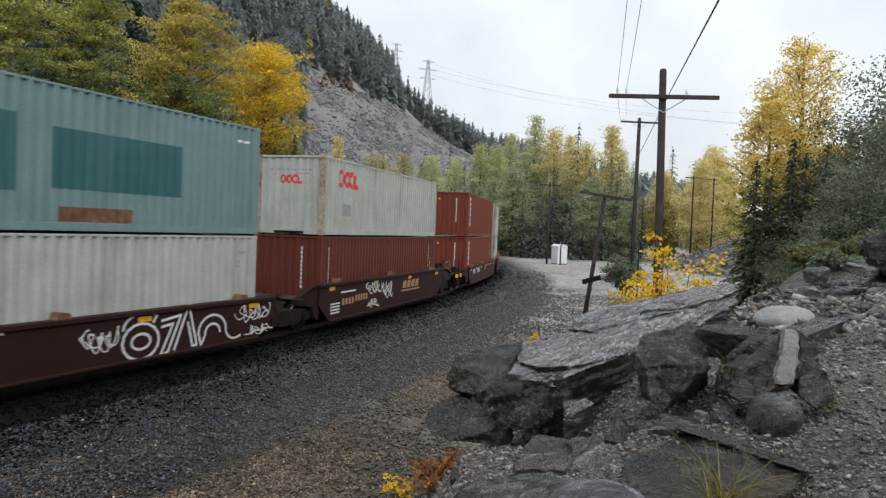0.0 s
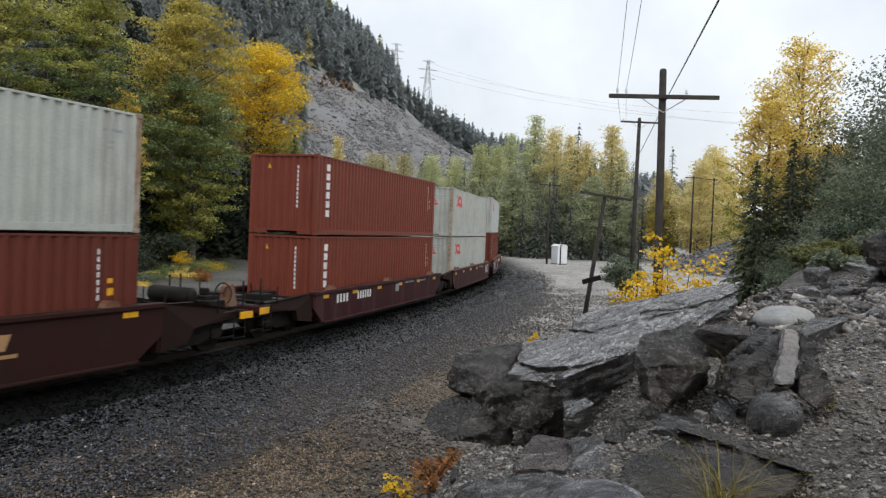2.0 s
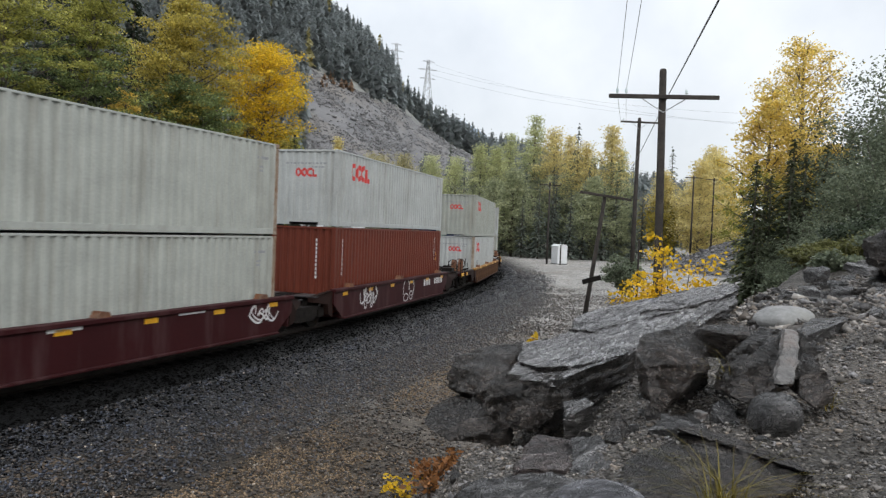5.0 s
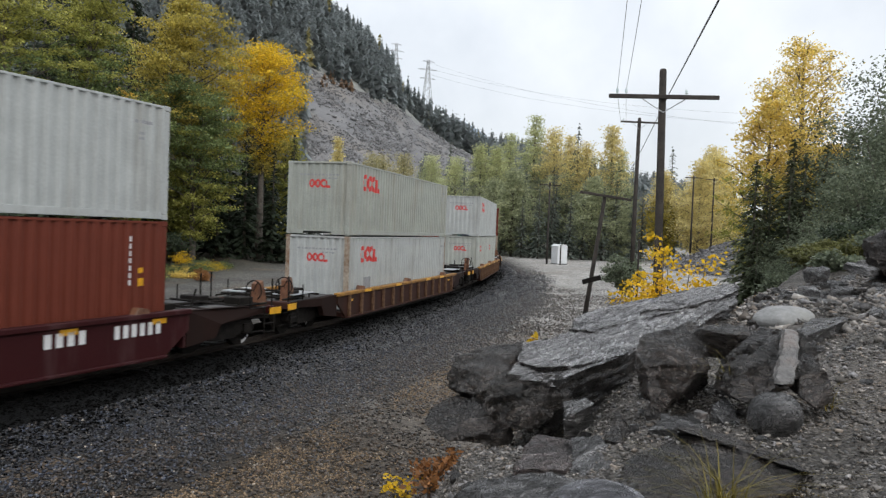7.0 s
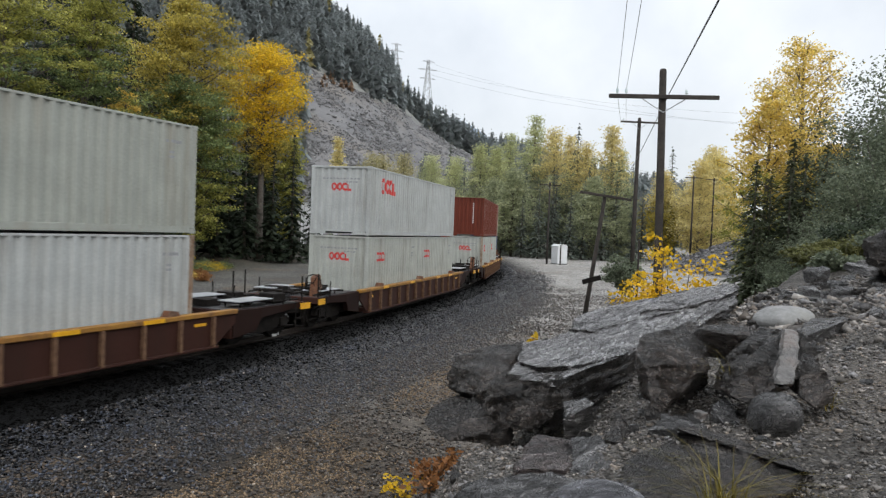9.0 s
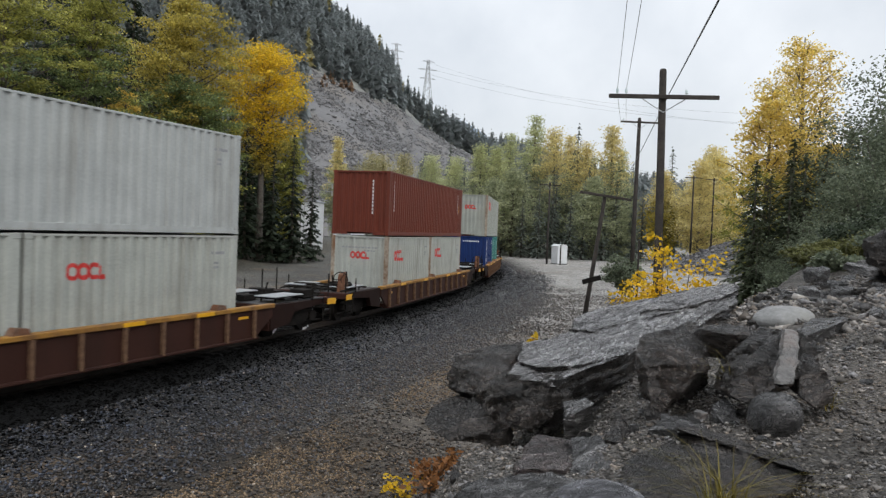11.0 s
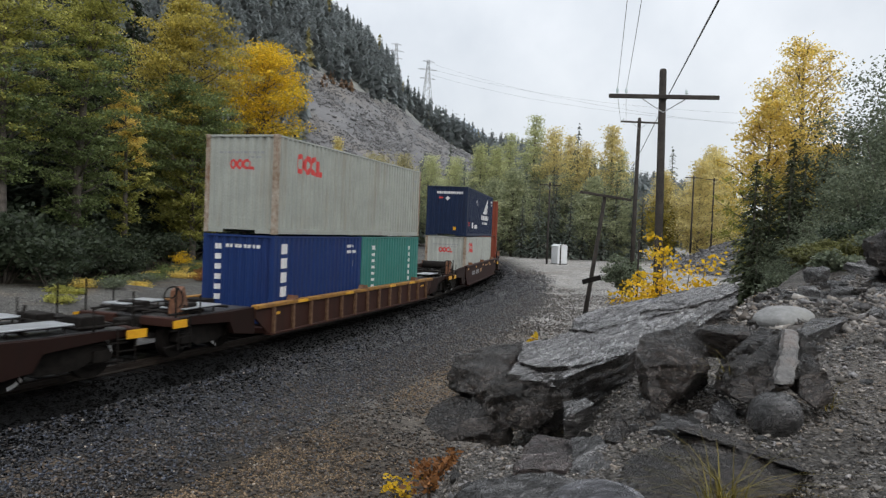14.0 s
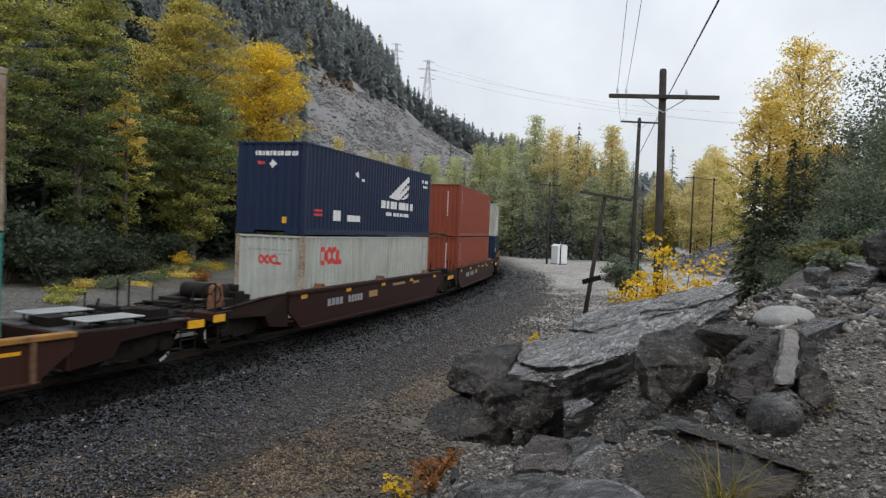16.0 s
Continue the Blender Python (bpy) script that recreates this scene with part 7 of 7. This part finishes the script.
        part("valve_box", shared(("valve_box", x), lambda: boxed((x + 0.35, x + 0.7, -0.9, -0.4, 1.0, 1.42), (x + 0.45, x + 0.58, -0.8, -0.55, 1.42, 1.6), bevel=0.03), M_DARKSTEEL), None, c)
    lay_marks(c, marks, False, pose(0, -1.47, 0))
    for x in bogies:
        bogie(c, x, s)
    ride(c, s, Matrix.Identity(4))
    return c


def reflectors(hw, top, n=4):
    return [bar(-hw + 0.6 + (2 * hw - 1.6) * i / (n - 1), -hw + 1.0 + (2 * hw - 1.6) * i / (n - 1), top - 0.24, top - 0.12) for i in range(n)]


FLOOR = 0.36


def load(ob, s, z, x=0.0):
    ride(ob, s, pose(x, 0, z))


def middle(front):
    return front + 6.096


LOWER = 2.591
UP = FLOOR + LOWER + 0.03
# leading articulated pair, brown
s = middle(-92.54)
well_car("dark brown container well car with white spray-painted loops", s, 6.5, 7.62, 1.26, P_CAR_BROWN, bogies=(7.86,), marks=((reflectors(6.5, 1.26), M_YELLOW, "reflector"), (big_tag(1.25, 0.17) + scribble(8, 0.2, 0.5, 1.0, 0.5, 4, 0.018) + scribble(9, 5.0, 0.65, 1.4, 0.45, 4, 0.018) + scribble(10, 5.4, 0.25, 1.1, 0.3, 4, 0.015), M_WMARK, "graffiti"), (bars(-2.4, 1.16, 5, 0.16, 0.05, 0.05), M_WMARK, "stencil")))
a_up = container("faded pale teal container with dark repainted patches", 12.192, 2.896, P_FADED, [([bar(-0.3, 3.2, 0.85, 2.05), bar(-3.4, -1.05, 0.75, 2.2)], P_PATCH, "repainted_patch"), ([bar(-0.1, 1.7, 0.2, 0.5)], P_RUST, "worn_patch"), (bars(5.2, 2.5, 3, 0.12, 0.07, 0.03), M_WMARK, "stencil")])
load(a_up, s, UP)
load(white_box(label="off-white corrugated container under a faded teal one", mat=P_WHITE), s, FLOOR)
s = middle(-76.83)
well_car("dark brown container well car with small white graffiti", s, 6.5, (7.62, 9.5), 1.42, P_CAR_BROWN, bogies=(7.75,), tank=1, wheel_end=1, marks=((reflectors(6.5, 1.42), M_YELLOW, "reflector"), (scribble(21, -2.9, 0.85, 1.6, 0.45, 5, 0.022) + scribble(22, -1.3, 0.55, 1.2, 0.65, 4, 0.022) + scribble(23, -2.7, 0.3, 1.1, 0.35, 4, 0.02), M_WMARK, "graffiti"), ([bar(1.0 + i * 0.52, 1.4 + i * 0.52, 0.82, 1.12, 0.12) for i in range(4)] + [bar(0.9, 3.2, 0.68, 0.75)] + bars(-4.9, 0.85, 4, 0.17, 0.22, 0.09) + bars(-3.8, 0.9, 5, 0.15, 0.22, 0.08), M_TAN, "lettering_bars"), (bars(-5.8, 0.75, 4, 0.7, 0.05, 0.05, True) + bars(-5.0, 1.1, 1, 1.2, 0.06, 0.02), M_WMARK, "stencil")))
load(white_box(label="off-white corrugated container with a red emblem on a brown box", rusty=True, patch=True), s, UP)
load(red_box(LOWER, P_MAROON, "dark red-brown corrugated container under a white one"), s, FLOOR)
# maroon three-unit set
MAROON_MARKS = [(reflectors(6.5, 1.2, 6), M_YELLOW, "reflector"), (bars(-4.9, 1.02, 4, 0.15, 0.28, 0.1) + bars(-3.2, 1.02, 6, 0.13, 0.28, 0.09), M_WMARK, "lettering_bars"), ([bar(0.6, 0.95, 0.75, 1.05), bar(1.7, 2.8, 1.02, 1.09), bar(3.4, 4.4, 1.0, 1.07)], M_GREYMARK, "stencil")]
s = middle(-57.23)
well_car("maroon container well car with white stencilled bars", s, 6.5, (9.5, 7.62), 1.2, P_CAR_MAROON, bogies=(-7.75, 7.86), marks=MAROON_MARKS)
load(red_box(LOWER, P_OXIDE, "rust-red corrugated container with a white upright marking", True), s, UP)
load(red_box(LOWER, P_OXIDE, "rust-red corrugated container with a white upright marking", True), s, FLOOR)
s = middle(-41.48)
well_car("maroon container well car with faint white graffiti", s, 6.5, 7.62, 1.2, P_CAR_MAROON, bogies=(7.86,), marks=((reflectors(6.5, 1.2, 6), M_YELLOW, "reflector"), ([bar(2.0, 2.9, 1.05, 1.12), bar(-1.5, -0.7, 1.03, 1.1)] + scribble(31, 4.6, 0.55, 1.2, 0.5, 3, 0.03), M_WMARK, "graffiti")))
load(white_box(rusty=True, label="off-white corrugated container stacked on a like one"), s, UP)
load(white_box(rusty=True, label="off-white corrugated container in a maroon well car"), s, FLOOR)
s = middle(-25.75)
well_car("maroon container well car with white scribbles and stencils", s, 6.5, (7.62, 9.95), 1.2, P_CAR_MAROON, bogies=(8.2,), wheel_end=1, marks=((reflectors(6.5, 1.2, 6), M_YELLOW, "reflector"), (bars(2.9, 1.02, 4, 0.15, 0.28, 0.1) + bars(4.5, 1.02, 6, 0.13, 0.28, 0.09), M_WMARK, "lettering_bars"), (scribble(41, -4.4, 0.35, 1.7, 0.75, 5, 0.03) + strokes((loop(0.55, 0.75, 0.38, 0.4, -0.02, 0.6), loop(1.2, 0.8, 0.32, 0.36, -0.3, 0.55), loop(0.5, 0.4, 0.28, 0.16), loop(1.15, 0.45, 0.22, 0.18)), 0.022), M_WMARK, "graffiti")))
load(white_box(mat=P_WHITE2, label="off-white corrugated container with a red emblem on a red-brown one"), s, FLOOR + 2.926)
load(red_box(2.896, P_BROWN, "red-brown corrugated container with white upright stencils"), s, FLOOR)
# four single ribbed cars
RIB_MARKS = [([bar(-6.5, -6.1, 0.72, 0.8), bar(5.9, 6.3, 0.75, 0.82)], M_YELLOW, "reflector")]


def ribbed(front):
    s = middle(front)
    c = well_car("rusty brown ribbed well car with a worn yellow edge", s, 7.25, 10.55, 1.05, P_CAR_RIB, ribbed=True, bogies=(-8.95, 8.95), wheel_end=-1, marks=RIB_MARKS)
    for k in (-4.9, -1.6, 2.4, 4.6):
        part("reflector", shared(("chord_reflector", k), lambda: boxed((k - 0.3, k + 0.3, -1.552, -1.538, 0.97, 1.06)), M_YELLOW), None, c, "yellow reflector")
    return s


s = ribbed(-4.63)
load(white_box(mat=P_GREY, label="light grey corrugated container with a red emblem"), s, UP)
load(white_box(mat=P_WHITE2, rusty=True, patch=True, label="white corrugated container with rusty corner posts"), s, FLOOR)
SHORT = 6.058
s = ribbed(17.30)
load(white_box(mat=P_WHITE2, label="white corrugated container on two short ones"), s, UP)
for x in (-3.067, 3.067):
    load(white_box(length=SHORT, mat=P_WHITE, label="short off-white container in a ribbed well car", big=0.95), s, FLOOR, x)
s = ribbed(39.46)
load(red_box(LOWER, P_BROWN, "red-brown corrugated container on two white ones"), s, UP)
for x in (-3.067, 3.067):
    load(white_box(length=SHORT, mat=P_WHITE, rusty=True, label="short off-white container with rusty corner posts", big=1.2), s, FLOOR, x)
s = ribbed(61.63)
load(white_box(2.896, mat=P_GREY, rusty=True, label="tall grey-white container streaked with rust"), s, UP)
blue = container("short blue corrugated container with white upright bars", SHORT, LOWER, P_BLUE, [(bars(-2.55, 2.35, 5, 0.3, 0.3, 0.12, True), M_WMARK, "lettering_bars"), (bars(1.9, 2.3, 3, 0.13, 0.1, 0.04) + bars(1.9, 2.1, 4, 0.13, 0.1, 0.04) + bars(2.3, 1.75, 1, 0.12, 0.2, 0.1), M_WMARK, "stencil")], [(bars(-0.8, 2.3, 7, 0.18, 0.16, 0.14, True), M_WMARK, "lettering_bars"), (bars(-0.45, 2.3, 8, 0.1, 0.1, 0.05), M_WMARK, "stencil")])
load(blue, s, FLOOR, -3.067)
teal = container("short teal-green container with a white upright panel", SHORT, LOWER, P_TEAL, [([bar(-2.1, -1.72, 0.35, 2.25)], M_WMARK, "panel"), (bars(1.9, 2.2, 6, 0.06, 0.16, 0.1, True), M_WMARK, "stencil")])
part("lettering_bars", mark(bars(-2.04, 2.1, 7, 0.26, 0.14, 0.1, True), True, 0.0062), P_TEAL, teal).matrix_basis = pose(0, -1.213, 0)
load(teal, s, FLOOR, 3.067)
# brown set with long wells
LONG_MARKS = [(reflectors(7.2, 1.3, 5), M_YELLOW, "reflector"), (bars(-4.8, 0.92, 4, 0.24, 0.24, 0.06) + bars(-3.2, 0.92, 5, 0.2, 0.24, 0.05), M_GREYMARK, "lettering_bars"), ([bar(-1.4, -0.6, 0.72, 0.95), bar(1.0, 2.4, 1.0, 1.1), bar(3.4, 4.2, 0.95, 1.06)], M_TAN, "stencil")]
s = middle(83.61)
well_car("grimy brown container well car with yellow reflectors", s, 7.2, (10.8, 9.05), 1.3, P_CAR_BROWN, bogies=(-9.1, 9.15), tank=-1, wheel_end=-1, marks=LONG_MARKS)
navy = container("navy blue container with white wing-shaped emblem", 12.192, 2.896, P_NAVY, [
    ([[(0.9, 1.55), (3.1, 2.55), (3.2, 2.35), (1.6, 1.5)], [(1.5, 1.5), (3.2, 2.2), (3.1, 1.98), (2.1, 1.5)], [(2.2, 1.5), (3.15, 1.85), (3.0, 1.6)]] + [bar(0.2 + i * 0.45, 0.55 + i * 0.45, 1.1, 1.4) for i in range(8)] + bars(0.6, 0.95, 7, 0.3, 0.14, 0.1), M_WMARK, "emblem"),
    ([[(-2.35, 2.2), (-2.05, 2.4), (-2.05, 2.0)], bar(-1.85, -1.6, 1.98, 2.08), bar(-4.1, -3.5, 0.5, 0.85), bar(-3.0, -1.9, 0.5, 0.72)] + bars(4.9, 2.55, 5, 0.14, 0.14, 0.04) + bars(5.0, 2.3, 3, 0.16, 0.1, 0.05), M_WMARK, "stencil"),
    ([bar(-5.4, -4.9, 0.62, 0.7), bar(-5.4, -4.9, 0.76, 0.84)], M_RLOGO, "stripe")],
    [(bars(-0.62, 2.6, 12, 0.1, 0.14, 0.03), M_WMARK, "stencil"), ([[(-0.12, 2.2), (0.02, 2.06), (0.16, 2.2), (0.02, 2.34)]], M_WMARK, "diamond_label"), ([bar(-0.5, -0.25, 2.18, 2.28)], M_RLOGO, "label"), ([bar(0.4, 0.58, 0.35, 0.55)], M_YELLOW, "warning_label")])
load(navy, s, UP)
load(white_box(rusty=True, label="off-white container under a navy one"), s, FLOOR)
s = middle(102.0)
well_car("grimy brown container well car with yellow reflectors", s, 7.2, 9.05, 1.3, P_CAR_BROWN, bogies=(9.15,), marks=LONG_MARKS)
load(red_box(2.896, P_RED, "tall rust-red container on a like one"), s, UP)
load(red_box(LOWER, P_RED, "rust-red container in a brown well car"), s, FLOOR)
s = middle(120.3)
well_car("grimy brown container well car with yellow reflectors", s, 7.2, 9.05, 1.3, P_CAR_BROWN, bogies=(9.15,), marks=LONG_MARKS)
load(white_box(label="off-white container on a navy one"), s, UP)
load(container("navy blue corrugated container under a white one", 12.192, LOWER, P_NAVY, [(bars(-4.6, 1.6, 6, 0.3, 0.3, 0.1), M_WMARK, "lettering_bars")]), s, FLOOR)


# ---- poles and wires ----
def pole(label, x, y, z, h, r, arm, arm_down, lean=(0, 0), turn=0.0, pins=(-1.3, -1.05, 0.62), category="utility pole", braces=True, board=False):
    p = thing("utility_pole", label, category)
    bm = bmesh.new()
    tube(bm, [(0, 0, -0.5), (0, 0, h * 0.5), (0, 0, h - 0.06), (0, 0, h)], [r * 1.3, r * 1.1, r * 0.92, r * 0.7], n=14)
    part("post", bm, M_POLE, p, smooth=True)
    a = h - arm_down
    if arm:
        part("crossarm", boxed((-arm / 2, arm / 2, -r - 0.1, -r, a - 0.055, a + 0.055), bevel=0.008), M_POLE, p)
        if braces:
            for s_ in (-1, 1):
                bm = bmesh.new()
                rod(bm, (s_ * arm * 0.2, -r - 0.03, a - 0.05), (0, -r * 0.9, a - 0.42), 0.014, n=5)
                part("brace", bm, M_GALV, p)
        for k in pins:
            bm = bmesh.new()
            rod(bm, (k, -r - 0.05, a + 0.05), (k, -r - 0.05, a + 0.13), 0.012, n=6)
            for i in range(2):
                rod(bm, (k, -r - 0.05, a + 0.1 + i * 0.05), (k, -r - 0.05, a + 0.15 + i * 0.05), 0.045 - 0.008 * i, 0.03, n=10)
            part("insulator", bm, M_GLASS, p)
    if board:
        part("board", boxed((-0.42, 0.42, -r - 0.06, -r - 0.02, board - 0.11, board + 0.11), bevel=0.01), M_DARKSTEEL, p).matrix_basis = Matrix.Translation((0, 0, board)) @ pose(0, 0, 0, 0, -24, 0) @ Matrix.Translation((0, 0, -board))
    p.matrix_basis = pose(x, y, z, lean[0], lean[1], turn)
    return p


pole("tall weathered timber pole with one crossarm and three insulators", 6.12, 20.3, -0.7, 8.75, 0.105, 3.05, 0.8, lean=(0, -1.2))
pole("weathered timber pole with a short crossarm", 12.05, 46, 0.0, 10.9, 0.12, 2.44, 0.3, lean=(0, 0.3), pins=(-1.05,))
pole("leaning old pole with a crossarm and a dark board", 6.35, 32, -0.7, 5.9, 0.085, 2.3, 0.06, lean=(0, 7), pins=(), braces=False, board=2.1)
pole("thin dark marker post beside the clearing", 13.35, 82, -0.2, 2.4, 0.07, 0, 0.1)
pole("distant timber pole with a crossarm", 12.1, 84, -0.2, 9.5, 0.1, 2.44, 0.3, pins=())
pole("distant timber pole with a crossarm", 33.5, 98, 2.0, 10.0, 0.1, 2.44, 0.3, pins=())
pole("distant timber pole with a crossarm", 37.0, 100, 2.0, 10.0, 0.1, 2.44, 0.3, pins=())
pole("pale plastic marker post", 9.75, 36, -0.7, 3.9, 0.05, 0, 0.1)


def wire(a, b, sag, r=0.008, label="thin dark overhead wire between poles"):
    a, b = Vector(a), Vector(b)
    pts = [a.lerp(b, i / 24) - Vector((0, 0, sag * 4 * (i / 24) * (1 - i / 24))) for i in range(25)]
    bm = bmesh.new()
    tube(bm, pts, [r] * 25, n=5)
    return tagged(new("overhead_wire", mesh_of("overhead_wire", bm, M_WIRE)), label, "wire")


P1, P2, P0 = Vector((5.95, 20.15, 7.42)), Vector((12.1, 45.85, 10.75)), Vector((0.6, -7.0, 8.6))
for k, r in ((-1.3, 0.006), (-1.05, 0.006)):
    wire(P1 + Vector((k, 0, 0)), P0 + Vector((k - 0.55, 0, 0.4)), 0.5, r)
    wire(P2 + Vector((k * 0.8, 0, 0)), P1 + Vector((k, 0, 0)), 0.5, r)
wire((6.06, 20.05, 7.32), (-0.75, -7.00, 4.80), 0.0, 0.014, "thick dark cable running from the pole overhead")
wire((6.06, 20.05, 7.32), (11.09, 44.0, 7.27), 0.1, 0.014, "thick dark cable between two poles")
for i, (z, zz) in enumerate(((60, 58), (66, 64), (52, 50))):
    wire((-20, 640, 140 + i * 5), (300, 300, z), 18, 0.05, "distant high-voltage line across the valley")


# ---- pylons on the ridge ----
M_PYLON = material("grey_pylon_steel", (0.3, 0.31, 0.32), (0.42, 0.43, 0.44), rough=0.6, metal=0.3, bump=0.0)


def pylon(x, y, z, h, turn):
    p = thing("transmission_tower", "grey steel lattice transmission tower on the ridge", "pylon")
    bm = bmesh.new()
    w = h * 0.085

    def at(t):
        return w * (1 - t) ** 1.2 + 0.016 * h
    lv = (0, 0.2, 0.38, 0.54, 0.68, 0.8, 0.9, 1.0)
    for a, b in zip(lv, lv[1:]):
        ra, rb = at(a), at(b)
        for sx, sy in ((1, 1), (1, -1), (-1, -1), (-1, 1)):
            rod(bm, (sx * ra, sy * ra, a * h), (sx * rb, sy * rb, b * h), 0.2, n=4)
        for (ax, ay), (bx, by) in (((1, 1), (1, -1)), ((1, -1), (-1, -1)), ((-1, -1), (-1, 1)), ((-1, 1), (1, 1))):
            rod(bm, (ax * ra, ay * ra, a * h), (bx * rb, by * rb, b * h), 0.12, n=4)
            rod(bm, (bx * ra, by * ra, a * h), (ax * rb, ay * rb, b * h), 0.12, n=4)
    part("lattice_mast", bm, M_PYLON, p)
    for t, ln in ((0.66, 0.15), (0.82, 0.19), (0.97, 0.12)):
        for s_ in (-1, 1):
            bm = bmesh.new()
            rod(bm, (0, 0, t * h), (s_ * ln * h, 0, t * h), 0.2, n=4)
            rod(bm, (0, 0, t * h + 1.6), (s_ * ln * h, 0, t * h), 0.15, n=4)
            part("arm", bm, M_PYLON, p)
    p.matrix_basis = pose(x, y, z, 0, 0, turn)


pylon(-19.5, 640, 104, 48, 20)
pylon(-57.0, 760, 150, 46, 20)


# ---- small buildings of the clearing ----
M_WHITEP = material("white_moulded_plastic", (0.55, 0.57, 0.58), (0.72, 0.74, 0.75), rough=0.4, scale=2, fine=30, bump=0.05, stain=(0.4, 0.4, 0.38), stain_scale=2, stain_amount=0.3)


def cabin(x, y, z, w, h, turn):
    c = thing("portable_toilet", "white plastic portable toilet standing on the gravel", "portable toilet")
    part("body", boxed((-w / 2, w / 2, -w / 2, w / 2, 0.08, h - 0.22), bevel=0.03), M_WHITEP, c)
    part("base", boxed((-w / 2 - 0.04, w / 2 + 0.04, -w / 2 - 0.04, w / 2 + 0.04, -0.1, 0.1)), M_DARKSTEEL, c)
    part("roof", prism(((-w / 2 - 0.05, h - 0.22), (w / 2 + 0.05, h - 0.22), (w * 0.3, h), (-w * 0.3, h)), -w / 2 - 0.04, w / 2 + 0.04), M_WHITEP, c)
    part("door", boxed((-w * 0.34, w * 0.34, -w / 2 - 0.03, -w / 2 - 0.004, 0.14, h - 0.32), bevel=0.01), M_WHITEP, c)
    bm = bmesh.new()
    rod(bm, (w * 0.3, w * 0.3, h - 0.2), (w * 0.3, w * 0.3, h + 0.35), 0.05, n=8)
    part("vent", bm, M_GREYMARK, c)
    c.matrix_basis = pose(x, y, z, 0, 0, turn)


cabin(13.6, 84.5, -0.17, 1.35, 2.35, 25)


def cabinet(x, y, w, h):
    c = thing("equipment_cabinet", "pale grey metal equipment cabinet in the clearing", "cabinet")
    part("body", boxed((-w / 2, w / 2, -w / 2, w / 2, 0.1, h), bevel=0.03), M_WHITEP, c)
    for i in range(3):
        part("door", boxed((-w / 2 + 0.06 + i * w / 3, -w / 2 - 0.02 + (i + 1) * w / 3, -w / 2 - 0.03, -w / 2 - 0.004, 0.3, h - 0.2), bevel=0.01), M_WHITEP, c)
    part("base", boxed((-w / 2 - 0.05, w / 2 + 0.05, -w / 2 - 0.05, w / 2 + 0.05, -0.2, 0.1)), M_GREYMARK, c)
    c.matrix_basis = pose(x, y, -0.17, 0, 0, 15)


cabinet(-16.4, 138, 2.3, 3.6)


def shed(x, y, w, dp, h, turn):
    c = thing("equipment_shed", "tall pale grey metal shed in the clearing", "shed")
    part("wall", boxed((-w / 2, w / 2, -dp / 2, dp / 2, 0.05, h - 0.35), bevel=0.02), M_WHITEP, c)
    part("roof", prism(((-w / 2 - 0.15, h - 0.34), (w / 2 + 0.15, h - 0.34), (w / 2 + 0.1, h - 0.2), (0, h), (-w / 2 - 0.1, h - 0.2)), -dp / 2 - 0.15, dp / 2 + 0.15), M_GREYMARK, c)
    part("base", boxed((-w / 2 - 0.08, w / 2 + 0.08, -dp / 2 - 0.08, dp / 2 + 0.08, -0.4, 0.05)), M_DARKSTEEL, c)
    part("door", boxed((-0.5, 0.5, -dp / 2 - 0.04, -dp / 2 - 0.004, 0.1, 2.2), bevel=0.01), M_GREYMARK, c)
    for k in (-0.3, 0.3):
        part("wall_seam", boxed((w * k - 0.03, w * k + 0.03, -dp / 2 - 0.02, -dp / 2 - 0.003, 2.4, h - 0.5)), M_GREYMARK, c)
    c.matrix_basis = pose(x, y, -0.17, 0, 0, turn)


shed(-18.2, 100, 2.2, 2.6, 6.9, -14)


def gantry(x, y, h, turn):
    """A slim lattice mast with crossarms, hanging insulators and a switch box at its foot."""
    c = thing("lattice_mast", "slim grey steel lattice mast with insulators in the clearing", "steel mast")
    for sx in (-0.45, 0.45):
        for sy in (-0.45, 0.45):
            part("leg", one_rod((sx, sy, -0.3), (sx * 0.6, sy * 0.6, h), 0.07), M_PYLON, c)
    bm = bmesh.new()
    n = 9
    for i in range(n):
        a, b = h * i / n, h * (i + 1) / n
        ka, kb = 0.45 * (1 - 0.4 * i / n), 0.45 * (1 - 0.4 * (i + 1) / n)
        for s_ in (-1, 1):
            rod(bm, (-ka * s_, ka, a), (kb * s_, kb, b), 0.035, n=4)
            rod(bm, (-ka * s_, -ka, a), (kb * s_, -kb, b), 0.035, n=4)
            rod(bm, (ka, -ka * s_, a), (kb, kb * s_, b), 0.035, n=4)
    tagged(part("bracing", bm, M_PYLON, c), kind="stuff")
    for z, w in ((h * 0.98, 1.6), (h * 0.86, 1.6), (h * 0.5, 1.1)):
        part("crossarm", boxed((-w, w, -0.08, 0.08, z - 0.07, z + 0.07)), M_PYLON, c)
        for k in (-0.85, 0.0, 0.85):
            bm = bmesh.new()
            for i in range(4):
                rod(bm, (w * k, -0.1, z - 0.12 - 0.18 * i), (w * k, -0.1, z - 0.27 - 0.18 * i), 0.14, 0.06, n=8)
            part("insulator", bm, M_WHITEP, c)
    part("switch_box", boxed((-0.9, -0.1, -0.9, -0.5, 0.6, 2.0), bevel=0.02), M_WHITEP, c)
    part("equipment_box", boxed((0.2, 1.3, -1.0, -0.4, 0.0, 1.5), bevel=0.03), M_GREYMARK, c)
    c.matrix_basis = pose(x, y, -0.17, 0, 0, turn)


gantry(-20.2, 138, 11.5, 8)
gantry(-9.6, 138, 11.8, -6)


def motions():
    for ob, rows in KEYED:
        walk(ob, rows)


motions()
